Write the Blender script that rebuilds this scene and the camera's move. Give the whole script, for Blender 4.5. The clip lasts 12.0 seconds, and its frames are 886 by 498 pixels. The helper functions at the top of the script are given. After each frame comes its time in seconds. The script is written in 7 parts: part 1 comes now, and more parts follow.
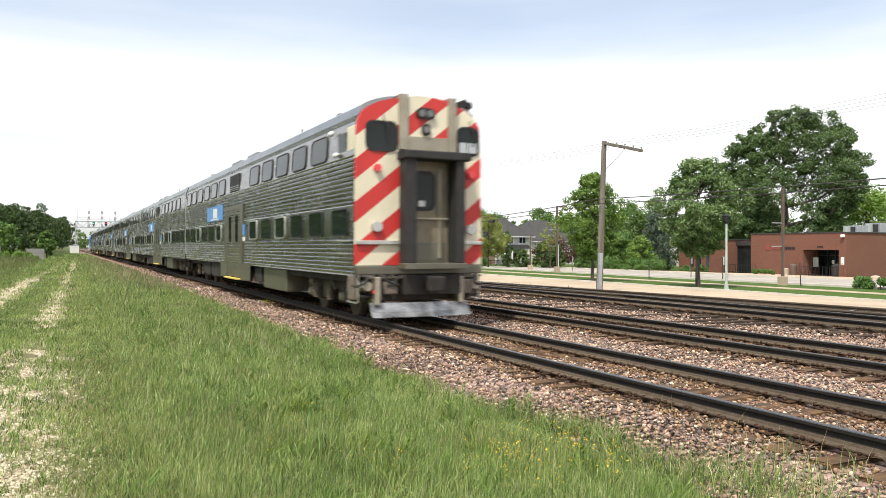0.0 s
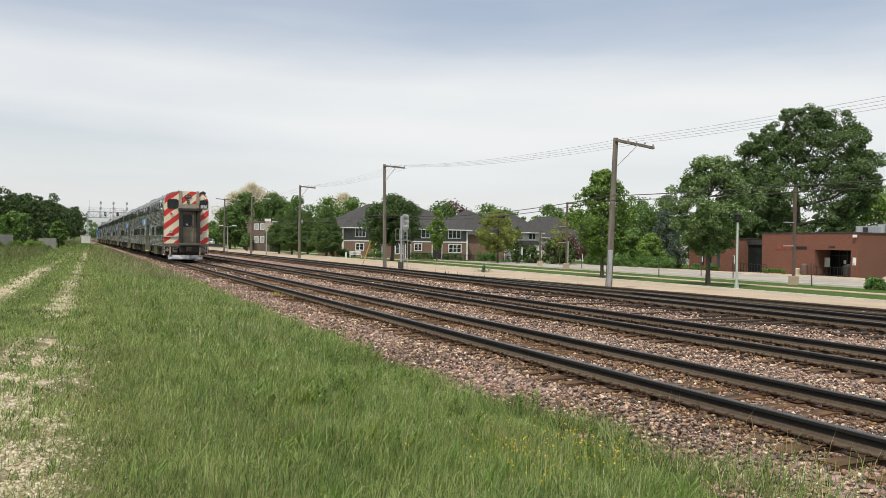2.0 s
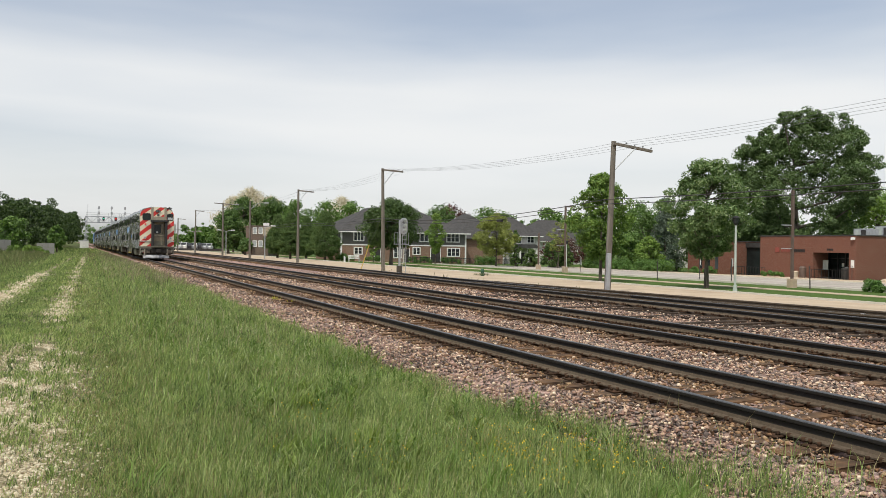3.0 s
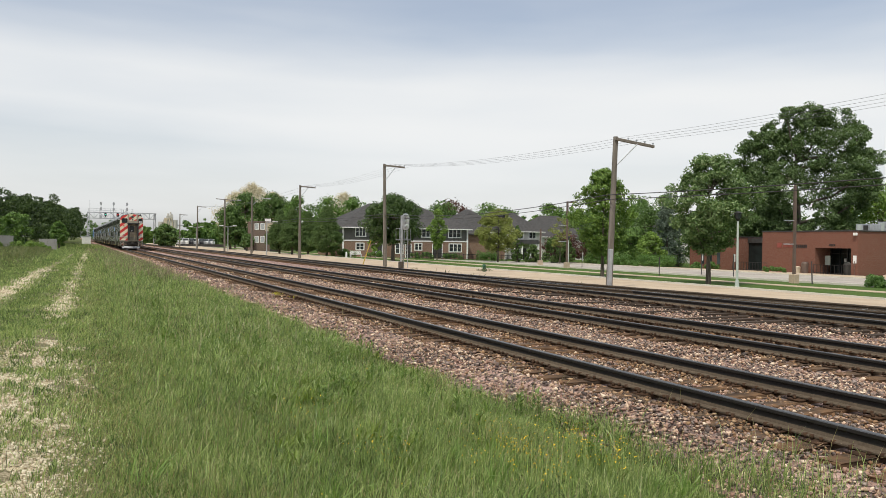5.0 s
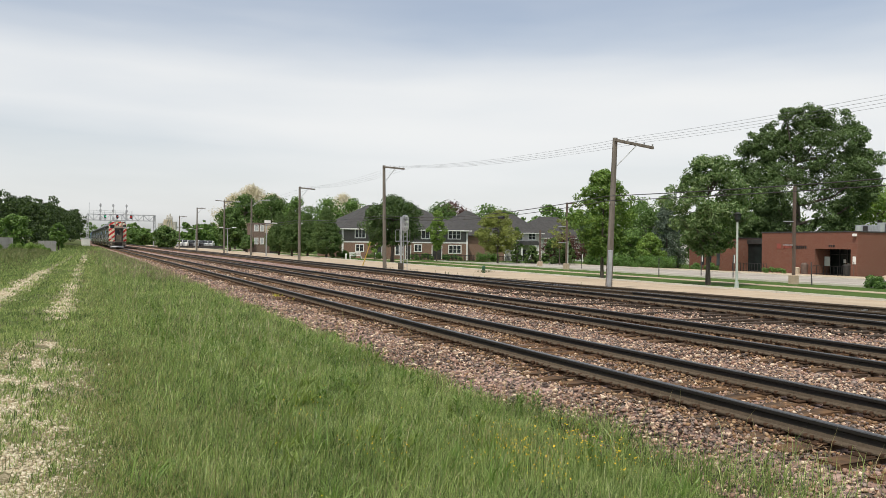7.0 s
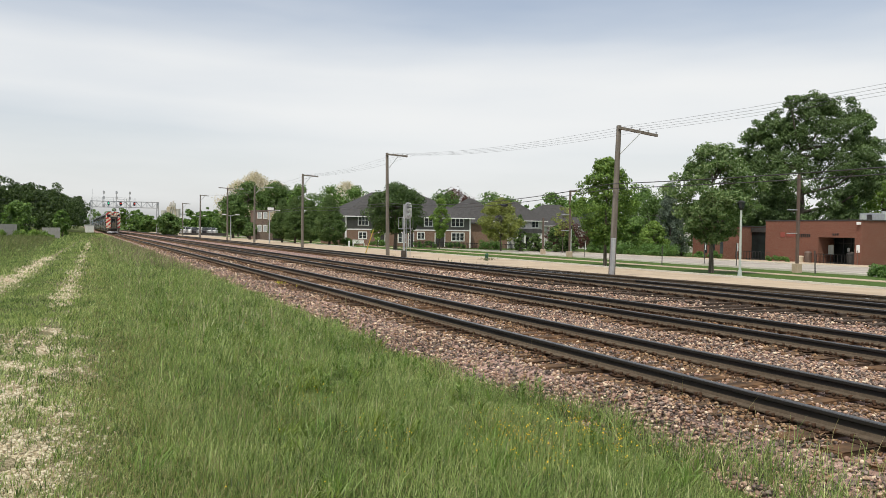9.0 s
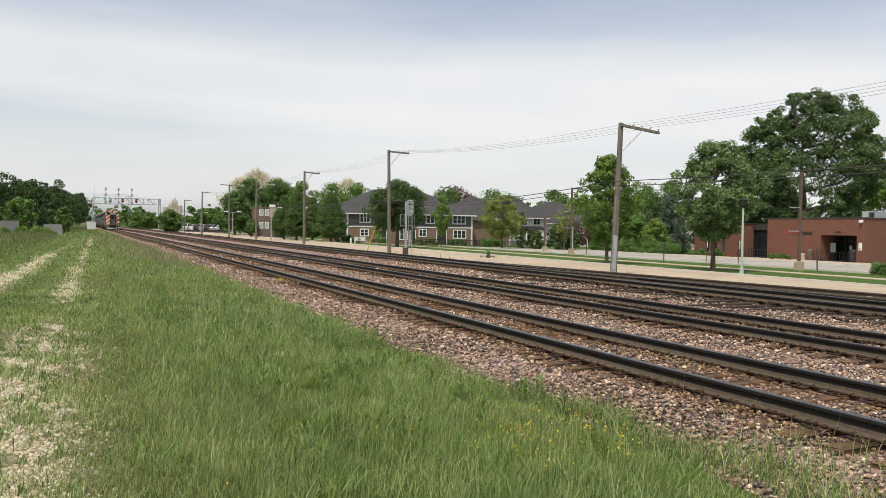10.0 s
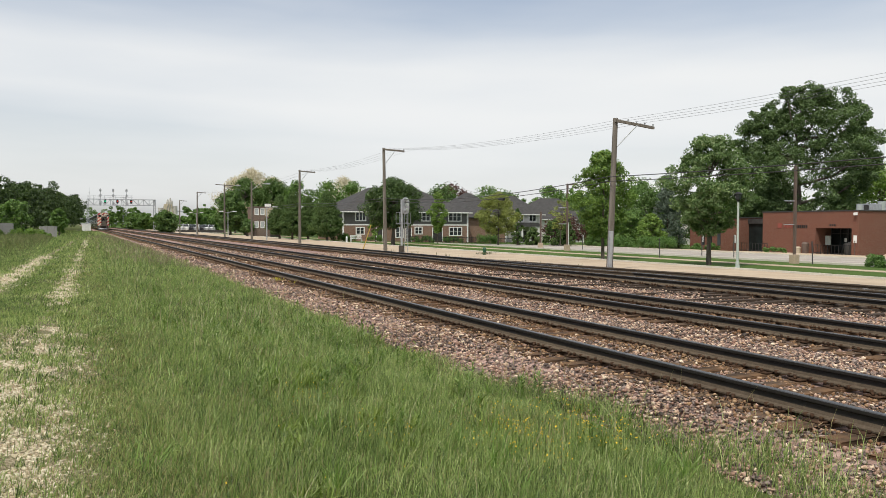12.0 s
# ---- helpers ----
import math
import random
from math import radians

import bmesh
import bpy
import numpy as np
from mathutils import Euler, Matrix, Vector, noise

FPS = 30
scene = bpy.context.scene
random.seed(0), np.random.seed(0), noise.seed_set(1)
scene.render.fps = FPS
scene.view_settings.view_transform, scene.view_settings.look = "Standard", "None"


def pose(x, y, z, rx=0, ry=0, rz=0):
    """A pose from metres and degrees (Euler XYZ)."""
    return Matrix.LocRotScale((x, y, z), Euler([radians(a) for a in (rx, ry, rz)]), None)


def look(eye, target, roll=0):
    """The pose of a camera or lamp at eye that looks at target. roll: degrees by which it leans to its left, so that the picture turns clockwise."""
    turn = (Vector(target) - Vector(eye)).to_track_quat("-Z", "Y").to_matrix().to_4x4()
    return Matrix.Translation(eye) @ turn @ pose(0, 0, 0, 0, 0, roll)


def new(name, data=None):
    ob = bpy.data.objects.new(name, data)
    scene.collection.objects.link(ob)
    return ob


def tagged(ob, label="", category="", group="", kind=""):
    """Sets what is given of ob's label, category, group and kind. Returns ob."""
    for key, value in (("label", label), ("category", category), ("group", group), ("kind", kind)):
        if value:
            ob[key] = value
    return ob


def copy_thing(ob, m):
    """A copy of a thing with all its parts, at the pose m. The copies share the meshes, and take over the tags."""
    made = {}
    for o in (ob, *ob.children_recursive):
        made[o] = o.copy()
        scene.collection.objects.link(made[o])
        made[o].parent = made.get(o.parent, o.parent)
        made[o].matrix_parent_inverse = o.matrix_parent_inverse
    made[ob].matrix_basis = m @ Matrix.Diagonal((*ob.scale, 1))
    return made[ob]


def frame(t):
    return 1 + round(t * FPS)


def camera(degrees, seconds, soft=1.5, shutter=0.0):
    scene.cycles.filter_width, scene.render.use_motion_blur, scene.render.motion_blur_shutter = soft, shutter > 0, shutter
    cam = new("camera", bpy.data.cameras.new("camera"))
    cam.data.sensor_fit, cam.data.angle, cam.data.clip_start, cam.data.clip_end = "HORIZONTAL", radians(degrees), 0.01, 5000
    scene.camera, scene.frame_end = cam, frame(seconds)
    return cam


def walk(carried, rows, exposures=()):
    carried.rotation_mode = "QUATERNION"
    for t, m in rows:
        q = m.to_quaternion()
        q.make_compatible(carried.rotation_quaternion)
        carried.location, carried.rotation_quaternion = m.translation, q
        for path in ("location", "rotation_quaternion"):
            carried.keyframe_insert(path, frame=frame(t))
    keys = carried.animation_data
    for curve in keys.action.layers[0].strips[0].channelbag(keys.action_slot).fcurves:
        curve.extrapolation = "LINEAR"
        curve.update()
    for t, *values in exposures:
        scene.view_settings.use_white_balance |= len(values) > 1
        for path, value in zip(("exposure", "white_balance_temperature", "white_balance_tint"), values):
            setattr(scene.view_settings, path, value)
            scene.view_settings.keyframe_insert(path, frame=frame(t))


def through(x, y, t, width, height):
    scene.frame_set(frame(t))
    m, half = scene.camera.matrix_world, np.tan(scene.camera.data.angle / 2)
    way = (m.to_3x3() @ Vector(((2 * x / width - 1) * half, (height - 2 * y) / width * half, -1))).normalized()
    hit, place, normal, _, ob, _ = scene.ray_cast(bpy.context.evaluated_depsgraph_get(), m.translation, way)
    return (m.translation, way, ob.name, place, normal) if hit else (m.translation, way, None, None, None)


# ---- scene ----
# the camera stands on the grass beside the line and is turned a little by hand
EYE = (0.0, 0.0, 1.6486)
cam = camera(59.6, 12.0, soft=0.55, shutter=0.3)


def aim(yaw, pitch, roll):
    a, b = radians(yaw), radians(pitch)
    way = Vector((math.sin(a) * math.cos(b), math.cos(a) * math.cos(b), math.sin(b)))
    return look(EYE, Vector(EYE) + way, roll)


walk(cam, [
    (0.0, aim(26.096, -0.145, 0.084)), (0.5, aim(25.823, -0.308, 0.275)), (1.0, aim(25.559, -0.519, 0.608)),
    (1.5, aim(25.458, -0.581, 0.738)), (2.0, aim(25.396, -0.527, 0.857)), (2.5, aim(25.390, -0.388, 0.747)),
    (3.0, aim(25.504, -0.245, 0.691)), (5.0, aim(25.376, -0.571, 0.664)), (5.5, aim(25.426, -0.469, 0.615)),
    (6.0, aim(25.430, -0.343, 0.611)), (6.5, aim(25.427, -0.323, 0.710)), (7.0, aim(25.403, -0.468, 0.591)),
    (9.0, aim(25.190, -1.388, 0.713)), (9.5, aim(25.054, -1.545, 0.687)), (10.0, aim(25.070, -1.593, 0.792)),
    (10.5, aim(25.123, -1.586, 0.591)), (11.0, aim(25.185, -1.637, 0.312)), (11.5, aim(25.239, -1.697, 0.266)),
    (12.0, aim(25.361, -1.786, 0.13)),
], exposures=[(0.0, 0.55), (0.5, 0.24), (1.0, 0.08), (1.5, 0.0), (12.0, 0.0)])

# ---- light: hazy early-summer sky, high sun behind the camera's left shoulder ----
SUN_EL, SUN_AZ = radians(59), radians(232)   # azimuth clockwise from +Y
world = bpy.data.worlds.new("sky")
scene.world = world
world.use_nodes = True
wt = world.node_tree
wt.nodes.clear()


def wnode(kind, **props):
    n = wt.nodes.new(kind)
    for key, value in props.items():
        setattr(n, key, value)
    return n


sky = wnode("ShaderNodeTexSky", sky_type="NISHITA", sun_disc=False, sun_elevation=SUN_EL, sun_rotation=SUN_AZ,
            air_density=1.0, dust_density=2.5, ozone_density=1.5)
sky_level = wnode("ShaderNodeVectorMath", operation="SCALE")
sky_level.inputs["Scale"].default_value = 0.13
coord = wnode("ShaderNodeTexCoord")
stretch = wnode("ShaderNodeMapping")
stretch.inputs["Scale"].default_value = (1.1, 1.1, 6.5)
stretch.inputs["Rotation"].default_value = (radians(-3), radians(5), 0)
stretch.inputs["Location"].default_value = (0.2, 0.35, 0.18)
veil = wnode("ShaderNodeTexNoise")
veil.inputs["Scale"].default_value = 1.15
veil.inputs["Detail"].default_value = 5.0
veil.inputs["Roughness"].default_value = 0.48
veil_ramp = wnode("ShaderNodeMapRange", interpolation_type="SMOOTHSTEP")
veil_ramp.inputs["From Min"].default_value = 0.2
veil_ramp.inputs["From Max"].default_value = 0.8
veil_ramp.inputs["To Min"].default_value = 0.24
veil_ramp.inputs["To Max"].default_value = 0.97
height = wnode("ShaderNodeSeparateXYZ")
layers = wnode("ShaderNodeValToRGB")
for e_pos, e_val in ((0.02, 0.64), (0.075, 0.56), (0.105, 0.53), (0.14, 0.7), (0.19, 0.7), (0.22, 0.55), (0.25, 0.44), (0.3, 0.37), (0.42, 0.4), (0.65, 0.6)):
    e = layers.color_ramp.elements.new(e_pos)
    e.color = (e_val, e_val, e_val, 1)
for e in (layers.color_ramp.elements[0], layers.color_ramp.elements[-1]):
    e.color = (0.5, 0.5, 0.5, 1)
veil_soft = wnode("ShaderNodeMath", operation="MULTIPLY_ADD")
veil_soft.inputs[1].default_value, veil_soft.inputs[2].default_value = 0.7, 0.15
veil_sum = wnode("ShaderNodeMath", operation="ADD")
veil_less = wnode("ShaderNodeMath", operation="SUBTRACT")
veil_less.inputs[1].default_value = 0.5
mix = wnode("ShaderNodeMix", data_type="RGBA")
mix.inputs["B"].default_value = (0.885, 0.895, 0.895, 1)
back = wnode("ShaderNodeBackground")
back.inputs["Strength"].default_value = 1.0
out = wnode("ShaderNodeOutputWorld")
tilt = wnode("ShaderNodeMapping")
tilt.inputs["Rotation"].default_value = (radians(-1.0), radians(-2.1), 0)
wt.links.new(coord.outputs["Generated"], tilt.inputs[0])
wt.links.new(tilt.outputs[0], height.inputs[0])
wt.links.new(height.outputs["Z"], layers.inputs[0])
wt.links.new(layers.outputs[0], veil_sum.inputs[1])
wt.links.new(veil_sum.outputs[0], veil_less.inputs[0])
east = wnode("ShaderNodeVectorMath", operation="DOT_PRODUCT")
east.inputs[1].default_value = (0.136, -0.063, 0.0)
veil_east = wnode("ShaderNodeMath", operation="ADD")
wt.links.new(coord.outputs["Generated"], east.inputs[0])
wt.links.new(veil_less.outputs[0], veil_east.inputs[0])
wt.links.new(east.outputs["Value"], veil_east.inputs[1])
wt.links.new(veil_east.outputs[0], veil_ramp.inputs[0])
for a, b in ((sky.outputs[0], sky_level.inputs[0]), (coord.outputs["Generated"], stretch.inputs[0]), (stretch.outputs[0], veil.inputs["Vector"]),
             (veil.outputs["Fac"], veil_soft.inputs[0]), (veil_soft.outputs[0], veil_sum.inputs[0]), (veil_ramp.outputs[0], mix.inputs["Factor"]), (sky_level.outputs[0], mix.inputs["A"]),
             (mix.outputs["Result"], back.inputs["Color"]), (back.outputs[0], out.inputs[0])):
    wt.links.new(a, b)

sun = new("sun", bpy.data.lights.new("sun", "SUN"))
sun.data.energy, sun.data.angle, sun.data.color = 3.4, radians(1.5), (1.0, 0.95, 0.83)
sun_way = Vector((math.sin(SUN_AZ) * math.cos(SUN_EL), math.cos(SUN_AZ) * math.cos(SUN_EL), math.sin(SUN_EL)))
sun.matrix_world = look(sun_way * 50, (0, 0, 0))

# ---- materials ----


class Nodes:
    """A small builder round one material's node tree."""

    def __init__(self, name):
        self.mat = bpy.data.materials.new(name)
        self.mat.use_nodes = True
        self.t = self.mat.node_tree
        self.bsdf = self.t.nodes["Principled BSDF"]
        self.tc = self.t.nodes.new("ShaderNodeTexCoord")

    def link(self, a, b):
        self.t.links.new(a, b)
        return self

    def noise(self, scale, detail=4.0, rough=0.55, space="Object", stretch=None):
        n = self.t.nodes.new("ShaderNodeTexNoise")
        n.inputs["Scale"].default_value, n.inputs["Detail"].default_value, n.inputs["Roughness"].default_value = scale, detail, rough
        src = self.tc.outputs[space]
        if stretch:
            m = self.t.nodes.new("ShaderNodeMapping")
            m.inputs["Scale"].default_value = stretch
            self.link(src, m.inputs[0])
            src = m.outputs[0]
        self.link(src, n.inputs["Vector"])
        return n.outputs["Fac"]

    def ramp(self, fac, stops, mode="LINEAR"):
        r = self.t.nodes.new("ShaderNodeValToRGB")
        r.color_ramp.interpolation = mode
        while len(r.color_ramp.elements) < len(stops):
            r.color_ramp.elements.new(0.5)
        for e, (p, c) in zip(r.color_ramp.elements, stops):
            e.position, e.color = p, (*c, 1) if len(c) == 3 else c
        self.link(fac, r.inputs[0])
        return r.outputs[0]

    def math(self, op, a, b=None, clamp=False):
        n = self.t.nodes.new("ShaderNodeMath")
        n.operation, n.use_clamp = op, clamp
        for k, s in enumerate((a, b)):
            if s is None:
                continue
            if isinstance(s, (int, float)):
                n.inputs[k].default_value = s
            else:
                self.link(s, n.inputs[k])
        return n.outputs[0]

    def mix(self, fac, a, b, blend="MIX"):
        n = self.t.nodes.new("ShaderNodeMix")
        n.data_type, n.blend_type = "RGBA", blend
        for key, s in (("Factor", fac), ("A", a), ("B", b)):
            if isinstance(s, (int, float)):
                n.inputs[key].default_value = s
            elif isinstance(s, tuple):
                n.inputs[key].default_value = (*s, 1)
            else:
                self.link(s, n.inputs[key])
        return n.outputs["Result"]

    def axes(self, space="Object"):
        s = self.t.nodes.new("ShaderNodeSeparateXYZ")
        self.link(self.tc.outputs[space], s.inputs[0])
        return s.outputs

    def island(self):
        return self.t.nodes.new("ShaderNodeNewGeometry").outputs["Random Per Island"]

    def each(self):
        return self.t.nodes.new("ShaderNodeObjectInfo").outputs["Random"]

    def bump(self, height, strength=0.3, distance=0.01):
        b = self.t.nodes.new("ShaderNodeBump")
        b.inputs["Strength"].default_value, b.inputs["Distance"].default_value = strength, distance
        self.link(height, b.inputs["Height"])
        self.link(b.outputs[0], self.bsdf.inputs["Normal"])
        return self

    def done(self, color=None, rough=0.6, metal=0.0, **more):
        if isinstance(rough, (int, float)) and rough >= 0.8:
            self.bsdf.inputs["Specular IOR Level"].default_value = 0.08
        for key, s in (("Base Color", color), ("Roughness", rough), ("Metallic", metal), *more.items()):
            if s is None:
                continue
            if isinstance(s, (int, float)):
                self.bsdf.inputs[key].default_value = s
            elif isinstance(s, tuple):
                self.bsdf.inputs[key].default_value = (*s, 1) if len(s) == 3 else s
            else:
                self.link(s, self.bsdf.inputs[key])
        return self.mat


def plain(name, dark, light, scale=3.0, rough=0.6, metal=0.0, fine=60.0, bump=0.15, stretch=None, distance=0.004):
    """A surface with stains at one scale, grain at another and fine relief."""
    n = Nodes(name)
    big, small = n.noise(scale, 5, stretch=stretch), n.noise(fine, 3)
    both = n.math("ADD", n.math("MULTIPLY", big, 0.65), n.math("MULTIPLY", small, 0.35))
    color = n.ramp(both, [(0.34, dark), (0.66, light)])
    n.bump(small, bump, distance)
    r = n.math("ADD", n.math("MULTIPLY", big, 0.2), rough - 0.1, clamp=True)
    n.bsdf.inputs["Specular IOR Level"].default_value = 0.1 if rough >= 0.8 else 0.45
    return n.done(color, r, metal)


def leafy(name, dark, mid, light, rough=0.5, through=0.25):
    """Leaves and blades: colour by leaf, some light through them."""
    n = Nodes(name)
    rnd = n.island()
    patch = n.noise(0.45, 3)
    f = n.math("ADD", n.math("MULTIPLY", rnd, 0.6), n.math("MULTIPLY", patch, 0.45))
    color = n.ramp(f, [(0.1, dark), (0.5, mid), (0.95, light)])
    n.done(color, rough, 0.0)
    n.bsdf.inputs["Specular IOR Level"].default_value = 0.35
    glow = n.t.nodes.new("ShaderNodeBsdfTranslucent")
    n.link(n.mix(1.0, color, (1.1, 1.25, 0.6), "MULTIPLY"), glow.inputs["Color"])
    blend = n.t.nodes.new("ShaderNodeMixShader")
    blend.inputs[0].default_value = through
    n.link(n.bsdf.outputs[0], blend.inputs[1]).link(glow.outputs[0], blend.inputs[2])
    n.link(blend.outputs[0], n.t.nodes["Material Output"].inputs["Surface"])
    return n.mat


def ground_material():
    """Grass earth, worn gravel ruts, mown lawn on the town side."""
    n = Nodes("ground")
    x, y, z = n.axes()
    big, mid, fine = n.noise(0.35, 4), n.noise(2.2, 5), n.noise(38, 4)
    weedy = n.ramp(n.math("ADD", n.math("MULTIPLY", big, 0.5), n.math("MULTIPLY", mid, 0.5)),
                   [(0.35, (0.05, 0.066, 0.022)), (0.5, (0.075, 0.094, 0.03)), (0.66, (0.12, 0.12, 0.055))])
    lawn = n.ramp(mid, [(0.3, (0.045, 0.085, 0.018)), (0.7, (0.08, 0.125, 0.03))])
    town = n.math("GREATER_THAN", x, 22.0)
    green = n.mix(town, weedy, lawn)
    stone = n.ramp(fine, [(0.36, (0.1, 0.085, 0.05)), (0.52, (0.25, 0.205, 0.135)), (0.66, (0.45, 0.39, 0.29))])
    masks = []
    for shift, slope, half in ((-0.8, 0.019, 0.74), (-3.1, 0.03, 0.45)):
        middle = n.math("ADD", n.math("MULTIPLY", y, slope), shift)
        off = n.math("ABSOLUTE", n.math("SUBTRACT", x, middle))
        off = n.math("ADD", off, n.math("MULTIPLY", n.math("SUBTRACT", mid, 0.5), 1.3))
        r = n.t.nodes.new("ShaderNodeMapRange")
        r.interpolation_type = "SMOOTHSTEP"
        r.inputs["From Min"].default_value, r.inputs["From Max"].default_value = half * 0.6, half * 1.5
        r.inputs["To Min"].default_value, r.inputs["To Max"].default_value = 1.0, 0.0
        n.link(off, r.inputs[0])
        masks.append(r.outputs[0])
    rut = n.math("MULTIPLY", n.math("MAXIMUM", *masks), n.math("LESS_THAN", y, 150.0))
    rut = n.math("MULTIPLY", rut, n.ramp(n.noise(0.55, 4), [(0.36, (0.5, 0.5, 0.5)), (0.6, (1, 1, 1))]))
    n.bump(fine, 0.5, 0.02)
    return n.done(n.mix(rut, green, stone), 0.9)


def stone_material(name, stops, bump=0.4):
    n = Nodes(name)
    grain = n.noise(45, 3)
    color = n.mix(n.math("MULTIPLY", grain, 0.45), n.ramp(n.island(), stops, "CONSTANT"), (0.09, 0.075, 0.07), "MIX")
    n.bump(n.noise(90, 3), bump, 0.004)
    return n.done(color, 0.85)


def stripes(name, phase, side):
    """Slanted red and cream safety stripes, a little dirty."""
    n = Nodes(name)
    x, y, z = n.axes()
    s = n.math("SUBTRACT", n.math("SUBTRACT", z, n.math("MULTIPLY", n.math("SUBTRACT", x, side), 0.8)), phase)
    f = n.math("FRACT", n.math("DIVIDE", s, 0.925))
    red = n.math("LESS_THAN", f, 0.475)
    dirt = n.noise(2.4, 5, stretch=(1, 1, 0.4))
    cream = n.mix(dirt, (0.8, 0.73, 0.56), (0.62, 0.56, 0.42))
    paint = n.mix(dirt, (0.62, 0.035, 0.03), (0.46, 0.03, 0.025))
    return n.done(n.mix(red, cream, paint), 0.38)


def steel_material():
    """Ribbed stainless car side: brushed, with grime streaks."""
    n = Nodes("stainless_steel")
    streak, grime = n.noise(1.6, 5, stretch=(1, 0.35, 3)), n.noise(0.8, 4)
    f = n.math("ADD", n.math("MULTIPLY", streak, 0.5), n.math("MULTIPLY", grime, 0.5))
    color = n.ramp(f, [(0.3, (0.255, 0.242, 0.23)), (0.5, (0.35, 0.334, 0.324)), (0.72, (0.475, 0.455, 0.448))])
    n.bump(n.noise(30, 3, stretch=(1, 0.05, 6)), 0.05, 0.002)
    return n.done(color, n.math("ADD", n.math("MULTIPLY", f, 0.24), 0.14), 1.0)


M_GROUND = ground_material()
M_STEEL = steel_material()
M_ROOF = plain("roof_steel", (0.26, 0.27, 0.28), (0.42, 0.43, 0.44), 1.2, 0.42, 0.75, 40, 0.05)
M_BOGIE = plain("bogie_grime", (0.034, 0.028, 0.023), (0.12, 0.1, 0.08), 3.5, 0.7, 0.2, 40)
M_CARBASE = plain("underframe_grime", (0.014, 0.0125, 0.011), (0.052, 0.045, 0.038), 2.5, 0.75, 0.2, 40)
M_DOORSTEEL = plain("door_panel", (0.12, 0.113, 0.087), (0.195, 0.184, 0.145), 1.5, 0.4, 0.5, 40, 0.05)
M_ENDSTEEL = plain("end_panel", (0.27, 0.24, 0.18), (0.42, 0.38, 0.31), 1.8, 0.5, 0.35, 40, 0.08)
M_ENDGEAR = plain("dusty_brake_gear", (0.09, 0.072, 0.055), (0.23, 0.19, 0.15), 4, 0.7, 0.2, 40)
M_RUBBER = plain("black_rubber", (0.012, 0.012, 0.012), (0.035, 0.034, 0.033), 4, 0.7)
M_PLOW = plain("scuffed_plow_steel", (0.07, 0.07, 0.075), (0.42, 0.43, 0.45), 3.5, 0.4, 0.7, 30, 0.1)
M_RED_L, M_RED_R = stripes("striped_paint", 1.26, -1.53), stripes("striped_paint_offset", 2.36, 1.53)
M_BLUE = plain("blue_panel", (0.09, 0.25, 0.55), (0.13, 0.31, 0.62), 3, 0.45)
M_WHITE = plain("white_paint", (0.66, 0.66, 0.64), (0.8, 0.8, 0.78), 2, 0.5)
M_CREAM = plain("cream_panel", (0.62, 0.56, 0.4), (0.72, 0.66, 0.5), 3, 0.5)
M_YELLOW = plain("yellow_edge", (0.6, 0.42, 0.08), (0.75, 0.56, 0.14), 6, 0.6)
M_ALU = plain("window_aluminium", (0.5, 0.5, 0.47), (0.68, 0.68, 0.65), 6, 0.35, 0.8)
_g = Nodes("tinted_glass")
M_GLASS = _g.done(_g.ramp(_g.noise(0.7, 2), [(0.3, (0.010, 0.013, 0.013)), (0.7, (0.02, 0.026, 0.026))]), 0.05, 0.0, **{"Specular IOR Level": 0.26})
_g = Nodes("lamp_lens")
M_LENS = _g.done(_g.mix(_g.noise(30), (0.4, 0.4, 0.39), (0.6, 0.6, 0.58)), 0.15, 0.4)
_g = Nodes("unlit_lens")
M_DIMLENS = _g.done(_g.mix(_g.noise(30), (0.12, 0.12, 0.118), (0.2, 0.2, 0.195)), 0.1, 0.3)
M_PALEPANE = plain("pale_pane", (0.34, 0.37, 0.38), (0.5, 0.53, 0.54), 5, 0.35)
_g = Nodes("red_lens")
M_REDLENS = _g.done(_g.mix(_g.noise(30), (0.68, 0.05, 0.06), (0.8, 0.09, 0.1)), 0.25, 0.0)
# rail tones by part: tan foot, near-black web and head sides, greyer top
M_RAILFOOT = plain("tan_rail_steel", (0.066, 0.05, 0.036), (0.155, 0.122, 0.09), 0.8, 0.8, 0.0, 30, 0.2, stretch=(1, 0.12, 1))
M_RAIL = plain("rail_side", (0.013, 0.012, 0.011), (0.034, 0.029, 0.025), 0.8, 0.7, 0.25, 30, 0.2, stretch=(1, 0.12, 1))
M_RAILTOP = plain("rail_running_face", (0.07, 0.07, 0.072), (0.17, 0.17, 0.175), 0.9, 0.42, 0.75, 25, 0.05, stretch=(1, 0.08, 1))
M_RUST = plain("rusty_iron", (0.034, 0.022, 0.016), (0.1, 0.058, 0.036), 6, 0.85, 0.2, 50, 0.4)


def sleeper_material():
    n = Nodes("sleeper_timber")
    grain = n.noise(5, 6, stretch=(0.35, 4, 4))
    rust = n.noise(1.7, 4)
    wood = n.mix(n.each(), n.ramp(grain, [(0.3, (0.022, 0.016, 0.012)), (0.7, (0.085, 0.06, 0.044))]), n.ramp(grain, [(0.3, (0.045, 0.032, 0.024)), (0.7, (0.13, 0.095, 0.072))]))
    color = n.mix(n.ramp(rust, [(0.4, (0, 0, 0)), (0.6, (0.85, 0.85, 0.85))]), wood, (0.19, 0.11, 0.06))
    n.bump(grain, 0.6, 0.01)
    return n.done(color, 0.9)


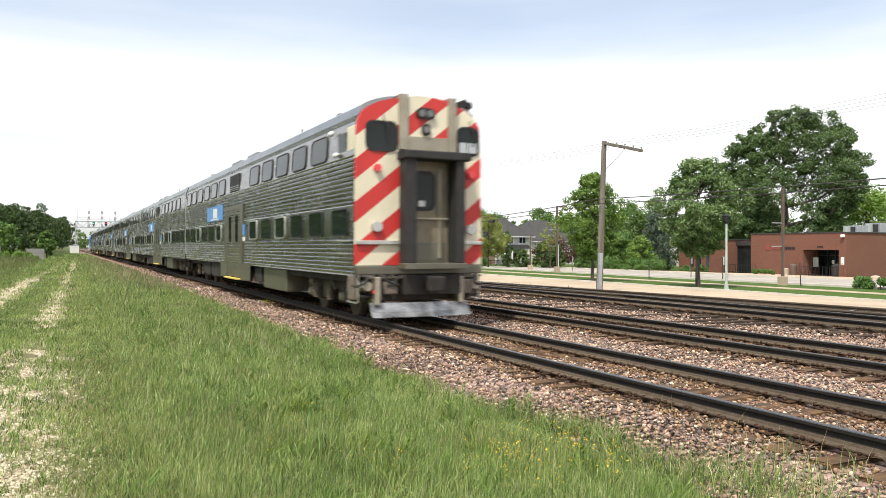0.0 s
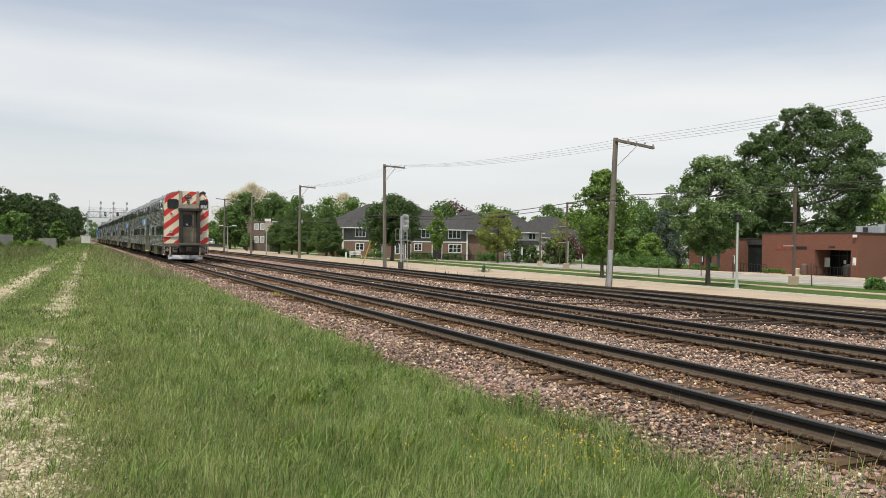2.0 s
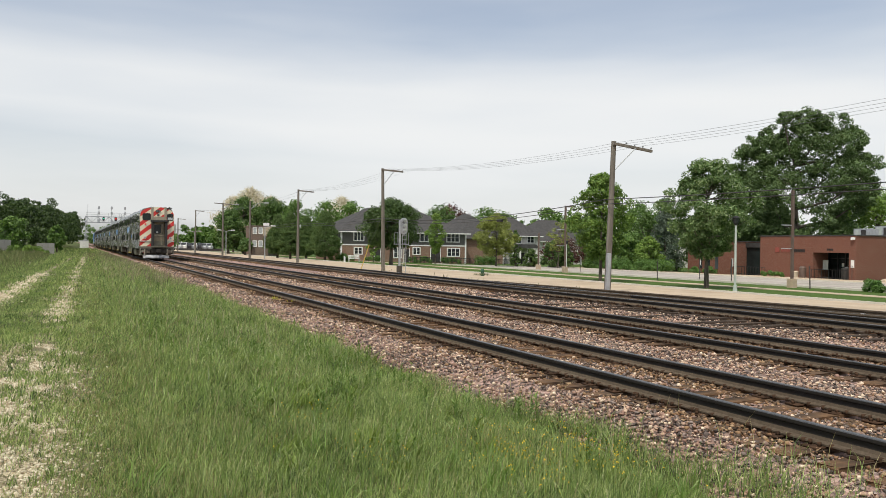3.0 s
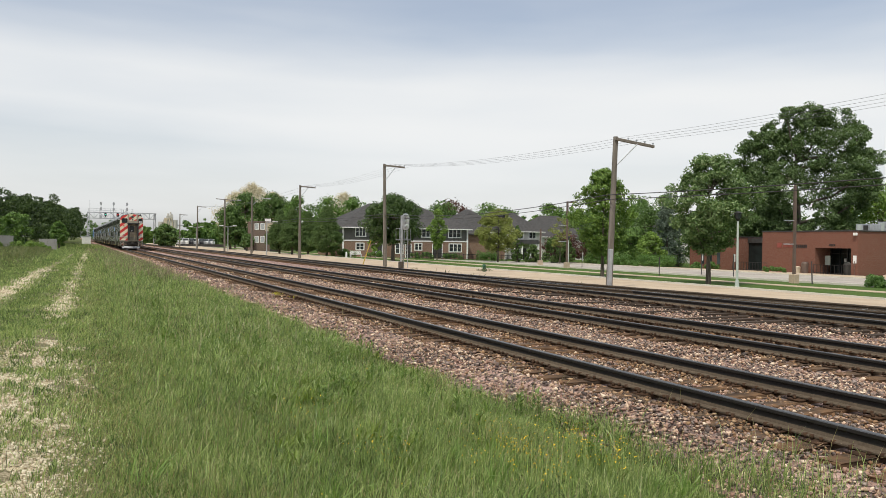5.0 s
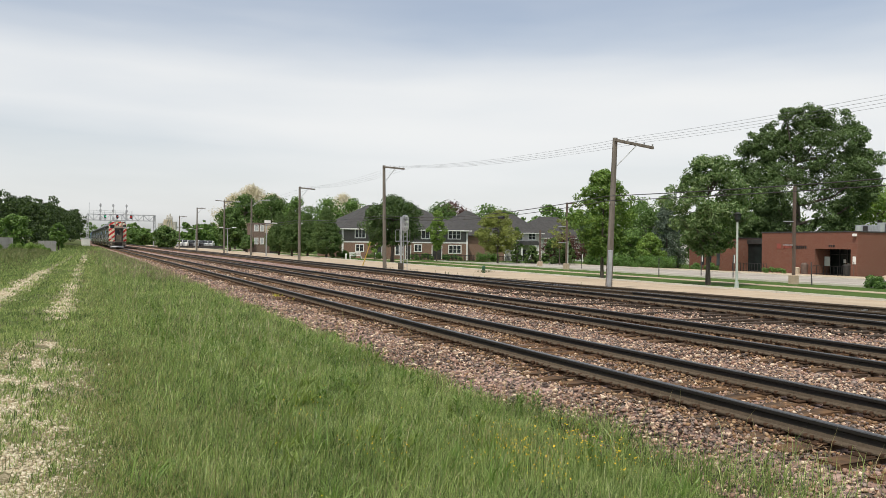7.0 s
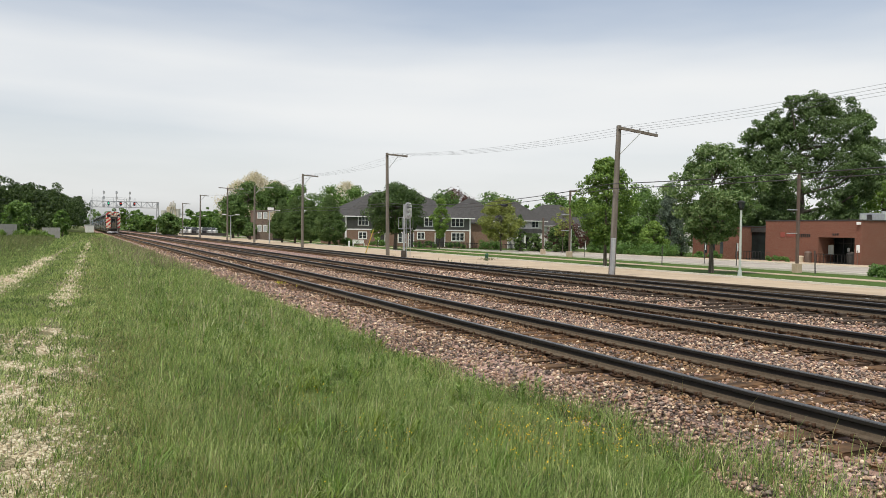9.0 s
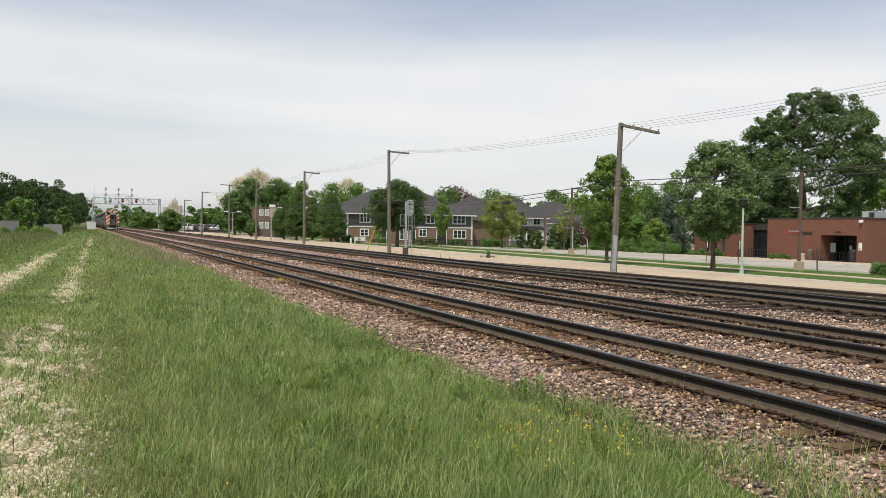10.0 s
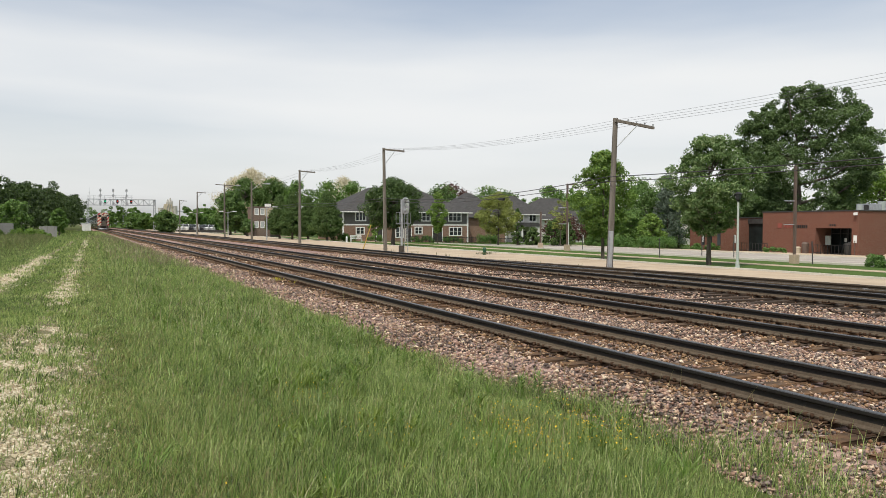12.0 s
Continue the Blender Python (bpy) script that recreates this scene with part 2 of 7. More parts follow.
M_SLEEPER = sleeper_material()
M_TIMBER = plain("creosoted_timber", (0.026, 0.019, 0.015), (0.095, 0.072, 0.056), 2.2, 0.85, 0.0, 24, 0.6, stretch=(0.4, 3, 3))
M_STONE = stone_material("ballast_stone", [(0.0, (0.373, 0.233, 0.176)), (0.14, (0.235, 0.185, 0.161)), (0.3, (0.504, 0.338, 0.250)), (0.44, (0.127, 0.099, 0.088)),
                                          (0.56, (0.635, 0.458, 0.334)), (0.68, (0.290, 0.199, 0.161)), (0.8, (0.850, 0.687, 0.520)), (0.88, (0.362, 0.289, 0.255)), (0.95, (0.081, 0.068, 0.060))])
M_RUSTSTONE = stone_material("rust_stained_stone", [(0.0, (0.230, 0.127, 0.065)), (0.25, (0.155, 0.105, 0.066)), (0.5, (0.333, 0.204, 0.110)), (0.75, (0.098, 0.068, 0.047)), (0.9, (0.437, 0.297, 0.175))])
M_PEBBLE = stone_material("path_gravel", [(0.0, (0.539, 0.468, 0.320)), (0.3, (0.670, 0.594, 0.432)), (0.55, (0.391, 0.315, 0.192)), (0.72, (0.744, 0.675, 0.512)), (0.9, (0.465, 0.387, 0.264))])


def bed_material():
    """The ballast between the loose stones, and the bed far off."""
    n = Nodes("ballast_bed")
    v = n.t.nodes.new("ShaderNodeTexVoronoi")
    v.inputs["Scale"].default_value = 17.0
    n.link(n.tc.outputs["Object"], v.inputs["Vector"])
    s = n.t.nodes.new("ShaderNodeSeparateColor")
    n.link(v.outputs["Color"], s.inputs[0])
    stones = n.ramp(s.outputs[0], [(0, (0.286, 0.184, 0.151)), (0.25, (0.186, 0.135, 0.126)), (0.5, (0.386, 0.256, 0.215)), (0.7, (0.129, 0.095, 0.089)), (0.85, (0.514, 0.356, 0.308))], "CONSTANT")
    color = n.mix(n.ramp(n.noise(0.5, 4), [(0.4, (0, 0, 0)), (0.7, (0.5, 0.5, 0.5))]), stones, (0.13, 0.1, 0.085))
    n.bump(v.outputs["Distance"], 0.8, -0.03)
    return n.done(color, 0.9)


M_BED = bed_material()


def grass_material():
    """Blades: each its own green, in patches of fresher, darker and drier sward."""
    n = Nodes("grass_blades")
    f = n.math("ADD", n.math("MULTIPLY", n.island(), 0.74), n.math("ADD", n.math("MULTIPLY", n.noise(0.4, 3), 0.5), n.math("MULTIPLY", n.noise(2.3, 3), 0.42)))
    color = n.ramp(n.math("SUBTRACT", f, 0.32), [(0.12, (0.045, 0.075, 0.025)), (0.4, (0.158, 0.232, 0.073)), (0.64, (0.265, 0.355, 0.115)), (0.95, (0.56, 0.6, 0.3))])
    n.done(color, 0.42)
    n.bsdf.inputs["Specular IOR Level"].default_value = 0.4
    glow = n.t.nodes.new("ShaderNodeBsdfTranslucent")
    n.link(n.mix(1.0, color, (1.1, 1.2, 0.65), "MULTIPLY"), glow.inputs["Color"])
    blend = n.t.nodes.new("ShaderNodeMixShader")
    blend.inputs[0].default_value = 0.38
    n.link(n.bsdf.outputs[0], blend.inputs[1]).link(glow.outputs[0], blend.inputs[2])
    n.link(blend.outputs[0], n.t.nodes["Material Output"].inputs["Surface"])
    return n.mat


M_GRASS = grass_material()
M_BROWNSEED = leafy("brown_seed_heads", (0.13, 0.1, 0.075), (0.22, 0.17, 0.13), (0.33, 0.27, 0.2), 0.7, 0.2)
M_DRYGRASS = leafy("dry_grass", (0.2, 0.17, 0.085), (0.34, 0.29, 0.15), (0.5, 0.45, 0.27), 0.6, 0.3)
M_SEED = leafy("seed_heads", (0.2, 0.17, 0.09), (0.33, 0.3, 0.17), (0.5, 0.47, 0.3), 0.7, 0.2)
M_PETAL = plain("yellow_petals", (0.74, 0.46, 0.008), (0.88, 0.62, 0.02), 20, 0.6)
M_ENDDOOR = plain("end_door_paint", (0.17, 0.142, 0.095), (0.27, 0.232, 0.16), 2.5, 0.5, 0.1, 40, 0.08)
M_CONCRETE = plain("pale_concrete", (0.34, 0.268, 0.195), (0.49, 0.4, 0.302), 0.45, 0.85, 0.0, 18, 0.2)
M_ASPHALT = plain("worn_asphalt", (0.27, 0.245, 0.22), (0.42, 0.385, 0.345), 0.25, 0.9, 0.0, 20, 0.3)
M_KERB = plain("kerb_concrete", (0.46, 0.43, 0.37), (0.6, 0.57, 0.5), 0.8, 0.85, 0.0, 22, 0.2)

# ---- building blocks ----


def box(bm, x0, x1, y0, y1, z0, z1, bevel=0.0, m=None):
    r = bmesh.ops.create_cube(bm, size=1.0)
    t = Matrix.Translation(((x0 + x1) / 2, (y0 + y1) / 2, (z0 + z1) / 2)) @ Matrix.Diagonal((abs(x1 - x0), abs(y1 - y0), abs(z1 - z0), 1))
    bmesh.ops.transform(bm, matrix=(m @ t) if m else t, verts=r["verts"])
    if bevel:
        edges = list({e for v in r["verts"] for e in v.link_edges})
        bmesh.ops.bevel(bm, geom=edges, offset=bevel, segments=2, profile=0.6, affect="EDGES")
    return bm


def tube(bm, a, b, r0, r1=None, n=10):
    """A round bar from a to b."""
    a, b = Vector(a), Vector(b)
    m = Matrix.Translation((a + b) / 2) @ (b - a).to_track_quat("Z", "Y").to_matrix().to_4x4()
    bmesh.ops.create_cone(bm, cap_ends=True, segments=n, radius1=r0, radius2=r0 if r1 is None else r1, depth=(b - a).length, matrix=m)
    return bm


def prism(bm, outline, y0, y1):
    """An outline in x and z, drawn out along y."""
    ring = [[bm.verts.new((x, y, z)) for x, z in outline] for y in (y0, y1)]
    k = len(outline)
    for i in range(k):
        bm.faces.new((ring[0][i], ring[0][(i + 1) % k], ring[1][(i + 1) % k], ring[1][i]))
    bm.faces.new(ring[0][::-1])
    bm.faces.new(ring[1])
    return bm


def rounded(w, h, r, k=4):
    """A rounded rectangle's outline round the origin."""
    pts = []
    for cx, cz, a0 in ((w / 2 - r, h / 2 - r, 0), (-w / 2 + r, h / 2 - r, 90), (-w / 2 + r, -h / 2 + r, 180), (w / 2 - r, -h / 2 + r, 270)):
        for i in range(k + 1):
            a = radians(a0 + 90 * i / k)
            pts.append((cx + r * math.cos(a), cz + r * math.sin(a)))
    return pts


def to_mesh(name, bm, material, smooth=False):
    me = bpy.data.meshes.new(name)
    bmesh.ops.recalc_face_normals(bm, faces=bm.faces)
    bm.to_mesh(me)
    bm.free()
    if smooth:
        for p in me.polygons:
            p.use_smooth = True
    for m in material if isinstance(material, (list, tuple)) else (material,):
        me.materials.append(m)
    return me


def part(name, bm, material, parent, label="", m=None, smooth=False):
    """Links a bmesh (or a mesh) as one object under a thing or a part."""
    me = bm if isinstance(bm, bpy.types.Mesh) else to_mesh(name, bm, material, smooth)
    ob = new(name, me)
    ob.parent = parent
    if m is not None:
        ob.matrix_basis = m
    return tagged(ob, label)


def thing(name, label, category, m=None, group="", kind=""):
    ob = new(name)
    ob.empty_display_size = 0.2
    if m is not None:
        ob.matrix_basis = m
    return tagged(ob, label, category, group, kind)


def solid(name, bm, material, label, category, m=None, group="", kind="", smooth=False):
    ob = new(name, to_mesh(name, bm, material, smooth))
    if m is not None:
        ob.matrix_basis = m
    return tagged(ob, label, category, group, kind)


def many(name, verts, faces, material, smooth=False):
    """A mesh out of arrays: verts n x 3, faces m x 3 or m x 4."""
    me = bpy.data.meshes.new(name)
    k = faces.shape[1]
    me.vertices.add(len(verts))
    me.vertices.foreach_set("co", np.ascontiguousarray(verts, dtype=np.float32).ravel())
    me.loops.add(faces.size)
    me.loops.foreach_set("vertex_index", np.ascontiguousarray(faces, dtype=np.int32).ravel())
    me.polygons.add(len(faces))
    me.polygons.foreach_set("loop_start", np.arange(0, faces.size, k, dtype=np.int32))
    me.polygons.foreach_set("loop_total", np.full(len(faces), k, dtype=np.int32))
    if smooth:
        me.polygons.foreach_set("use_smooth", np.ones(len(faces), dtype=bool))
    me.update(calc_edges=True)
    me.validate()
    me.materials.append(material)
    return me


rng = np.random.default_rng(7)
PROFILE = [(-2500, 3.0), (-60, 1.2), (-14, 0.35), (-7, 0.0), (-3.5, -0.24), (0, -0.28), (3.5, -0.36), (5.0, -0.5), (24, -0.5), (90, -1.95), (2500, -3.0)]


def land(x, y=0.0):
    """Height of the ground."""
    z = np.interp(x, [p[0] for p in PROFILE], [p[1] for p in PROFILE])
    soft = np.clip((np.asarray(y, dtype=float) - 2) / 10, 0.3, 1) * np.where((np.asarray(x) < 4.8), 1.0, 0.0)
    return z + soft * (0.05 * np.sin(np.asarray(x) * 1.7 + np.asarray(y) * 0.6) * np.sin(np.asarray(y) * 0.37 + 1.0) + 0.03 * np.sin(np.asarray(x) * 3.1 - np.asarray(y) * 0.9))


# ---- the ground: one sheet to the horizon ----


def build_ground():
    xs = np.unique(np.concatenate([np.array([-2500, -1200, -500, -200, -100, -60, -40, -25, -18]), np.arange(-14, 5.2, 0.25), np.arange(6, 24, 2), np.arange(24, 90, 3), np.array([90, 150, 300, 700, 2500])]))
    ys = np.unique(np.concatenate([np.array([-800, -200, -60, -20, -8]), np.arange(-4, 40, 0.4), np.arange(40, 160, 3), np.array([180, 220, 300, 450, 700, 1200, 2500, 4500])]))
    gx, gy = np.meshgrid(xs, ys)
    v = np.stack([gx, gy, land(gx, gy)], -1).reshape(-1, 3)
    n = len(xs)
    i = (np.arange(len(ys) - 1)[:, None] * n + np.arange(n - 1)[None]).reshape(-1)
    ob = new("ground", many("ground", v, np.stack([i, i + 1, i + n + 1, i + n], -1), M_GROUND, True))
    tagged(ob, "weedy green grass ground with worn gravel wheel ruts", "ground", kind="structure")


build_ground()

# ---- the railway: three tracks and a turnout on one ballast bed ----
TRACK_X = (7.133, 11.25, 16.9)
GAUGE = 0.7525
RAIL_H, TIE_TOP = 0.17, -0.194


def build_bed():
    outline = [(4.95, -0.52), (5.1, -0.47), (5.75, -0.245), (8.5, -0.225), (9.2, -0.26), (9.9, -0.24), (12.6, -0.23), (13.5, -0.275), (15.4, -0.275), (19.0, -0.3), (21.0, -0.37), (22.1, -0.5), (22.4, -0.55)]
    ys = np.concatenate([np.arange(-30, 60, 1.0), np.arange(60, 300, 8), np.array([300, 500, 900, 1600, 3000])])
    wide = np.interp(ys, [24, 42], [1.7, 0.0])   # the turnout needs a broader bed
    v = np.array([(x + (w if x > 20 else 0.0), y, z + (0.05 * w if x > 20 else 0.0)) for y, w in zip(ys, wide) for x, z in outline])
    n = len(outline)
    i = (np.arange(len(ys) - 1)[:, None] * n + np.arange(n - 1)[None]).reshape(-1)
    ob = new("ballast_bed", many("ballast_bed", v, np.stack([i, i + 1, i + n + 1, i + n], -1), M_BED))
    tagged(ob, "pinkish grey crushed stone ballast bed under the tracks", "ballast bed", kind="structure")


build_bed()


def build_shoulder():
    """Dark cinders beside the turnout, narrowing to nothing further along."""
    bm = bmesh.new()
    rows = []
    for k in range(30):
        y = -30 + 74 * k / 29
        reach = 23.1 - 2.6 * max(0.0, (y - 24) / 20) + 0.12 * math.sin(k * 2.1)
        rows.append([bm.verts.new((x, y, z)) for x, z in ((18.2, -0.278), (20.2, -0.3), (reach - 0.6, -0.31 - 0.004 * k * (k > 20)), (reach, -0.5))])
    for a, b in zip(rows, rows[1:]):
        for i in range(3):
            bm.faces.new((a[i], a[i + 1], b[i + 1], b[i]))
    solid("cinder_shoulder", bm, plain("oily_cinders", (0.035, 0.029, 0.025), (0.12, 0.097, 0.08), 1.3, 0.9, 0.0, 26, 0.8, distance=0.02), "dark oily cinder shoulder beside the turnout", "track bed", kind="structure")


build_shoulder()


def rail_mesh():
    half = [(0.07, -RAIL_H), (0.07, -0.155), (0.022, -0.138), (0.012, -0.105), (0.009, -0.052), (0.036, -0.038), (0.037, -0.008), (0.030, 0.0)]
    outline = half + [(-x, z) for x, z in half[::-1]]
    bm = bmesh.new()
    ring = [[bm.verts.new((x, y, z)) for x, z in outline] for y in (-40.0, 2600.0)]
    k = len(outline)
    for i in range(k):
        f = bm.faces.new((ring[0][i], ring[0][(i + 1) % k], ring[1][(i + 1) % k], ring[1][i]))
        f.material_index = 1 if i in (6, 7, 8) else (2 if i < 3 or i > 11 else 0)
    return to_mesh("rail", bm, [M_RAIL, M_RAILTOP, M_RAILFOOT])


def sleeper_mesh(seed, long=2.6, material=None):
    r = random.Random(seed)
    bm = bmesh.new()
    box(bm, -long / 2, long / 2, -0.112, 0.112, -0.17, 0.0, 0.012)
    for v in bm.verts:
        v.co += Vector((r.uniform(-0.03, 0.03), r.uniform(-0.008, 0.008), r.uniform(-0.008, 0.006)))
    return to_mesh("sleeper", bm, material or M_SLEEPER)


def build_tracks():
    rail = rail_mesh()
    ties = [sleeper_mesh(k) for k in range(5)]
    long_ties = [sleeper_mesh(k + 10, 3.5, M_TIMBER) for k in range(4)] + [sleeper_mesh(20, 4.6, M_TIMBER), sleeper_mesh(21, 5.0, M_TIMBER)]
    cube = np.array([(x, y, z) for z in (0, 1) for y in (-1, 1) for x in (-1, 1)], dtype=float)
    quad = np.array([(0, 1, 3, 2), (4, 6, 7, 5), (0, 4, 5, 1), (2, 3, 7, 6), (0, 2, 6, 4), (1, 5, 7, 3)])
    for number, cx in enumerate(TRACK_X):
        track = thing("railway_track", "brown steel rails on weathered timber sleepers", "railway track", pose(cx, 0, 0), "parallel tracks", "structure")
        for side in (-1, 1):
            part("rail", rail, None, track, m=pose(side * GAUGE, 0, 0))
        r = random.Random(40 + number)
        boxes, plates = [], []
        y = 1.0 + 0.2 * number
        while y < 420:
            turn = r.uniform(-1.2, 1.2)
            shift = r.uniform(-0.06, 0.06)
            if y < 66:
                wide = number == 2 and y < 28
                me = r.choice(long_ties if wide else ties)
                if wide:
                    y += r.uniform(0.0, 0.22)
                part("sleeper", me, None, track, m=pose(shift * (3 if wide else 1) - (max(abs(c.co.x) for c in me.vertices) - 1.55 if wide else 0), y, TIE_TOP - (0.012 if wide else 0) + r.uniform(-0.012, 0.006), 0, 0, turn))
            else:
                boxes.append(cube * (1.3, 0.11, 0.16) + (shift, y, TIE_TOP - 0.16))
            if y < 130:
                for side in (-1, 1):
                    plates.append(cube * (0.18, 0.09, 0.018) + (side * GAUGE + shift * 0.1, y, TIE_TOP - 0.002))
                    if y < 45:
                        for dx, dy in ((-0.1, -0.05), (-0.1, 0.05), (0.1, -0.05), (0.1, 0.05), (-0.15, 0.0), (0.15, 0.0)):
                            if r.random() < 0.8:
                                plates.append(cube * (0.014, 0.014, r.uniform(0.03, 0.055)) + (side * GAUGE + dx + shift * 0.1, y + dy, TIE_TOP + 0.014))
                        # rail anchors gripping the foot beside the sleeper
                        for dy in (-0.15, 0.15):
                            plates.append(cube * (0.085, 0.014, 0.045) + (side * GAUGE, y + dy, -RAIL_H - 0.018))
            y += 0.5 + r.uniform(-0.03, 0.03)
        for name, items, mat in (("far_sleepers", boxes, M_SLEEPER), ("tie_plates", plates, M_RUST)):
            v = np.concatenate(items)
            f = (np.arange(len(items))[:, None, None] * 8 + quad[None]).reshape(-1, 4)
            tagged(part(name, many(name, v, f, mat), None, track), "rusty tie plates and spikes" if mat is M_RUST else "", kind="stuff")


build_tracks()


def build_crossover():
    """A turnout: rails that leave the third track towards the road side."""
    x0, y0, x1, y1 = TRACK_X[2], 36.0, TRACK_X[2] + 6.4, -25.0
    turn = math.degrees(math.atan2(x0 - x1, y0 - y1))
    t = thing("railway_crossover", "brown steel turnout rails on dark switch timbers", "railway track", pose(x1, y1, 0.0, 0, 0, -turn), "", "structure")
    length = math.hypot(x1 - x0, y1 - y0)
    head = ((-0.068, -0.165), (0.068, -0.165), (0.03, -0.13), (0.012, -0.12), (0.01, -0.05), (0.034, -0.04), (0.034, -0.008), (0.028, -0.003), (-0.028, -0.003), (-0.034, -0.008), (-0.034, -0.04), (-0.01, -0.05), (-0.012, -0.12), (-0.03, -0.13))
    for side in (-1, 1):
        part("rail", prism(bmesh.new(), [(side * GAUGE + x, z) for x, z in head], 0.0, length), M_RAILFOOT, t)
        part("running_face", box(bmesh.new(), side * GAUGE - 0.026, side * GAUGE + 0.026, 0.0, length, -0.003, 0.0005), M_RAILTOP, t, "worn bright rail top")
    ties = [sleeper_mesh(k + 30, 2.9, M_TIMBER) for k in range(4)]
    r = random.Random(77)
    y = 24.0
    while y < length - 6:
        part("sleeper", r.choice(ties), None, t, m=pose(0.25 + r.uniform(-0.1, 0.1), y, TIE_TOP + r.uniform(-0.02, 0.0), 0, 0, r.uniform(-2, 2)))
        y += r.uniform(0.55, 0.8)
    for y in (32.0, 35.5, 39.2):
        part("gauge_rod", tube(bmesh.new(), (-GAUGE, y, -0.1), (GAUGE, y + 0.3, -0.1), 0.018, n=6), M_ALU, t, "pale steel gauge rod")


build_crossover()


def scatter_stones(name, pos, size, material, label, category, flat=0.75):
    """Loose broken stones, each its own little polyhedron."""
    shapes = []
    bm = bmesh.new()
    bmesh.ops.create_icosphere(bm, subdivisions=1, radius=1.0)
    base = np.array([v.co[:] for v in bm.verts])
    tri = np.array([[v.index for v in f.verts] for f in bm.faces])
    bm.free()
    for _ in range(24):
        s = base * rng.uniform(0.5, 1.3, (len(base), 1)) * rng.uniform(0.6, 1.35, 3)
        s += rng.normal(0, 0.2, s.shape)
        shapes.append(s)
    shapes = np.array(shapes)[rng.integers(0, 24, len(pos))]
    a, b = rng.uniform(0, 2 * np.pi, len(pos)), rng.uniform(-0.6, 0.6, len(pos))
    ca, sa, cb, sb = np.cos(a)[:, None], np.sin(a)[:, None], np.cos(b)[:, None], np.sin(b)[:, None]
    x, y, z = shapes[..., 0], shapes[..., 1], shapes[..., 2] * flat
    y, z = y * cb - z * sb, y * sb + z * cb
    x, y = x * ca - y * sa, x * sa + y * ca
    v = (np.stack([x, y, z], -1) * size[:, None, None] + pos[:, None, :]).reshape(-1, 3)
    f = (np.arange(len(pos))[:, None, None] * len(base) + tri[None]).reshape(-1, 3)
    ob = new(name, many(name, v, f, material))
    return tagged(ob, label, category, kind="stuff")


def build_ballast():
    def bed_z(x):
        return np.interp(x, [4.95, 5.1, 5.75, 8.5, 9.2, 9.9, 12.6, 13.5, 15.4, 19.0, 21.0, 22.1, 22.4], [-0.52, -0.47, -0.245, -0.225, -0.26, -0.24, -0.23, -0.275, -0.275, -0.3, -0.37, -0.5, -0.55])
    xs, ys, ss = [], [], []
    for x0, x1, y0, y1, dens, s0, s1 in ((4.95, 9.9, 2.0, 8, 1050, 0.012, 0.031), (4.95, 9.9, 8, 15, 640, 0.014, 0.034), (4.95, 9.9, 15, 36, 260, 0.018, 0.04), (9.9, 16.0, 5, 22, 260, 0.018, 0.04), (9.9, 16.0, 22, 50, 90, 0.03, 0.055),
                                         (16.0, 22.0, 10, 45, 22, 0.03, 0.055), (4.95, 9.9, 36, 80, 55, 0.03, 0.06)):
        n = int((x1 - x0) * (y1 - y0) * dens)
        xs.append(rng.uniform(x0, x1, n)), ys.append(rng.uniform(y0, y1, n)), ss.append(rng.uniform(s0, s1, n))
    x, y, s = np.concatenate(xs), np.concatenate(ys), np.concatenate(ss)
    keep = np.ones(len(x), dtype=bool)
    for cx in TRACK_X:
        for side in (-1, 1):
            keep &= np.abs(x - cx - side * GAUGE) > 0.12
    keep &= ~((x > 15.1) & (x < 16.3) & (y < 28) & (rng.uniform(0, 1, len(x)) < 0.6))
    x, y, s = x[keep], y[keep], s[keep]
    z = bed_z(x) + rng.uniform(-0.01, 0.046, len(x)) + 0.022 * np.sin(y * 1.3 + x * 2)
    near = np.min([np.abs(x - cx - side * GAUGE) for cx in TRACK_X for side in (-1, 1)], 0)
    inside = np.min([np.abs(x - cx) for cx in TRACK_X], 0) < GAUGE + 0.45
    z -= np.where(inside, 0.007, 0.0)
    rusty = rng.uniform(0, 1, len(x)) < np.clip(1.15 - near / 0.5, 0.04, 0.8) + np.where(inside, 0.15, 0)
    at = np.stack([x, y, z], -1)
    scatter_stones("ballast_stones", at[~rusty], s[~rusty], M_STONE, "loose pink and grey crushed ballast stones", "ballast")
    scatter_stones("ballast_stones", at[rusty], s[rusty], M_RUSTSTONE, "rust-stained brown ballast stones along the rails", "ballast")


build_ballast()


# ---- the commuter train ----
CAR_PITCH = 25.9


def car_outline():
    """Half section of the ribbed shell, bottom to roof crown."""
    pts = [(1.45, 1.0), (1.54, 1.02)]

    def ribs(z0, z1, step):
        k = max(1, round((z1 - z0) / step))
        for i in range(k):
            a, d = z0 + (z1 - z0) * i / k, (z1 - z0) / k
            pts.extend([(1.532, a + 0.06 * d), (1.548, a + 0.22 * d), (1.55, a + 0.52 * d), (1.536, a + 0.7 * d), (1.512, a + 0.76 * d), (1.512, a + 0.98 * d)])
    ribs(1.05, 1.84, 0.1)
    pts.extend([(1.54, 1.86), (1.54, 2.54)])
    ribs(2.56, 3.6, 0.1)
    pts.extend([(1.535, 3.63), (1.49, 4.33)])
    for i in range(4):
        z = 4.36 + i * 0.045
        pts.extend([(1.488 - i * 0.012, z), (1.47 - i * 0.014, z + 0.03)])
    for a in (28, 40, 52, 63, 73, 82, 90):
        pts.append((1.5 * math.cos(radians(a)) ** 0.8 if a < 90 else 0.0, 4.42 + 0.585 * math.sin(radians(a)) ** 0.9))
    return pts


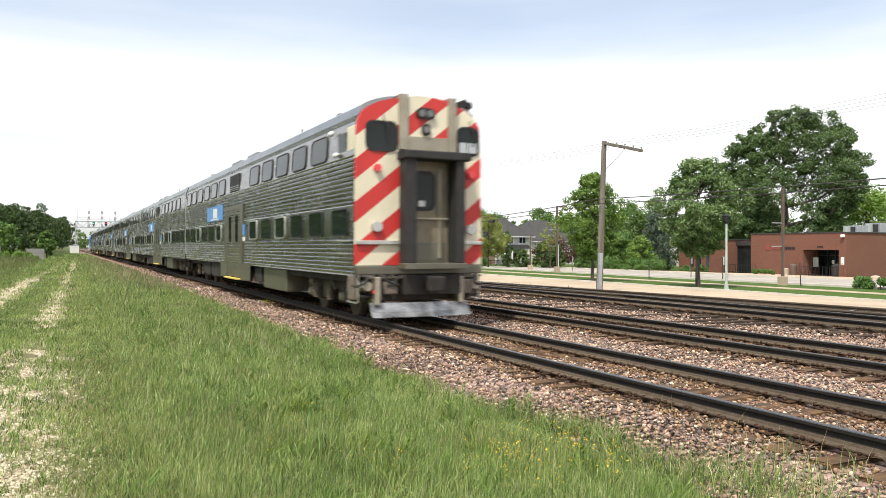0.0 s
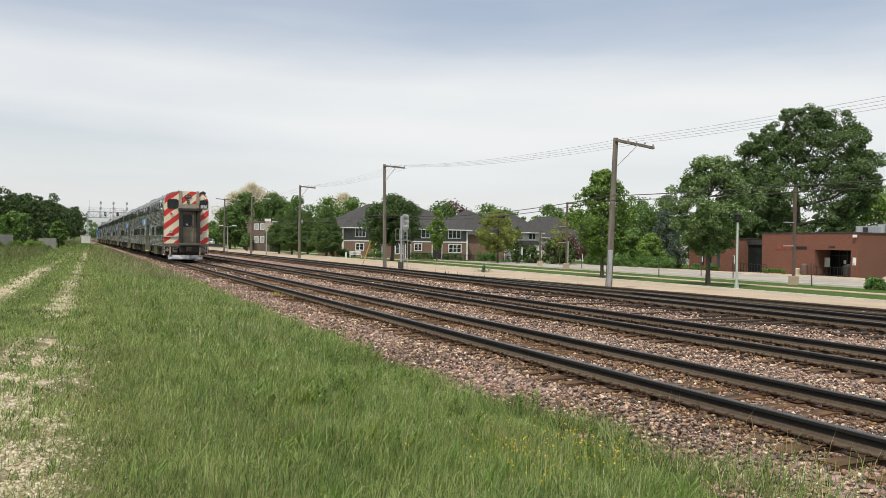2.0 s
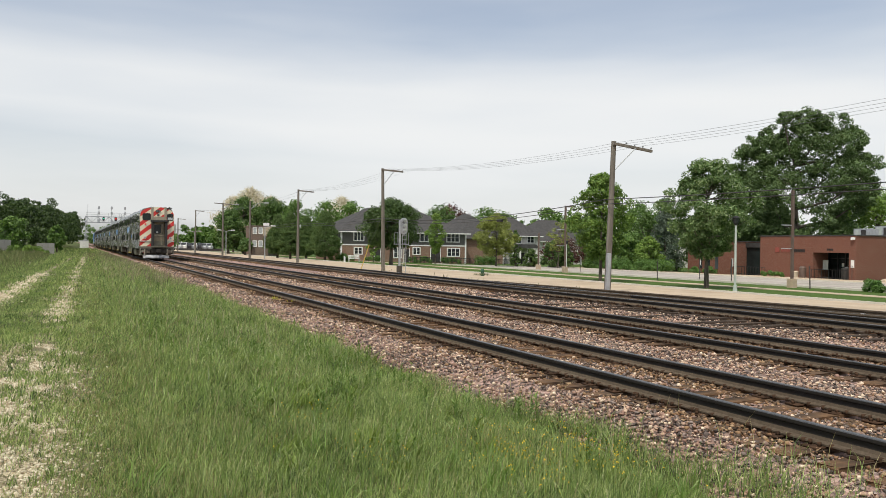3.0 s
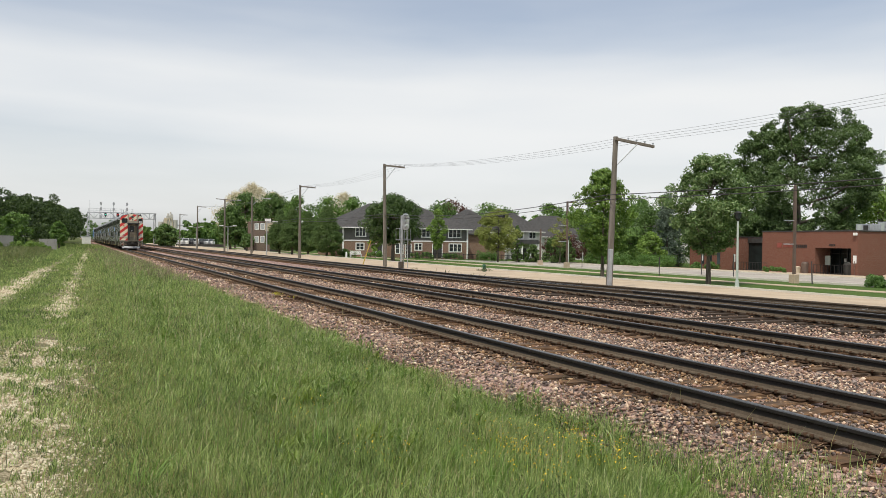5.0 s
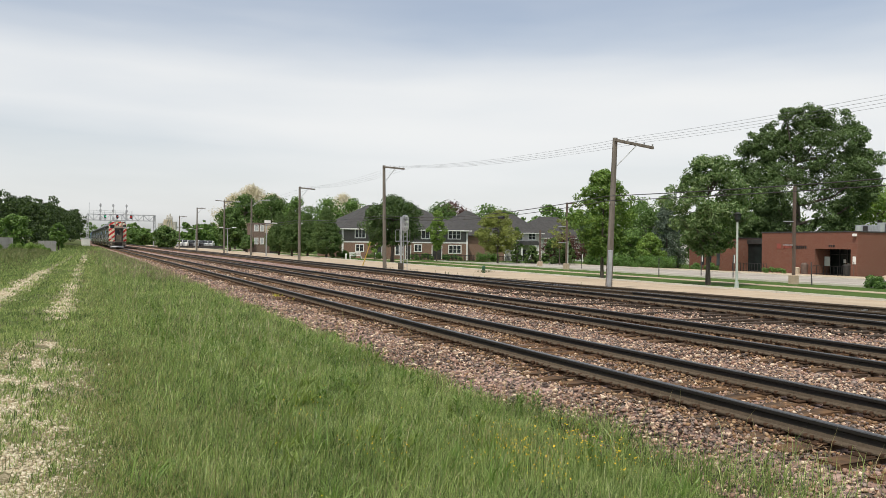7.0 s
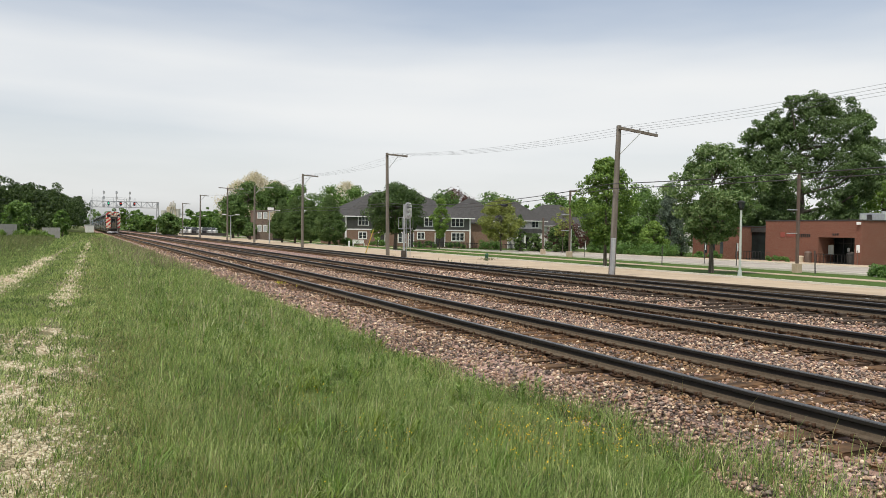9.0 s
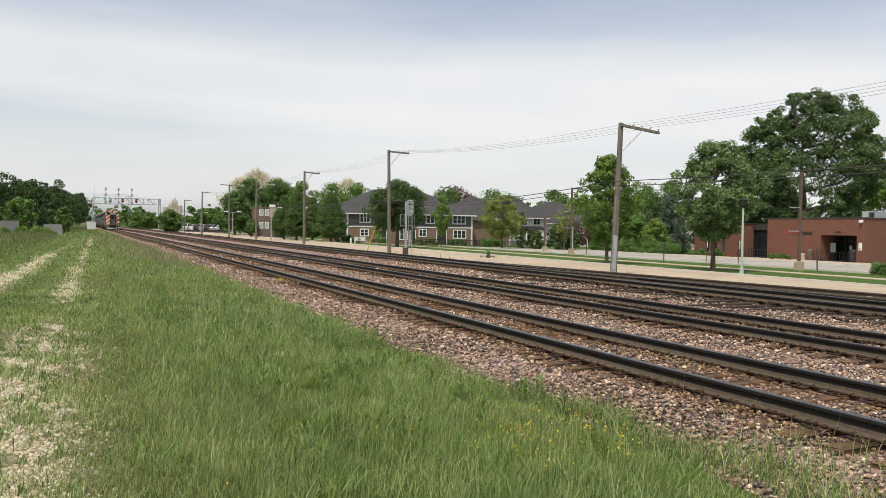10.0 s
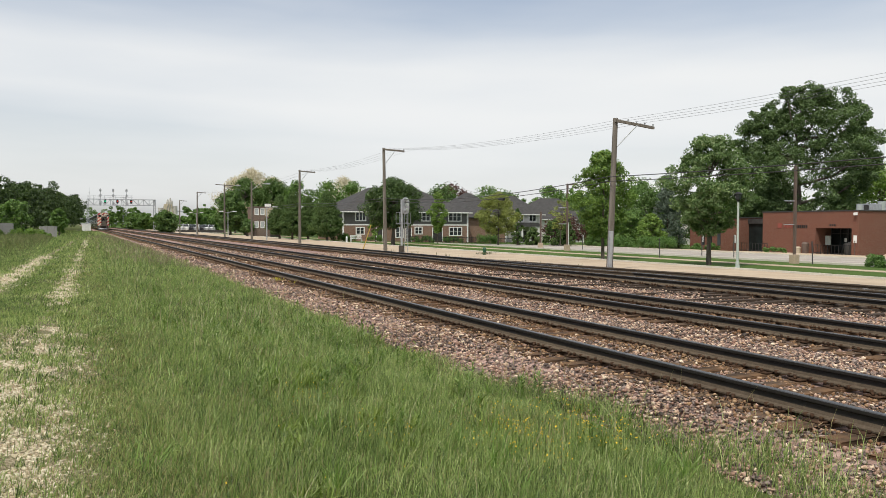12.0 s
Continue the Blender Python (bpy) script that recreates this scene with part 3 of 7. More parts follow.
def car_shell(y0, y1):
    half = [p for p in car_outline()]
    full = half + [(-x, z) for x, z in half[-2::-1]]
    bm = prism(bmesh.new(), full, y0, y1)
    for f in bm.faces:
        c = f.calc_center_median()
        if c.z > 4.56 and y0 + 0.01 < c.y < y1 - 0.01:
            f.material_index = 1
    return to_mesh("body", bm, [M_STEEL, M_ROOF])


def side_x(z):
    return 1.54 if z < 3.6 else 1.54 - (z - 3.63) * 0.064


def pane_mesh(w, h, r, depth=0.03):
    return to_mesh("window", prism(bmesh.new(), rounded(w, h, r, 3), -depth / 2, depth / 2), M_GLASS)


def frame_mesh(w, h, r, rim=0.045, depth=0.05, material=None):
    a, b = rounded(w + 2 * rim, h + 2 * rim, r + rim, 3), rounded(w, h, r, 3)
    bm = bmesh.new()
    rings = [[bm.verts.new((x, y, z)) for x, z in o] for o, y in ((a, -depth / 2), (b, -depth / 2), (b, depth / 2), (a, depth / 2))]
    k = len(a)
    for p, q in ((0, 1), (1, 2), (2, 3), (3, 0)):
        for i in range(k):
            bm.faces.new((rings[p][i], rings[p][(i + 1) % k], rings[q][(i + 1) % k], rings[q][i]))
    return to_mesh("window_frame", bm, material or M_RUBBER)


PANE_LOW, PANE_UP = pane_mesh(1.06, 0.55, 0.08), pane_mesh(1.26, 0.57, 0.14)
RIM_LOW, RIM_LOW_ALU, RIM_UP = frame_mesh(1.06, 0.55, 0.08, 0.03), frame_mesh(1.06, 0.55, 0.08, 0.05, 0.06, M_ALU), frame_mesh(1.26, 0.57, 0.14, 0.03)
LOW_Y = (0.95, 2.8, 4.55, 6.35, 8.1, 9.9, 16.2, 17.95, 19.7, 21.45, 23.2, 24.8)
UP_Y = (2.6, 4.4, 6.2, 8.0, 9.8, 15.6, 17.4, 19.2, 21.0, 22.8, 24.5)


def wheel_mesh():
    bm = bmesh.new()
    for side in (-1, 1):
        tube(bm, (side * 0.69, 0, 0), (side * 0.82, 0, 0), 0.455, n=24)
        tube(bm, (side * 0.66, 0, 0), (side * 0.69, 0, 0), 0.485, n=24)
        tube(bm, (side * 0.82, 0, 0), (side * 0.9, 0, 0), 0.12, n=10)
        for k in range(3):
            a = radians(120 * k)
            tube(bm, (side * 0.83, 0.26 * math.cos(a), 0.26 * math.sin(a)), (side * 0.835, 0.26 * math.cos(a), 0.26 * math.sin(a)), 0.07, n=8)
    tube(bm, (-0.95, 0, 0), (0.95, 0, 0), 0.085, n=10)
    return to_mesh("wheel", bm, M_BOGIE)


WHEELSET = wheel_mesh()


def add_bogie(car, cy, spins):
    bm = bmesh.new()
    for side in (-1, 1):
        x = side * 1.02
        box(bm, x - 0.08, x + 0.08, cy - 1.75, cy + 1.75, 0.62, 0.84, 0.04)
        box(bm, x - 0.1, x + 0.1, cy - 0.45, cy + 0.45, 0.36, 0.66, 0.04)
        for dy in (-1.28, 1.28):
            box(bm, x - 0.11, x + 0.13, cy + dy - 0.17, cy + dy + 0.17, 0.32, 0.66, 0.04)
            box(bm, x - 0.05, x + 0.09, cy + dy * 0.62 - 0.07, cy + dy * 0.62 + 0.07, 0.3, 0.75, 0.02)
        for dy in (-0.3, 0, 0.3):
            tube(bm, (x, cy + dy, 0.42), (x, cy + dy, 0.82), 0.09, n=8)
    box(bm, -1.0, 1.0, cy - 0.3, cy + 0.3, 0.5, 0.85, 0.03)
    bogie = part("bogie", bm, M_BOGIE, car, "grimy dark cast bogie frame")
    for side in (-1, 1):
        x = side * 1.2
        for dy in (-1.28, 1.28):
            part("axle_cap", tube(bmesh.new(), (side * 1.14, cy + dy, 0.47), (side * 1.22, cy + dy, 0.47), 0.11, 0.08, 12), M_ENDSTEEL, bogie, "dusty axle box cap")
        for dy in (-0.55, 0.55):
            bm = bmesh.new()
            for k in range(6):
                tube(bm, (x - 0.02, cy + dy, 0.36 + 0.06 * k), (x - 0.02, cy + dy, 0.39 + 0.06 * k), 0.1, n=10)
            tube(bm, (x - 0.02, cy + dy, 0.34), (x - 0.02, cy + dy, 0.72), 0.06, n=8)
            part("coil_spring", bm, M_ENDGEAR, bogie, "dusty coil spring")
        bm = bmesh.new()
        tube(bm, (x, cy - 0.95, 0.95), (x, cy + 0.95, 0.9), 0.03, n=6)
        tube(bm, (x, cy - 0.9, 0.62), (x, cy - 0.55, 0.95), 0.028, n=6)
        tube(bm, (x, cy + 0.8, 0.75), (x, cy + 1.15, 0.75), 0.075, n=8)
        part("brake_gear", bm, M_ENDGEAR, bogie, "brown brake rods and cylinder")
    for dy in (-1.28, 1.28):
        spins.append(part("wheel", WHEELSET, None, bogie, "dark steel wheelset", pose(0, cy + dy, 0.46)))


def add_sides(car, cab):
    for side in (-1, 1):
        turn = 90 if side > 0 else -90
        for k, y in enumerate(LOW_Y):
            w = part("window", PANE_LOW, None, car, m=pose(side * 1.54, y, 2.195, 0, 0, turn))
            part("window_frame", RIM_LOW_ALU if k in (3, 5, 6, 9) else RIM_LOW, None, w, "bright aluminium window frame" if k in (3, 5, 6, 9) else "")
        for k, y in enumerate(UP_Y):
            w = part("window", PANE_UP, None, car, m=pose(side * 1.516, y, 3.975, 0, -side * 3.7, 0) @ pose(0, 0, 0, 0, 0, turn))
            part("window_frame", RIM_UP, None, w)
        # doorway in the middle of the car: recessed leaves in a plain surround
        x = side * 1.54
        bm = bmesh.new()
        box(bm, x - 0.012, x + 0.012, 10.35, 11.95, 0.5, 1.06)
        box(bm, x - 0.012, x + 0.012, 14.45, 15.7, 0.5, 1.06)
        box(bm, x - 0.02, x + 0.02, 11.5, 11.97, 1.06, 3.16)
        box(bm, x - 0.02, x + 0.02, 14.4, 14.87, 1.06, 3.16)
        box(bm, x - 0.02, x + 0.02, 11.97, 14.4, 2.99, 3.16)
        part("door_surround", bm, M_DOORSTEEL, car, "plain olive grey door surround")
        for y0, y1 in ((11.99, 13.17), (13.2, 14.38)):
            bm = bmesh.new()
            box(bm, side * 1.5, side * 1.547, y0, y1, 0.56, 2.98, 0.01)
            leaf = part("door", bm, M_DOORSTEEL, car, "grey brown sliding door leaf")
            part("window", to_mesh("window", prism(bmesh.new(), rounded(0.42, 0.95, 0.08, 3), -0.012, 0.012), M_GLASS), None, leaf, m=pose(side * 1.548, (y0 + y1) / 2, 2.3, 0, 0, turn))
        part("door_step", box(bmesh.new(), x - 0.14, x + 0.04, 11.97, 14.4, 0.48, 0.53, 0.01), M_YELLOW, car, "worn yellow step edge")
        part("notice", box(bmesh.new(), x - 0.03, x + 0.03, 11.2, 11.45, 2.05, 2.42), M_BLUE, car, "blue and white door notice")
        part("notice", box(bmesh.new(), x - 0.03, x + 0.03, 11.2, 11.45, 1.84, 2.0), M_WHITE, car, "small white notice")
        # louvre
        bm = bmesh.new()
        xu = side * 1.513
        box(bm, xu - 0.03, xu + 0.006, 12.15, 13.85, 3.66, 4.27)
        part("vent", bm, M_RUBBER, car, "dark louvred vent")
        bm = bmesh.new()
        for k in range(8):
            z = 3.7 + 0.07 * k
            box(bm, side * side_x(z) - 0.02, side * side_x(z) + 0.022, 12.2, 13.8, z, z + 0.02)
        part("louvre", bm, M_STEEL, car)
        # blue name panel with its pale emblem as a plain shape
        panel = part("emblem_panel", box(bmesh.new(), x - 0.016, x + 0.016, 15.3, 18.9, 2.7, 3.3, 0.004), M_BLUE, car, "blue painted panel with pale emblem")
        bm = bmesh.new()
        box(bm, x - 0.022, x + 0.022, 16.5, 17.4, 2.82, 3.2)
        part("emblem", bm, M_WHITE, panel, "pale emblem shape")
        bm = bmesh.new()
        box(bm, x - 0.02, x + 0.02, 16.2, 18.0, 2.74, 2.79)
        part("emblem", bm, M_WHITE, panel)
        if cab:
            bm = bmesh.new()
            box(bm, side * 1.5 - 0.03, side * 1.5 + 0.035, 0.05, 0.52, 3.75, 4.28, 0.02)
            part("cab_panel", bm, M_CREAM, car, "cream side panel behind the cab end")
            part("window", to_mesh("window", prism(bmesh.new(), rounded(0.55, 0.42, 0.05, 3), -0.015, 0.02), M_GLASS), None, car, "cab side window", pose(side * 1.515, 0.85, 3.98, 0, 0, turn))
            for z in (4.25, 3.72):
                bm = bmesh.new()
                bmesh.ops.create_uvsphere(bm, u_segments=12, v_segments=8, radius=0.11, matrix=pose(side * 1.6, 1.45 if z > 4 else 1.1, z) @ Matrix.Diagonal((0.5, 1.4, 0.6, 1)))
                part("mirror", bm, M_WHITE, car, "white rounded mirror housing", smooth=True)
    # equipment under the floor
    bm = bmesh.new()
    box(bm, -1.36, 1.36, 1.0, 24.6, 0.86, 1.04)
    part("underframe", bm, M_CARBASE, car)
    for y0, y1, z0, mat in ((6.1, 8.9, 0.36, M_DOORSTEEL), (16.4, 18.6, 0.42, M_CARBASE), (9.2, 10.2, 0.5, M_CARBASE), (18.9, 20.6, 0.45, M_CARBASE)):
        for side in (-1, 1):
            part("equipment_box", box(bmesh.new(), side * 0.75, side * 1.42, y0, y1, z0, 0.98, 0.03), mat, car, "grimy equipment box")
    # roof fittings
    for y0, y1, w, hh in ((2.2, 2.5, 0.16, 0.05), (10.6, 12.2, 0.4, 0.02), (13.4, 15.0, 0.4, 0.02), (20.0, 20.4, 0.2, 0.06)):
        part("roof_vent", box(bmesh.new(), -1.05 - w / 2, -1.05 + w / 2, y0, y1, 4.74, 4.86 + hh, 0.03), M_ROOF, car)
    part("roof_horn", tube(bmesh.new(), (-1.1, 5.6, 4.74), (-1.1, 5.6, 4.98), 0.02, n=6), M_RUBBER, car)


def add_plain_end(car, y, out):
    """Coupler, diaphragm and buffer beam of an ordinary car end."""
    bm = bmesh.new()
    for x in (-0.58, 0.58):
        box(bm, x - 0.1, x + 0.1, min(y, y + out * 0.14), max(y, y + out * 0.14), 1.25, 3.6, 0.03)
    box(bm, -0.7, 0.7, min(y, y + out * 0.14), max(y, y + out * 0.14), 3.55, 3.75, 0.03)
    part("diaphragm", bm, M_RUBBER, car, "black rubber gangway diaphragm")
    bm = bmesh.new()
    box(bm, -1.4, 1.4, min(y, y - out * 0.2), max(y, y - out * 0.2), 0.85, 1.15)
    box(bm, -0.15, 0.15, min(y, y + out * 0.14), max(y, y + out * 0.14), 0.7, 1.0, 0.03)
    for x in (-1.2, 1.2):
        tube(bm, (x, y + out * 0.07, 0.5), (x, y + out * 0.07, 1.1), 0.03, n=6)
    part("coupler", bm, M_CARBASE, car)
    bm = bmesh.new()
    for x in (-1.5, 1.5):
        tube(bm, (x, y + out * 0.05, 1.3), (x, y + out * 0.05, 4.1), 0.022, n=6)
    part("grab_rail", bm, M_ALU, car)


def add_cab_end(car):
    """The striped driving end, at y = 0, facing back along the line."""
    # striped panels either side of the gangway and over it
    def panel(outline, mat, y0=-0.06, y1=0.05):
        outline = [(x, min(z, 4.5) + 0.91 * max(0.0, z - 4.5)) for x, z in outline]
        part("striped_panel", prism(bmesh.new(), outline, y0, y1), mat, car, "cream panel with slanting red stripes")
    panel([(-1.53, 1.25), (-0.52, 1.25), (-0.52, 4.96), (-0.75, 4.92), (-1.0, 4.84), (-1.22, 4.72), (-1.38, 4.58), (-1.48, 4.38), (-1.52, 3.7)], M_RED_L)
    panel([(1.53, 1.25), (1.52, 3.7), (1.48, 4.38), (1.38, 4.58), (1.22, 4.72), (1.0, 4.84), (0.75, 4.92), (0.86, 4.9), (0.86, 1.25)][::-1], M_RED_R)
    panel([(-0.36, 4.08), (0.66, 4.08), (0.66, 4.98), (0.35, 5.03), (0.1, 5.05), (-0.15, 5.04), (-0.36, 5.01)], M_RED_L, -0.1, 0.05)
    for x0, x1 in ((-0.54, -0.34), (0.64, 0.84)):
        part("corner_post", box(bmesh.new(), x0, x1, -0.16, 0.06, 3.78, 5.01, 0.015), M_ENDSTEEL, car, "dull steel collision post")
    part("lintel", box(bmesh.new(), -0.34, 0.64, -0.13, 0.05, 3.76, 4.09, 0.01), M_ENDSTEEL, car, "dull steel panel over the end door")
    # windows
    for cx, w in ((-0.94, 0.68), (1.18, 0.5)):
        win = part("cab_window", prism(bmesh.new(), rounded(w, 0.6, 0.12, 4), -0.075, 0.02), M_GLASS, car, "dark cab end window", pose(cx, 0, 4.06))
        part("window_gasket", frame_mesh(w, 0.6, 0.12, 0.035, 0.05), None, win, m=pose(0, -0.06, 0))
        bm = bmesh.new()
        tube(bm, (cx, -0.12, 4.52), (cx + 0.12, -0.12, 4.2), 0.012, n=6)
        box(bm, cx + 0.1, cx + 0.13, -0.11, -0.085, 3.95, 4.36)
        part("wiper", bm, M_RUBBER, car)
    # hood and side walls of the gangway
    part("gangway_hood", box(bmesh.new(), -0.58, 1.02, -0.56, 0.02, 3.56, 3.74, 0.03), M_RUBBER, car, "black gangway hood")
    for x0, x1 in ((-0.52, -0.28), (0.68, 0.9)):
        part("gangway_side", box(bmesh.new(), x0, x1, -0.5, 0.02, 1.28, 3.6, 0.04), M_RUBBER, car, "black rubber gangway buffer")
    door = part("end_door", box(bmesh.new(), -0.28, 0.68, -0.03, 0.02, 1.3, 3.58, 0.01), M_ENDDOOR, car, "dull olive end door with dark window")
    part("window", prism(bmesh.new(), rounded(0.52, 0.78, 0.1, 4), -0.05, 0), M_GLASS, door, m=pose(0.05, 0, 2.9))
    part("window_gasket", frame_mesh(0.52, 0.78, 0.1, 0.05, 0.05), None, door, m=pose(0.05, -0.03, 2.9))
    part("notice", box(bmesh.new(), -0.06, 0.1, -0.062, -0.05, 2.55, 2.68), M_WHITE, door, "small white notice")
    part("hand_bar", box(bmesh.new(), -0.27, 0.67, -0.1, -0.06, 2.26, 2.3, 0.01), M_ENDSTEEL, door)
    part("hand_bar", box(bmesh.new(), 0.42, 0.48, -0.1, -0.05, 1.4, 3.4, 0.01), M_ENDSTEEL, door)
    part("kick_plate", box(bmesh.new(), -0.22, 0.62, -0.045, -0.03, 1.34, 1.75, 0.005), M_DOORSTEEL, door)
    # lamps
    housing = part("headlamp_housing", prism(bmesh.new(), rounded(0.46, 0.24, 0.115, 5), -0.17, -0.08), M_RUBBER, car, "black oval headlamp housing", pose(0.08, 0, 4.61))
    for cx in (-0.1, 0.1):
        part("lens", tube(bmesh.new(), (cx, -0.185, 0), (cx, -0.168, 0), 0.08, n=18), M_DIMLENS, housing)
    body = part("oscillating_lamp", prism(bmesh.new(), rounded(0.2, 0.26, 0.09, 5), -0.17, -0.08), M_RUBBER, car, "", pose(0.09, 0, 4.25))
    part("lens", tube(bmesh.new(), (0.0, -0.185, 0.0), (0.0, -0.168, 0.0), 0.075, n=18), M_DIMLENS, body)
    # pale plates on the second cab window's lower half imitate a bright reflection
    for x0, x1 in ((0.95, 1.15), (1.18, 1.4)):
        part("window_blind", box(bmesh.new(), x0, x1, -0.08, -0.074, 3.8, 4.03), M_PALEPANE, car, "pale patch painted as a reflection on the cab window")
    for cx, cz in ((-1.05, 3.36), (1.24, 3.3)):
        body = part("marker_lamp", tube(bmesh.new(), (cx, -0.14, cz), (cx, -0.06, cz), 0.085, n=14), M_REDLENS, car, "red tail marker lamp")
    for cx, cz in ((-1.07, 2.09), (1.22, 2.05)):
        body = part("ditch_lamp", tube(bmesh.new(), (cx, -0.17, cz), (cx, -0.06, cz), 0.115, n=16), M_ALU, car, "silver ringed ditch lamp")
        part("lens", tube(bmesh.new(), (cx, -0.18, cz), (cx, -0.165, cz), 0.085, n=16), M_LENS, body)
    # sills, steps, bars, hoses
    for x0, x1 in ((-1.52, -0.56), (0.9, 1.52)):
        part("grab_bar", box(bmesh.new(), x0, x1, -0.13, -0.06, 1.7, 1.79, 0.015), M_ALU, car, "horizontal steel bar")
    part("end_sill", box(bmesh.new(), -1.53, 1.53, -0.12, 0.4, 1.05, 1.24, 0.02), M_DOORSTEEL, car, "scuffed steel end sill")
    part("threshold", box(bmesh.new(), -0.54, 0.95, -0.5, 0.0, 1.16, 1.3, 0.02), M_DOORSTEEL, car)
    bm = bmesh.new()
    box(bm, -0.5, 0.9, -0.3, 0.3, 0.6, 1.05, 0.03)
    tube(bm, (0.1, -0.62, 0.84), (0.1, 0.2, 0.84), 0.12, n=10)
    box(bm, -0.08, 0.3, -0.72, -0.5, 0.68, 1.02, 0.05)
    part("coupler", bm, M_CARBASE, car, "dark knuckle coupler")
    r = random.Random(3)
    for k in range(8):
        bm = bmesh.new()
        x = -1.25 + 0.34 * k
        pts = [Vector((x + r.uniform(-0.05, 0.05) + 0.1 * i * (1 if k % 2 else -1), -0.14 - 0.1 * math.sin(i * 0.8), 1.02 - 0.13 * i + 0.02 * i * i)) for i in range(5)]
        for a, b in zip(pts, pts[1:]):
            tube(bm, a, b, 0.028, n=6)
        part("hose", bm, M_RUBBER, car, "black jumper hose")
    for x in (-1.15, 1.15):
        part("step", box(bmesh.new(), x - 0.3, x + 0.3, -0.08, 0.3, 0.55, 0.6, 0.01), M_CARBASE, car)
        part("hose_cap", tube(bmesh.new(), (x, -0.2, 0.68), (x, -0.1, 0.68), 0.045, n=8), M_REDLENS, car, "red hose cap")
    for x in (-1.47, 1.47):
        bm = bmesh.new()
        tube(bm, (x, -0.04, 0.45), (x, -0.04, 1.2), 0.022, n=6)
        tube(bm, (x - 0.05, -0.04, 0.45), (x - 0.05, 0.5, 0.45), 0.022, n=6)
        tube(bm, (x, 0.5, 0.45), (x, 0.5, 1.2), 0.022, n=6)
        part("ladder", bm, M_ALU, car)
    # snow plough: a bent plate
    bm = bmesh.new()
    prof = [(-0.3, 0.44), (-0.34, 0.36), (-0.4, 0.25), (-0.52, 0.14), (-0.49, 0.14), (-0.37, 0.26), (-0.3, 0.37), (-0.26, 0.44)]
    ring = [[bm.verts.new((x, y + 0.12 * abs(x), z)) for y, z in prof] for x in (-1.25, -0.4, 0.1, 0.6, 1.1)]
    k = len(prof)
    for a, b in zip(ring, ring[1:]):
        for i in range(k):
            bm.faces.new((a[i], a[(i + 1) % k], b[(i + 1) % k], b[i]))
    bm.faces.new(ring[0]), bm.faces.new(ring[-1][::-1])
    part("snow_plough", bm, M_PLOW, car, "bright scuffed steel pilot plate")
    for side in (-1, 1):
        bm = bmesh.new()
        for z in (1.78, 1.5):
            tube(bm, (side * 1.6, 0.3, z), (side * 1.6, 0.95, z), 0.02, n=6)
            for y in (0.3, 0.95):
                tube(bm, (side * 1.53, y, z), (side * 1.6, y, z), 0.018, n=6)
        part("grab_iron", bm, M_ALU, car, "bright steel grab irons")
    bm = bmesh.new()
    for x in (-0.95, -0.7, 0.95, 1.2):
        tube(bm, (x, -0.1, 0.5), (x, -0.1, 1.06), 0.05, n=8)
    box(bm, -1.3, 1.3, 0.15, 0.5, 0.45, 1.05, 0.03)
    tube(bm, (-1.3, -0.18, 0.98), (1.3, -0.18, 0.98), 0.025, n=6)
    part("end_gear", bm, M_BOGIE, car, "grimy pipes under the end sill")
    for x0, x1, z0, z1 in ((-0.95, -0.62, 0.62, 0.9), (0.95, 1.25, 0.6, 0.92), (0.5, 0.78, 0.7, 1.0)):
        part("junction_box", box(bmesh.new(), x0, x1, -0.22, 0.0, z0, z1, 0.03), M_ENDGEAR, car, "dusty brown junction box")
    for x in (-1.3, 1.3):
        part("air_valve", tube(bmesh.new(), (x, -0.2, 0.8), (x, 0.1, 0.8), 0.1, 0.14, 10), M_ENDSTEEL, car)
    part("plough_bracket", box(bmesh.new(), -1.15, -1.05, -0.3, 0.2, 0.4, 1.0, 0.02), M_ENDSTEEL, car)
    part("plough_bracket", box(bmesh.new(), 0.85, 0.95, -0.3, 0.2, 0.4, 1.0, 0.02), M_ENDSTEEL, car)
    for side in (-1, 1):
        part("sill_step", box(bmesh.new(), side * 1.42, side * 1.56, 0.05, 0.42, 0.5, 1.02, 0.03), M_ENDGEAR, car, "scuffed corner step box")
    # roof horn cluster and aerial
    bm = bmesh.new()
    for dx, dz in ((0, 0), (0.12, 0.05), (0.24, 0.0)):
        tube(bm, (1.0 + dx, -0.02, 4.9 + dz), (1.0 + dx, 0.5, 4.9 + dz), 0.085, 0.03, n=10)
    box(bm, 0.95, 1.3, 0.1, 0.3, 4.6, 4.88)
    part("roof_horn", bm, M_RUBBER, car, "black roof horn cluster")
    part("roof_post", tube(bmesh.new(), (-0.5, 0.5, 4.85), (-0.5, 0.5, 5.06), 0.03, n=6), M_RUBBER, car)


def build_car(cab, label):
    car = thing("passenger_car", label, "railway car", pose(TRACK_X[0], 0, 0), "coaches of the train")
    part("body", car_shell(0.05, 25.6), None, car, "ribbed stainless steel shell")
    add_sides(car, cab)
    spins = []
    add_bogie(car, 3.2, spins), add_bogie(car, 22.4, spins)
    add_cab_end(car) if cab else add_plain_end(car, 0.05, -1)
    add_plain_end(car, 25.6, 1)
    return car, spins


cab_car, CAB_SPINS = build_car(True, "ribbed stainless double-deck car with red-striped cab end")
coach, COACH_SPINS = build_car(False, "ribbed stainless steel double-deck passenger car")
CARS = [cab_car, coach] + [copy_thing(coach, pose(TRACK_X[0], CAR_PITCH * (k + 2), 0)) for k in range(5)]


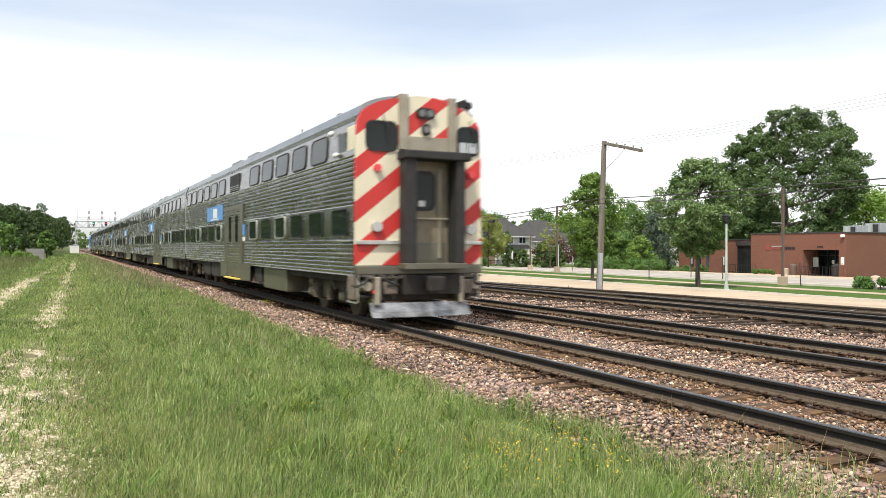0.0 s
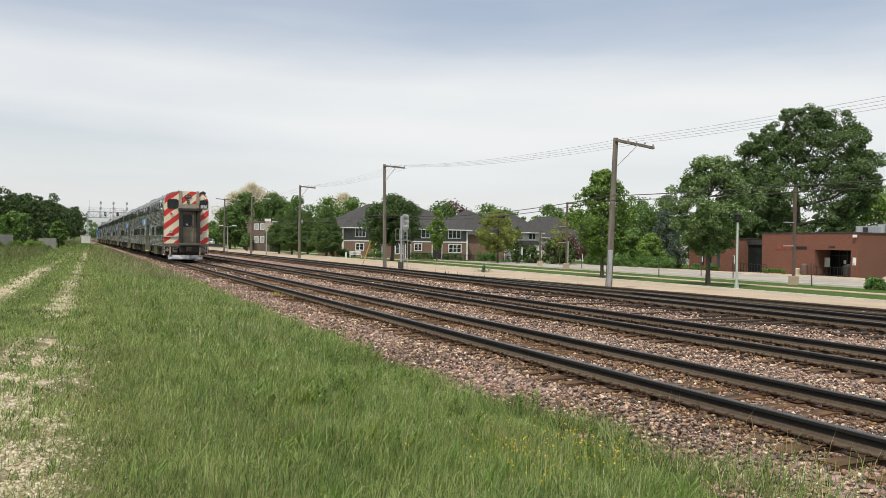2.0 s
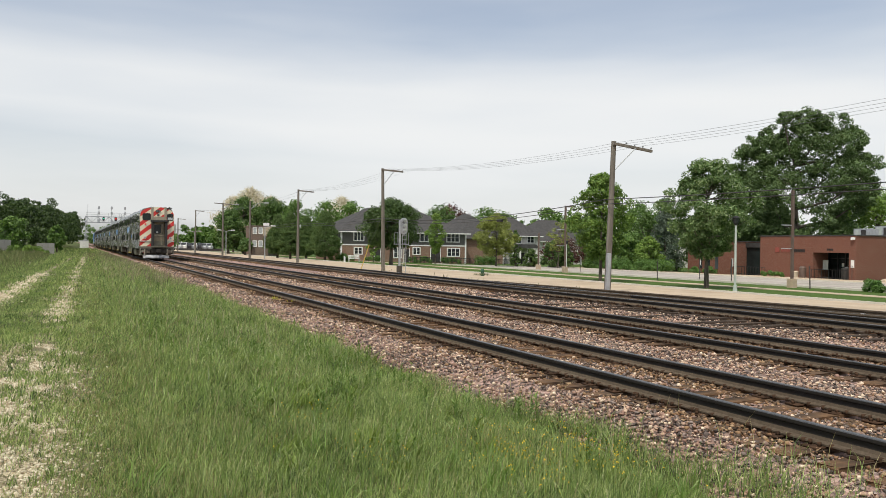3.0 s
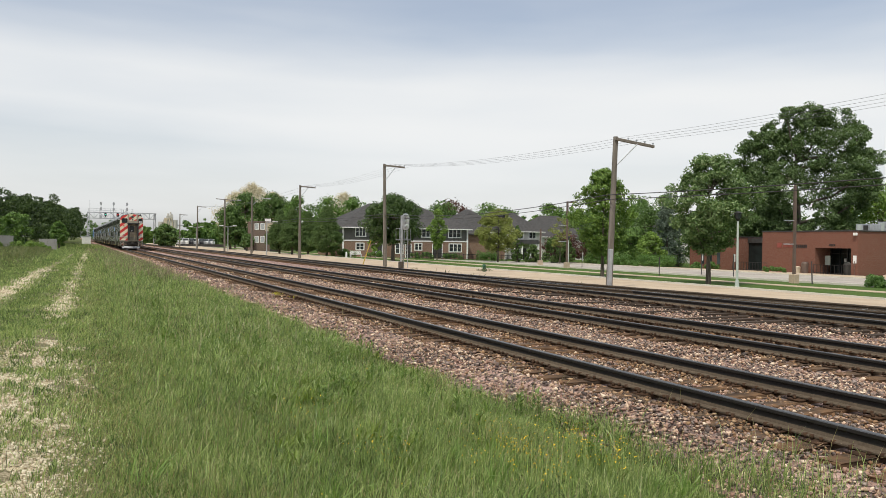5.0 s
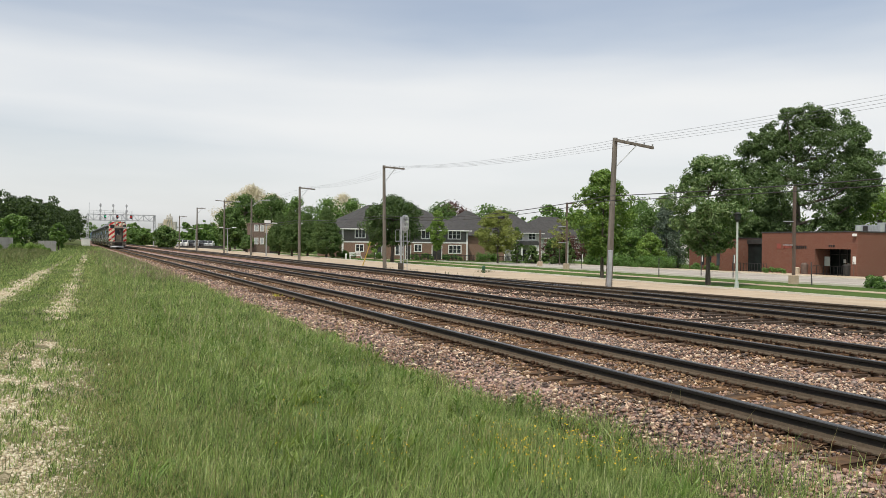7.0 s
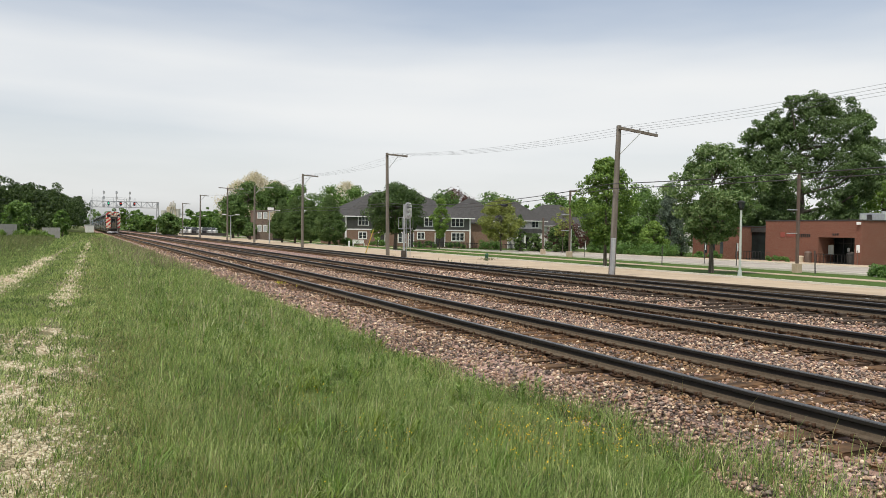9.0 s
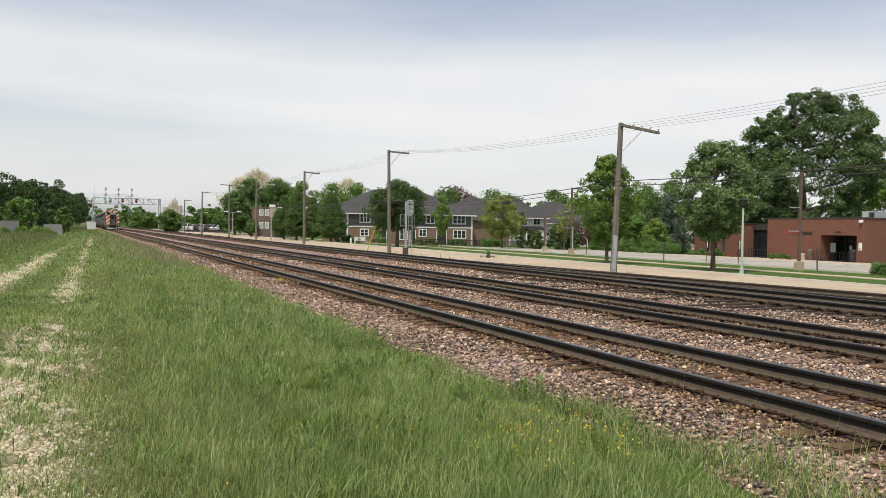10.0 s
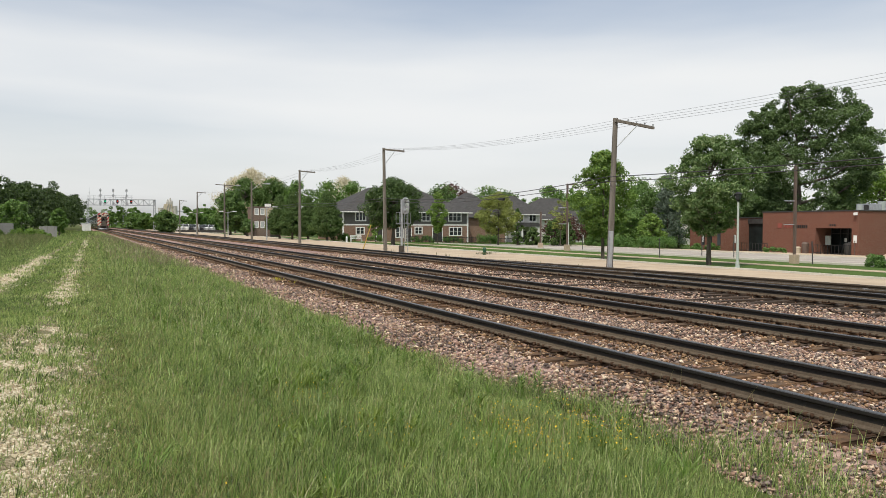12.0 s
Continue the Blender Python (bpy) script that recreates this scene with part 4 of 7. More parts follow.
def build_locomotive():
    loco = thing("locomotive", "blue and grey diesel locomotive at the train's head", "locomotive", pose(TRACK_X[0], 0, 0))
    half = [(1.45, 1.0), (1.54, 1.1), (1.54, 3.9), (1.35, 4.3), (0.9, 4.6), (0.0, 4.68)]
    part("body", prism(bmesh.new(), half + [(-x, z) for x, z in half[-2::-1]], 0.1, 16.2), M_BLUE, loco, "blue painted body")
    part("roof_hatch", box(bmesh.new(), -0.8, 0.8, 3, 12, 4.55, 4.85, 0.05), M_ROOF, loco)
    part("side_band", box(bmesh.new(), -1.56, 1.56, 0.2, 16.0, 1.15, 1.6, 0.02), M_ALU, loco, "silver sill band")
    part("fuel_tank", box(bmesh.new(), -1.35, 1.35, 6, 11, 0.35, 1.05, 0.1), M_CARBASE, loco)
    part("nose", box(bmesh.new(), -1.3, 1.3, 16.1, 17.6, 1.0, 3.0, 0.25), M_BLUE, loco)
    for side in (-1, 1):
        part("grille", box(bmesh.new(), side * 1.53, side * 1.56, 2.0, 6.0, 2.6, 3.6, 0.01), M_RUBBER, loco)
        part("cab_window", box(bmesh.new(), side * 1.53, side * 1.56, 14.2, 15.6, 2.8, 3.5, 0.01), M_GLASS, loco)
    add_bogie(loco, 3.0, []), add_bogie(loco, 13.4, [])
    return loco


loco = build_locomotive()

# ---- more materials for the town side ----


def brick_material(name, dark, mid, light, mortar):
    n = Nodes(name)
    b = n.t.nodes.new("ShaderNodeTexBrick")
    m = n.t.nodes.new("ShaderNodeMapping")
    m.inputs["Rotation"].default_value = (radians(90), 0, 0)
    # walls run along both axes, so the courses follow x + y and z
    x, y, z = n.axes()
    c = n.t.nodes.new("ShaderNodeCombineXYZ")
    n.link(n.math("ADD", x, y), c.inputs[0]).link(z, c.inputs[1])
    n.link(c.outputs[0], b.inputs["Vector"])
    b.inputs["Scale"].default_value = 1.0
    b.inputs["Brick Width"].default_value, b.inputs["Row Height"].default_value, b.inputs["Mortar Size"].default_value = 0.21, 0.075, 0.006
    b.inputs["Color1"].default_value, b.inputs["Color2"].default_value, b.inputs["Mortar"].default_value = (*dark, 1), (*mid, 1), (*mortar, 1)
    stain = n.noise(0.7, 5)
    color = n.mix(n.ramp(stain, [(0.4, (0, 0, 0)), (0.7, (0.55, 0.55, 0.55))]), b.outputs["Color"], light)
    n.bump(b.outputs["Fac"], 0.4, -0.01)
    return n.done(color, 0.85)


def siding_material(name, dark, light):
    """Painted lap boards: a shadow line at each board's lower edge is relief alone."""
    n = Nodes(name)
    x, y, z = n.axes()
    saw = n.math("FRACT", n.math("DIVIDE", z, 0.15))
    n.bump(saw, 0.5, 0.02)
    return n.done(n.ramp(n.noise(1.2, 4), [(0.3, dark), (0.7, light)]), 0.7)


def shingle_material(name, dark, light):
    n = Nodes(name)
    b = n.t.nodes.new("ShaderNodeTexBrick")
    b.inputs["Scale"].default_value = 1.0
    b.inputs["Brick Width"].default_value, b.inputs["Row Height"].default_value, b.inputs["Mortar Size"].default_value = 0.32, 0.16, 0.008
    b.inputs["Color1"].default_value, b.inputs["Color2"].default_value, b.inputs["Mortar"].default_value = (*dark, 1), (*light, 1), (*dark, 1)
    n.link(n.tc.outputs["Object"], b.inputs["Vector"])
    color = n.mix(n.math("MULTIPLY", n.noise(0.9, 4), 0.6), b.outputs["Color"], light)
    n.bump(n.noise(14, 3), 0.4, 0.01)
    return n.done(color, 0.9)


M_BRICK_SHOP = brick_material("red_brown_brick", (0.15, 0.062, 0.044), (0.2, 0.085, 0.06), (0.17, 0.08, 0.058), (0.24, 0.17, 0.13))
M_BRICK_HOUSE = brick_material("house_brick", (0.19, 0.11, 0.08), (0.25, 0.155, 0.115), (0.22, 0.14, 0.105), (0.3, 0.25, 0.2))
M_BRICK_FAR = brick_material("old_brown_brick", (0.13, 0.09, 0.075), (0.19, 0.135, 0.11), (0.2, 0.15, 0.12), (0.25, 0.21, 0.18))
M_SIDING = siding_material("grey_siding", (0.085, 0.083, 0.078), (0.12, 0.116, 0.108))
M_SIDING_PALE = siding_material("pale_siding", (0.52, 0.51, 0.48), (0.64, 0.62, 0.59))
M_SHINGLE = shingle_material("dark_shingles", (0.043, 0.042, 0.043), (0.085, 0.083, 0.083))
M_TRIM = plain("white_trim", (0.68, 0.68, 0.66), (0.8, 0.8, 0.78), 3, 0.5)
M_DARKTRIM = plain("dark_metal_trim", (0.035, 0.033, 0.032), (0.075, 0.07, 0.066), 3, 0.5, 0.3)
M_POLEWOOD = plain("weathered_pole_wood", (0.1, 0.088, 0.073), (0.235, 0.212, 0.182), 1.5, 0.85, 0, 30, 0.4, stretch=(4, 4, 0.3))
M_BROWNPOLE = plain("brown_painted_pole", (0.09, 0.062, 0.05), (0.15, 0.105, 0.085), 2, 0.6, 0.1)
M_GALV = plain("galvanised_steel", (0.33, 0.345, 0.355), (0.5, 0.515, 0.53), 3, 0.45, 0.55)
M_LAMPPOST = plain("pale_lamp_post", (0.36, 0.4, 0.37), (0.48, 0.52, 0.48), 2, 0.5)
M_BLACKIRON = plain("black_iron", (0.014, 0.014, 0.015), (0.035, 0.035, 0.036), 4, 0.5, 0.3)
M_WIRE = plain("wire", (0.12, 0.12, 0.122), (0.18, 0.18, 0.182), 2, 0.6, 0.3)
M_GREENPAINT = plain("green_paint", (0.01, 0.06, 0.028), (0.02, 0.1, 0.048), 5, 0.5)
M_BARK = plain("bark", (0.06, 0.05, 0.04), (0.17, 0.145, 0.12), 2.5, 0.95, 0, 25, 0.7, stretch=(3, 3, 0.5))
M_SILO = plain("weathered_concrete", (0.36, 0.34, 0.31), (0.52, 0.5, 0.46), 0.3, 0.8)
M_TAN = plain("tan_stucco", (0.42, 0.35, 0.26), (0.55, 0.47, 0.36), 1.0, 0.85)
M_FENCEWOOD = plain("silvered_fence_boards", (0.3, 0.285, 0.27), (0.47, 0.45, 0.43), 2, 0.9, 0, 30, 0.3, stretch=(3, 3, 0.4))
_g = Nodes("window_glass")
M_PANE = _g.done(_g.ramp(_g.noise(0.5, 2), [(0.35, (0.02, 0.024, 0.026)), (0.7, (0.07, 0.08, 0.085))]), 0.05, 0.0, **{"Specular IOR Level": 0.3})
_g = Nodes("red_signal_glass")
M_SIGRED = _g.done((0.8, 0.02, 0.02), 0.3, 0.0, **{"Emission Color": (1.0, 0.03, 0.02), "Emission Strength": 1.3})
_g = Nodes("green_signal_glass")
M_SIGGREEN = _g.done((0.02, 0.7, 0.35), 0.3, 0.0, **{"Emission Color": (0.05, 1.0, 0.45), "Emission Strength": 1.3})
M_LEAF_DEEP = leafy("deep_green_leaves", (0.045, 0.09, 0.024), (0.09, 0.158, 0.0405), (0.165, 0.255, 0.075))
M_LEAF_OAK = leafy("oak_leaves", (0.045, 0.08, 0.028), (0.092, 0.15, 0.05), (0.18, 0.25, 0.1))
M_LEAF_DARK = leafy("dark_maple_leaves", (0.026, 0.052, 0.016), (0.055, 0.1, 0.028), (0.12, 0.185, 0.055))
M_LEAF_MID = leafy("mid_green_leaves", (0.0465, 0.093, 0.0217), (0.101, 0.186, 0.0403), (0.202, 0.31, 0.0775))
M_LEAF_FRESH = leafy("fresh_green_leaves", (0.0715, 0.122, 0.0229), (0.143, 0.237, 0.0429), (0.272, 0.386, 0.0858))
M_LEAF_MAPLE = leafy("maple_leaves", (0.04, 0.08, 0.022), (0.098, 0.168, 0.048), (0.33, 0.41, 0.21))
M_LEAF_STREET = leafy("street_tree_leaves", (0.05, 0.095, 0.02), (0.115, 0.2, 0.036), (0.25, 0.36, 0.08))
M_LEAF_OLIVE = leafy("olive_leaves", (0.115, 0.124, 0.03), (0.205, 0.24, 0.06), (0.345, 0.38, 0.104))
M_LEAF_CONIFER = leafy("conifer_needles", (0.036, 0.07, 0.02), (0.08, 0.138, 0.038), (0.15, 0.215, 0.065), 0.7, 0.2)
M_LEAF_SPRUCE = leafy("spruce_needles", (0.045, 0.07, 0.048), (0.09, 0.125, 0.09), (0.16, 0.2, 0.15), 0.7, 0.15)
M_LEAF_RED = leafy("dark_red_leaves", (0.045, 0.018, 0.016), (0.085, 0.034, 0.03), (0.13, 0.06, 0.05))
M_LEAF_PALE = leafy("pale_blossom", (0.44, 0.38, 0.3), (0.58, 0.51, 0.42), (0.7, 0.64, 0.54), 0.7)
M_LEAF_WOOD = leafy("wood_leaves", (0.02, 0.039, 0.013), (0.044, 0.077, 0.022), (0.098, 0.145, 0.043))
M_LEAF_HEDGE = leafy("hedge_leaves", (0.045, 0.0975, 0.021), (0.09, 0.18, 0.039), (0.165, 0.27, 0.0675))


def gz(x):
    return -0.5 - 0.022 * (min(x, 90) - 24) if x > 24 else float(np.interp(x, [p[0] for p in PROFILE], [p[1] for p in PROFILE]))


# ---- pavements and road on the town side ----


def slab(name, x0, x1, y0, y1, lift, material, label, category, joints=0.0):
    bm = bmesh.new()
    n = max(1, round((y1 - y0) / joints)) if joints else 1
    gap = 0.012 if joints else 0.0
    for k in range(n):
        a, b = y0 + (y1 - y0) * k / n + gap, y0 + (y1 - y0) * (k + 1) / n - gap
        za, zb = gz(x0) + lift, gz(x1) + lift
        v = [bm.verts.new(p) for p in ((x0, a, za), (x1, a, zb), (x1, b, zb), (x0, b, za), (x0, a, za - 0.3), (x1, a, zb - 0.3), (x1, b, zb - 0.3), (x0, b, za - 0.3))]
        for f in ((0, 1, 2, 3), (0, 4, 5, 1), (1, 5, 6, 2), (2, 6, 7, 3), (3, 7, 4, 0)):
            bm.faces.new([v[i] for i in f])
    return solid(name, bm, material, label, category, kind="structure")


slab("pavement", 22.3, 30.8, -60, 420, 0.03, M_CONCRETE, "pale worn concrete strip beside the tracks", "pavement", 6.0)
slab("kerb", 30.8, 31.05, -60, 420, 0.12, M_KERB, "pale concrete kerb", "kerb", 3.0)
slab("sidewalk", 38.5, 40.2, -60, 330, 0.03, M_CONCRETE, "pale concrete footway through the lawn", "pavement", 1.8)
slab("road", 46.8, 66.0, -60, 101, 0.012, M_ASPHALT, "worn pale grey asphalt road", "road")
slab("kerb", 46.5, 46.8, -60, 101, 0.14, M_KERB, "pale concrete kerb", "kerb", 3.0)
slab("kerb", 66.0, 66.3, -60, 101, 0.14, M_KERB, "pale concrete kerb", "kerb", 3.0)
slab("sidewalk", 66.3, 71.0, -20, 101, 0.13, M_CONCRETE, "pale concrete pavement before the brick building", "pavement", 1.8)
slab("forecourt", 71.0, 77.0, 30, 71, 0.1, M_CONCRETE, "pale concrete forecourt before the brick building", "pavement", 2.4)

# ---- poles, wires, lamps, signals ----


def utility_pole(x, y, z0, top, arm=2.2, lamp=False, both=False, sleeve=False, lean=0.0):
    pole = thing("utility_pole", "weathered grey wooden utility pole with crossarm", "utility pole", pose(x, y, z0, 0, lean), "poles along the line")
    h = top - z0
    part("shaft", tube(bmesh.new(), (0, 0, -0.3), (0, 0, h), 0.165, 0.115, 14), M_POLEWOOD, pole)
    if sleeve:
        part("cable_guard", box(bmesh.new(), -0.19, 0.0, -0.2, -0.05, 0, 2.1, 0.03), M_GALV, pole, "galvanised cable guard")
    if arm:
        a = -arm if both else 0.0
        armp = part("crossarm", box(bmesh.new(), a - 0.12, arm, -0.06, 0.06, -0.065, 0.065, 0.01), M_POLEWOOD, pole, "grey wooden crossarm", pose(0, -0.16, h - 0.14, 0, 3.5, 0))
        bm = bmesh.new()
        tube(bm, (0, -0.2, h - 1.35), (arm * 0.52, -0.2, h - 0.25), 0.03, n=6)
        part("brace", bm, M_GALV, pole, "thin steel brace")
        for k in range(4):
            px_ = arm * (0.28 + 0.23 * k)
            bm = tube(bmesh.new(), (px_, 0, 0.06), (px_, 0, 0.18), 0.022, n=8)
            tube(bm, (px_, 0, 0.12), (px_, 0, 0.17), 0.045, n=8)
            part("insulator", bm, M_GALV, armp)
    if lamp:
        bm = bmesh.new()
        tube(bm, (0, 0, h - 1.2), (1.1, 0, h - 0.25), 0.04, n=6)
        tube(bm, (1.1, 0, h - 0.25), (2.2, 0, h - 0.15), 0.04, n=6)
        bracket = part("lamp_bracket", bm, M_GALV, pole)
        part("lamp_head", box(bmesh.new(), 2.0, 2.7, -0.14, 0.14, h - 0.25, h - 0.08, 0.05), M_GALV, bracket)
    return pole


POLES = [(23.0, 0.5, -0.6, 7.2), (23.0, 29.96, -0.72, 6.75), (23.0, 59.6, -0.5, 7.95), (23.0, 86.6, -0.5, 7.85), (23.0, 113.3, -0.55, 7.75), (23.0, 136.0, -0.6, 8.5), (23.0, 169.0, -0.6, 8.5), (23.0, 199.5, -0.5, 7.6)]
for k, (x, y, z0, top) in enumerate(POLES):
    utility_pole(x, y, z0, top, arm=0 if k == 4 else (1.4 if k == 5 else (2.2 if k < 2 else 1.75)), lamp=k in (4, 5), both=k == 5, sleeve=k == 1, lean=2.2 if k == 1 else (-1.0 if k == 2 else 0))


def wire(a, b, sag, r, label, group, mat=None):
    a, b = Vector(a), Vector(b)
    bm = bmesh.new()
    n = 16
    pts = [a.lerp(b, i / n) - Vector((0, 0, 4 * sag * (i / n) * (1 - i / n))) for i in range(n + 1)]
    ring = []
    side = (b - a).cross(Vector((0, 0, 1))).normalized()
    for p in pts:
        ring.append([bm.verts.new(p + side * r * math.cos(t) + Vector((0, 0, r * math.sin(t)))) for t in (0, 2.094, 4.189)])
    for u, v in zip(ring, ring[1:]):
        for i in range(3):
            bm.faces.new((u[i], u[(i + 1) % 3], v[(i + 1) % 3], v[i]))
    return solid("overhead_wire", bm, mat or M_WIRE, label, "wire", group=group)


for off in (0.62, 1.13, 1.63, 2.14):
    for (x, y, z0, top), (x2, y2, z02, top2) in zip(POLES[:4], POLES[1:4]):
        wire((x + off, y - 0.16, top + 0.0 - off * 0.044), (x2 + off, y2 - 0.16, top2 - off * 0.044), 0.35, 0.006, "thin grey telegraph wire between the poles", "telegraph wires")
for off in (0.62, 1.63):
    wire((23 + off, 86.44, 7.8), (23 + off, 168.8, 8.5), 0.9, 0.01, "thin grey telegraph wire between the poles", "telegraph wires")


def light_pole(x, y, h, planter=True, arms=True):
    z0 = gz(x)
    p = thing("street_light_pole", "slim brown steel pole on a concrete base", "light pole", pose(x, y, z0), "brown street poles")
    part("shaft", box(bmesh.new(), -0.085, 0.085, -0.085, 0.085, -0.1, h, 0.02), M_BROWNPOLE, p)
    if planter:
        part("base", box(bmesh.new(), -0.24, 0.24, -0.24, 0.24, -0.1, 0.62, 0.04), M_CONCRETE, p, "square concrete base")
    if arms:
        for k, z in enumerate((h * 0.64, h * 0.4)):
            part("bracket", box(bmesh.new(), -1.05, 0.05, -0.025, 0.025, z - 0.03, z + 0.03, 0.01), M_GALV, p, "short banner arm")
    return p


light_pole(44.5, 37.6, 6.7)
light_pole(45.8, 66.7, 6.9)
light_pole(49.6, 77.7, 4.3, arms=False)
top = part("lamp_head", box(bmesh.new(), 0.0, 1.1, -0.1, 0.1, 6.75, 6.9, 0.03), M_BROWNPOLE, bpy.data.objects["street_light_pole.001"])
for dz, r in ((0.0, 0.022), (-0.27, 0.019)):
    spots = [(22.85, 113.2, 4.2 + dz), (22.85, 86.6, 4.05 + dz), (22.85, 59.6, 3.84 + dz * 0.8), (22.85, 29.96, 3.95 + dz * 0.8), (22.85, 0.5, 4.05 + dz * 0.8)]
    for a_, b_ in zip(spots, spots[1:]):
        wire(a_, b_, 0.5 if a_[1] == 59.6 else 0.2, r, "thick black overhead cable", "black cables", M_BLACKIRON)


solid("splice_case", tube(bmesh.new(), (22.85, 39.8, 3.17), (22.85, 40.4, 3.18), 0.085, 0.07, 10), M_BLACKIRON, "black splice case hanging on the cable", "cable splice")


def road_lamp(x, y, h, both):
    p = thing("road_lamp", "slim grey double-armed road lamp", "street lamp", pose(x, y, -0.5), "road lamps")
    part("shaft", tube(bmesh.new(), (0, 0, -0.1), (0, 0, h), 0.09, 0.06, 8), M_GALV, p)
    for side in ((1, -1) if both else (1,)):
        bm = tube(bmesh.new(), (0, 0, h - 0.1), (side * 0.9, 0, h + 0.12), 0.04, n=6)
        arm = part("arm", bm, M_GALV, p)
        part("lamp_head", box(bmesh.new(), side * 0.8, side * 1.5, -0.13, 0.13, h + 0.05, h + 0.2, 0.04), M_TRIM, arm)


road_lamp(24.0, 108.0, 4.5, False)
road_lamp(24.0, 138.5, 4.3, True)
road_lamp(24.0, 178.0, 4.6, True)
road_lamp(24.0, 222.0, 4.6, True)


def park_lamp(x, y, h):
    p = thing("street_lamp", "pale lamp post with a black lantern head", "street lamp", pose(x, y, gz(x)), "park lamps")
    bm = tube(bmesh.new(), (0, 0, -0.1), (0, 0, h - 0.55), 0.075, 0.055, 12)
    tube(bm, (0, 0, 0), (0, 0, 0.35), 0.13, 0.1, 12)
    part("post", bm, M_LAMPPOST, p)
    bm = tube(bmesh.new(), (0, 0, h - 0.55), (0, 0, h - 0.42), 0.07, 0.16, 8)
    tube(bm, (0, 0, h - 0.12), (0, 0, h), 0.26, 0.05, 8)
    for k in range(4):
        a = radians(45 + 90 * k)
        tube(bm, (0.15 * math.cos(a), 0.15 * math.sin(a), h - 0.44), (0.22 * math.cos(a), 0.22 * math.sin(a), h - 0.1), 0.015, n=5)
    lantern = part("lantern", bm, M_BLACKIRON, p, "black lantern head")
    part("glass", tube(bmesh.new(), (0, 0, h - 0.42), (0, 0, h - 0.12), 0.13, 0.19, 8), M_PANE, lantern)


park_lamp(33.6, 32.2, 4.25)
park_lamp(61.0, 88.5, 3.9)


def sign_post(x, y, h, w, hh, material, label, lean=0.0):
    s = thing("sign", label, "sign", pose(x, y, gz(x), 0, lean, 62), "street signs")
    part("post", box(bmesh.new(), -0.035, 0.035, -0.03, 0.03, -0.1, h, 0.005), M_DARKTRIM, s)
    if w:
        part("plate", box(bmesh.new(), -w / 2, w / 2, -0.06, -0.035, h - hh, h + 0.02, 0.005), material, s)


sign_post(44.7, 36.3, 1.55, 0, 0, None, "bare leaning dark sign post", 5)
sign_post(41.4, 47.6, 1.5, 0, 0, None, "bare dark sign post")
sign_post(47.0, 65.7, 1.55, 0.6, 0.75, M_TRIM, "white sign plate on a dark post")
sign_post(60.5, 104.7, 1.5, 0.75, 0.65, M_TRIM, "white sign plate on a dark post")
sign_post(47.6, 46.0, 1.9, 0.42, 0.62, M_TRIM, "white parking sign on a dark post")
sign_post(50.0, 52.0, 1.9, 0.42, 0.62, M_TRIM, "white parking sign on a dark post")


def lineside_signal(x, y):
    s = thing("railway_signal", "grey lineside signal with an oval head and ladder", "railway signal", pose(x, y, -0.5, 0, 0, 12))
    bm = tube(bmesh.new(), (-0.2, 0, -0.1), (-0.2, 0, 4.1), 0.09, n=12)
    part("mast", bm, M_GALV, s)
    bm = bmesh.new()
    for dx in (0.1, 0.45):
        tube(bm, (dx, 0.1, 0), (dx, 0.1, 3.0), 0.03, n=6)
    for k in range(10):
        tube(bm, (0.1, 0.1, 0.2 + 0.3 * k), (0.45, 0.1, 0.2 + 0.3 * k), 0.015, n=5)
    part("ladder", bm, M_GALV, s)
    bm = bmesh.new()
    box(bm, -0.45, 0.55, -0.1, 0.4, 2.2, 2.25)
    for dx in (-0.45, 0.55):
        tube(bm, (dx, -0.1, 2.2), (dx, -0.1, 3.1), 0.016, n=5)
        tube(bm, (dx, 0.4, 2.2), (dx, 0.4, 3.1), 0.016, n=5)
    tube(bm, (-0.45, 0.4, 3.1), (0.55, 0.4, 3.1), 0.016, n=5)
    part("platform", bm, M_GALV, s)
    head = part("signal_head", prism(bmesh.new(), rounded(0.62, 1.3, 0.3, 6), -0.05, 0.05), M_GALV, s, "oval pale grey target plate", pose(0.1, -0.1, 3.62))
    for k in range(3):
        z = 0.38 - 0.38 * k
        part("lamp_housing", tube(bmesh.new(), (0, -0.22, z), (0, -0.04, z), 0.15, n=14), M_GALV, head)
        part("hood", tube(bmesh.new(), (0, -0.3, z + 0.08), (0, -0.2, z + 0.08), 0.1, 0.12, n=10), M_LAMPPOST, head)
    part("equipment_case", box(bmesh.new(), -0.38, -0.05, -0.12, 0.15, 0.0, 0.55, 0.02), M_BOGIE, s)


lineside_signal(22.9, 55.4)


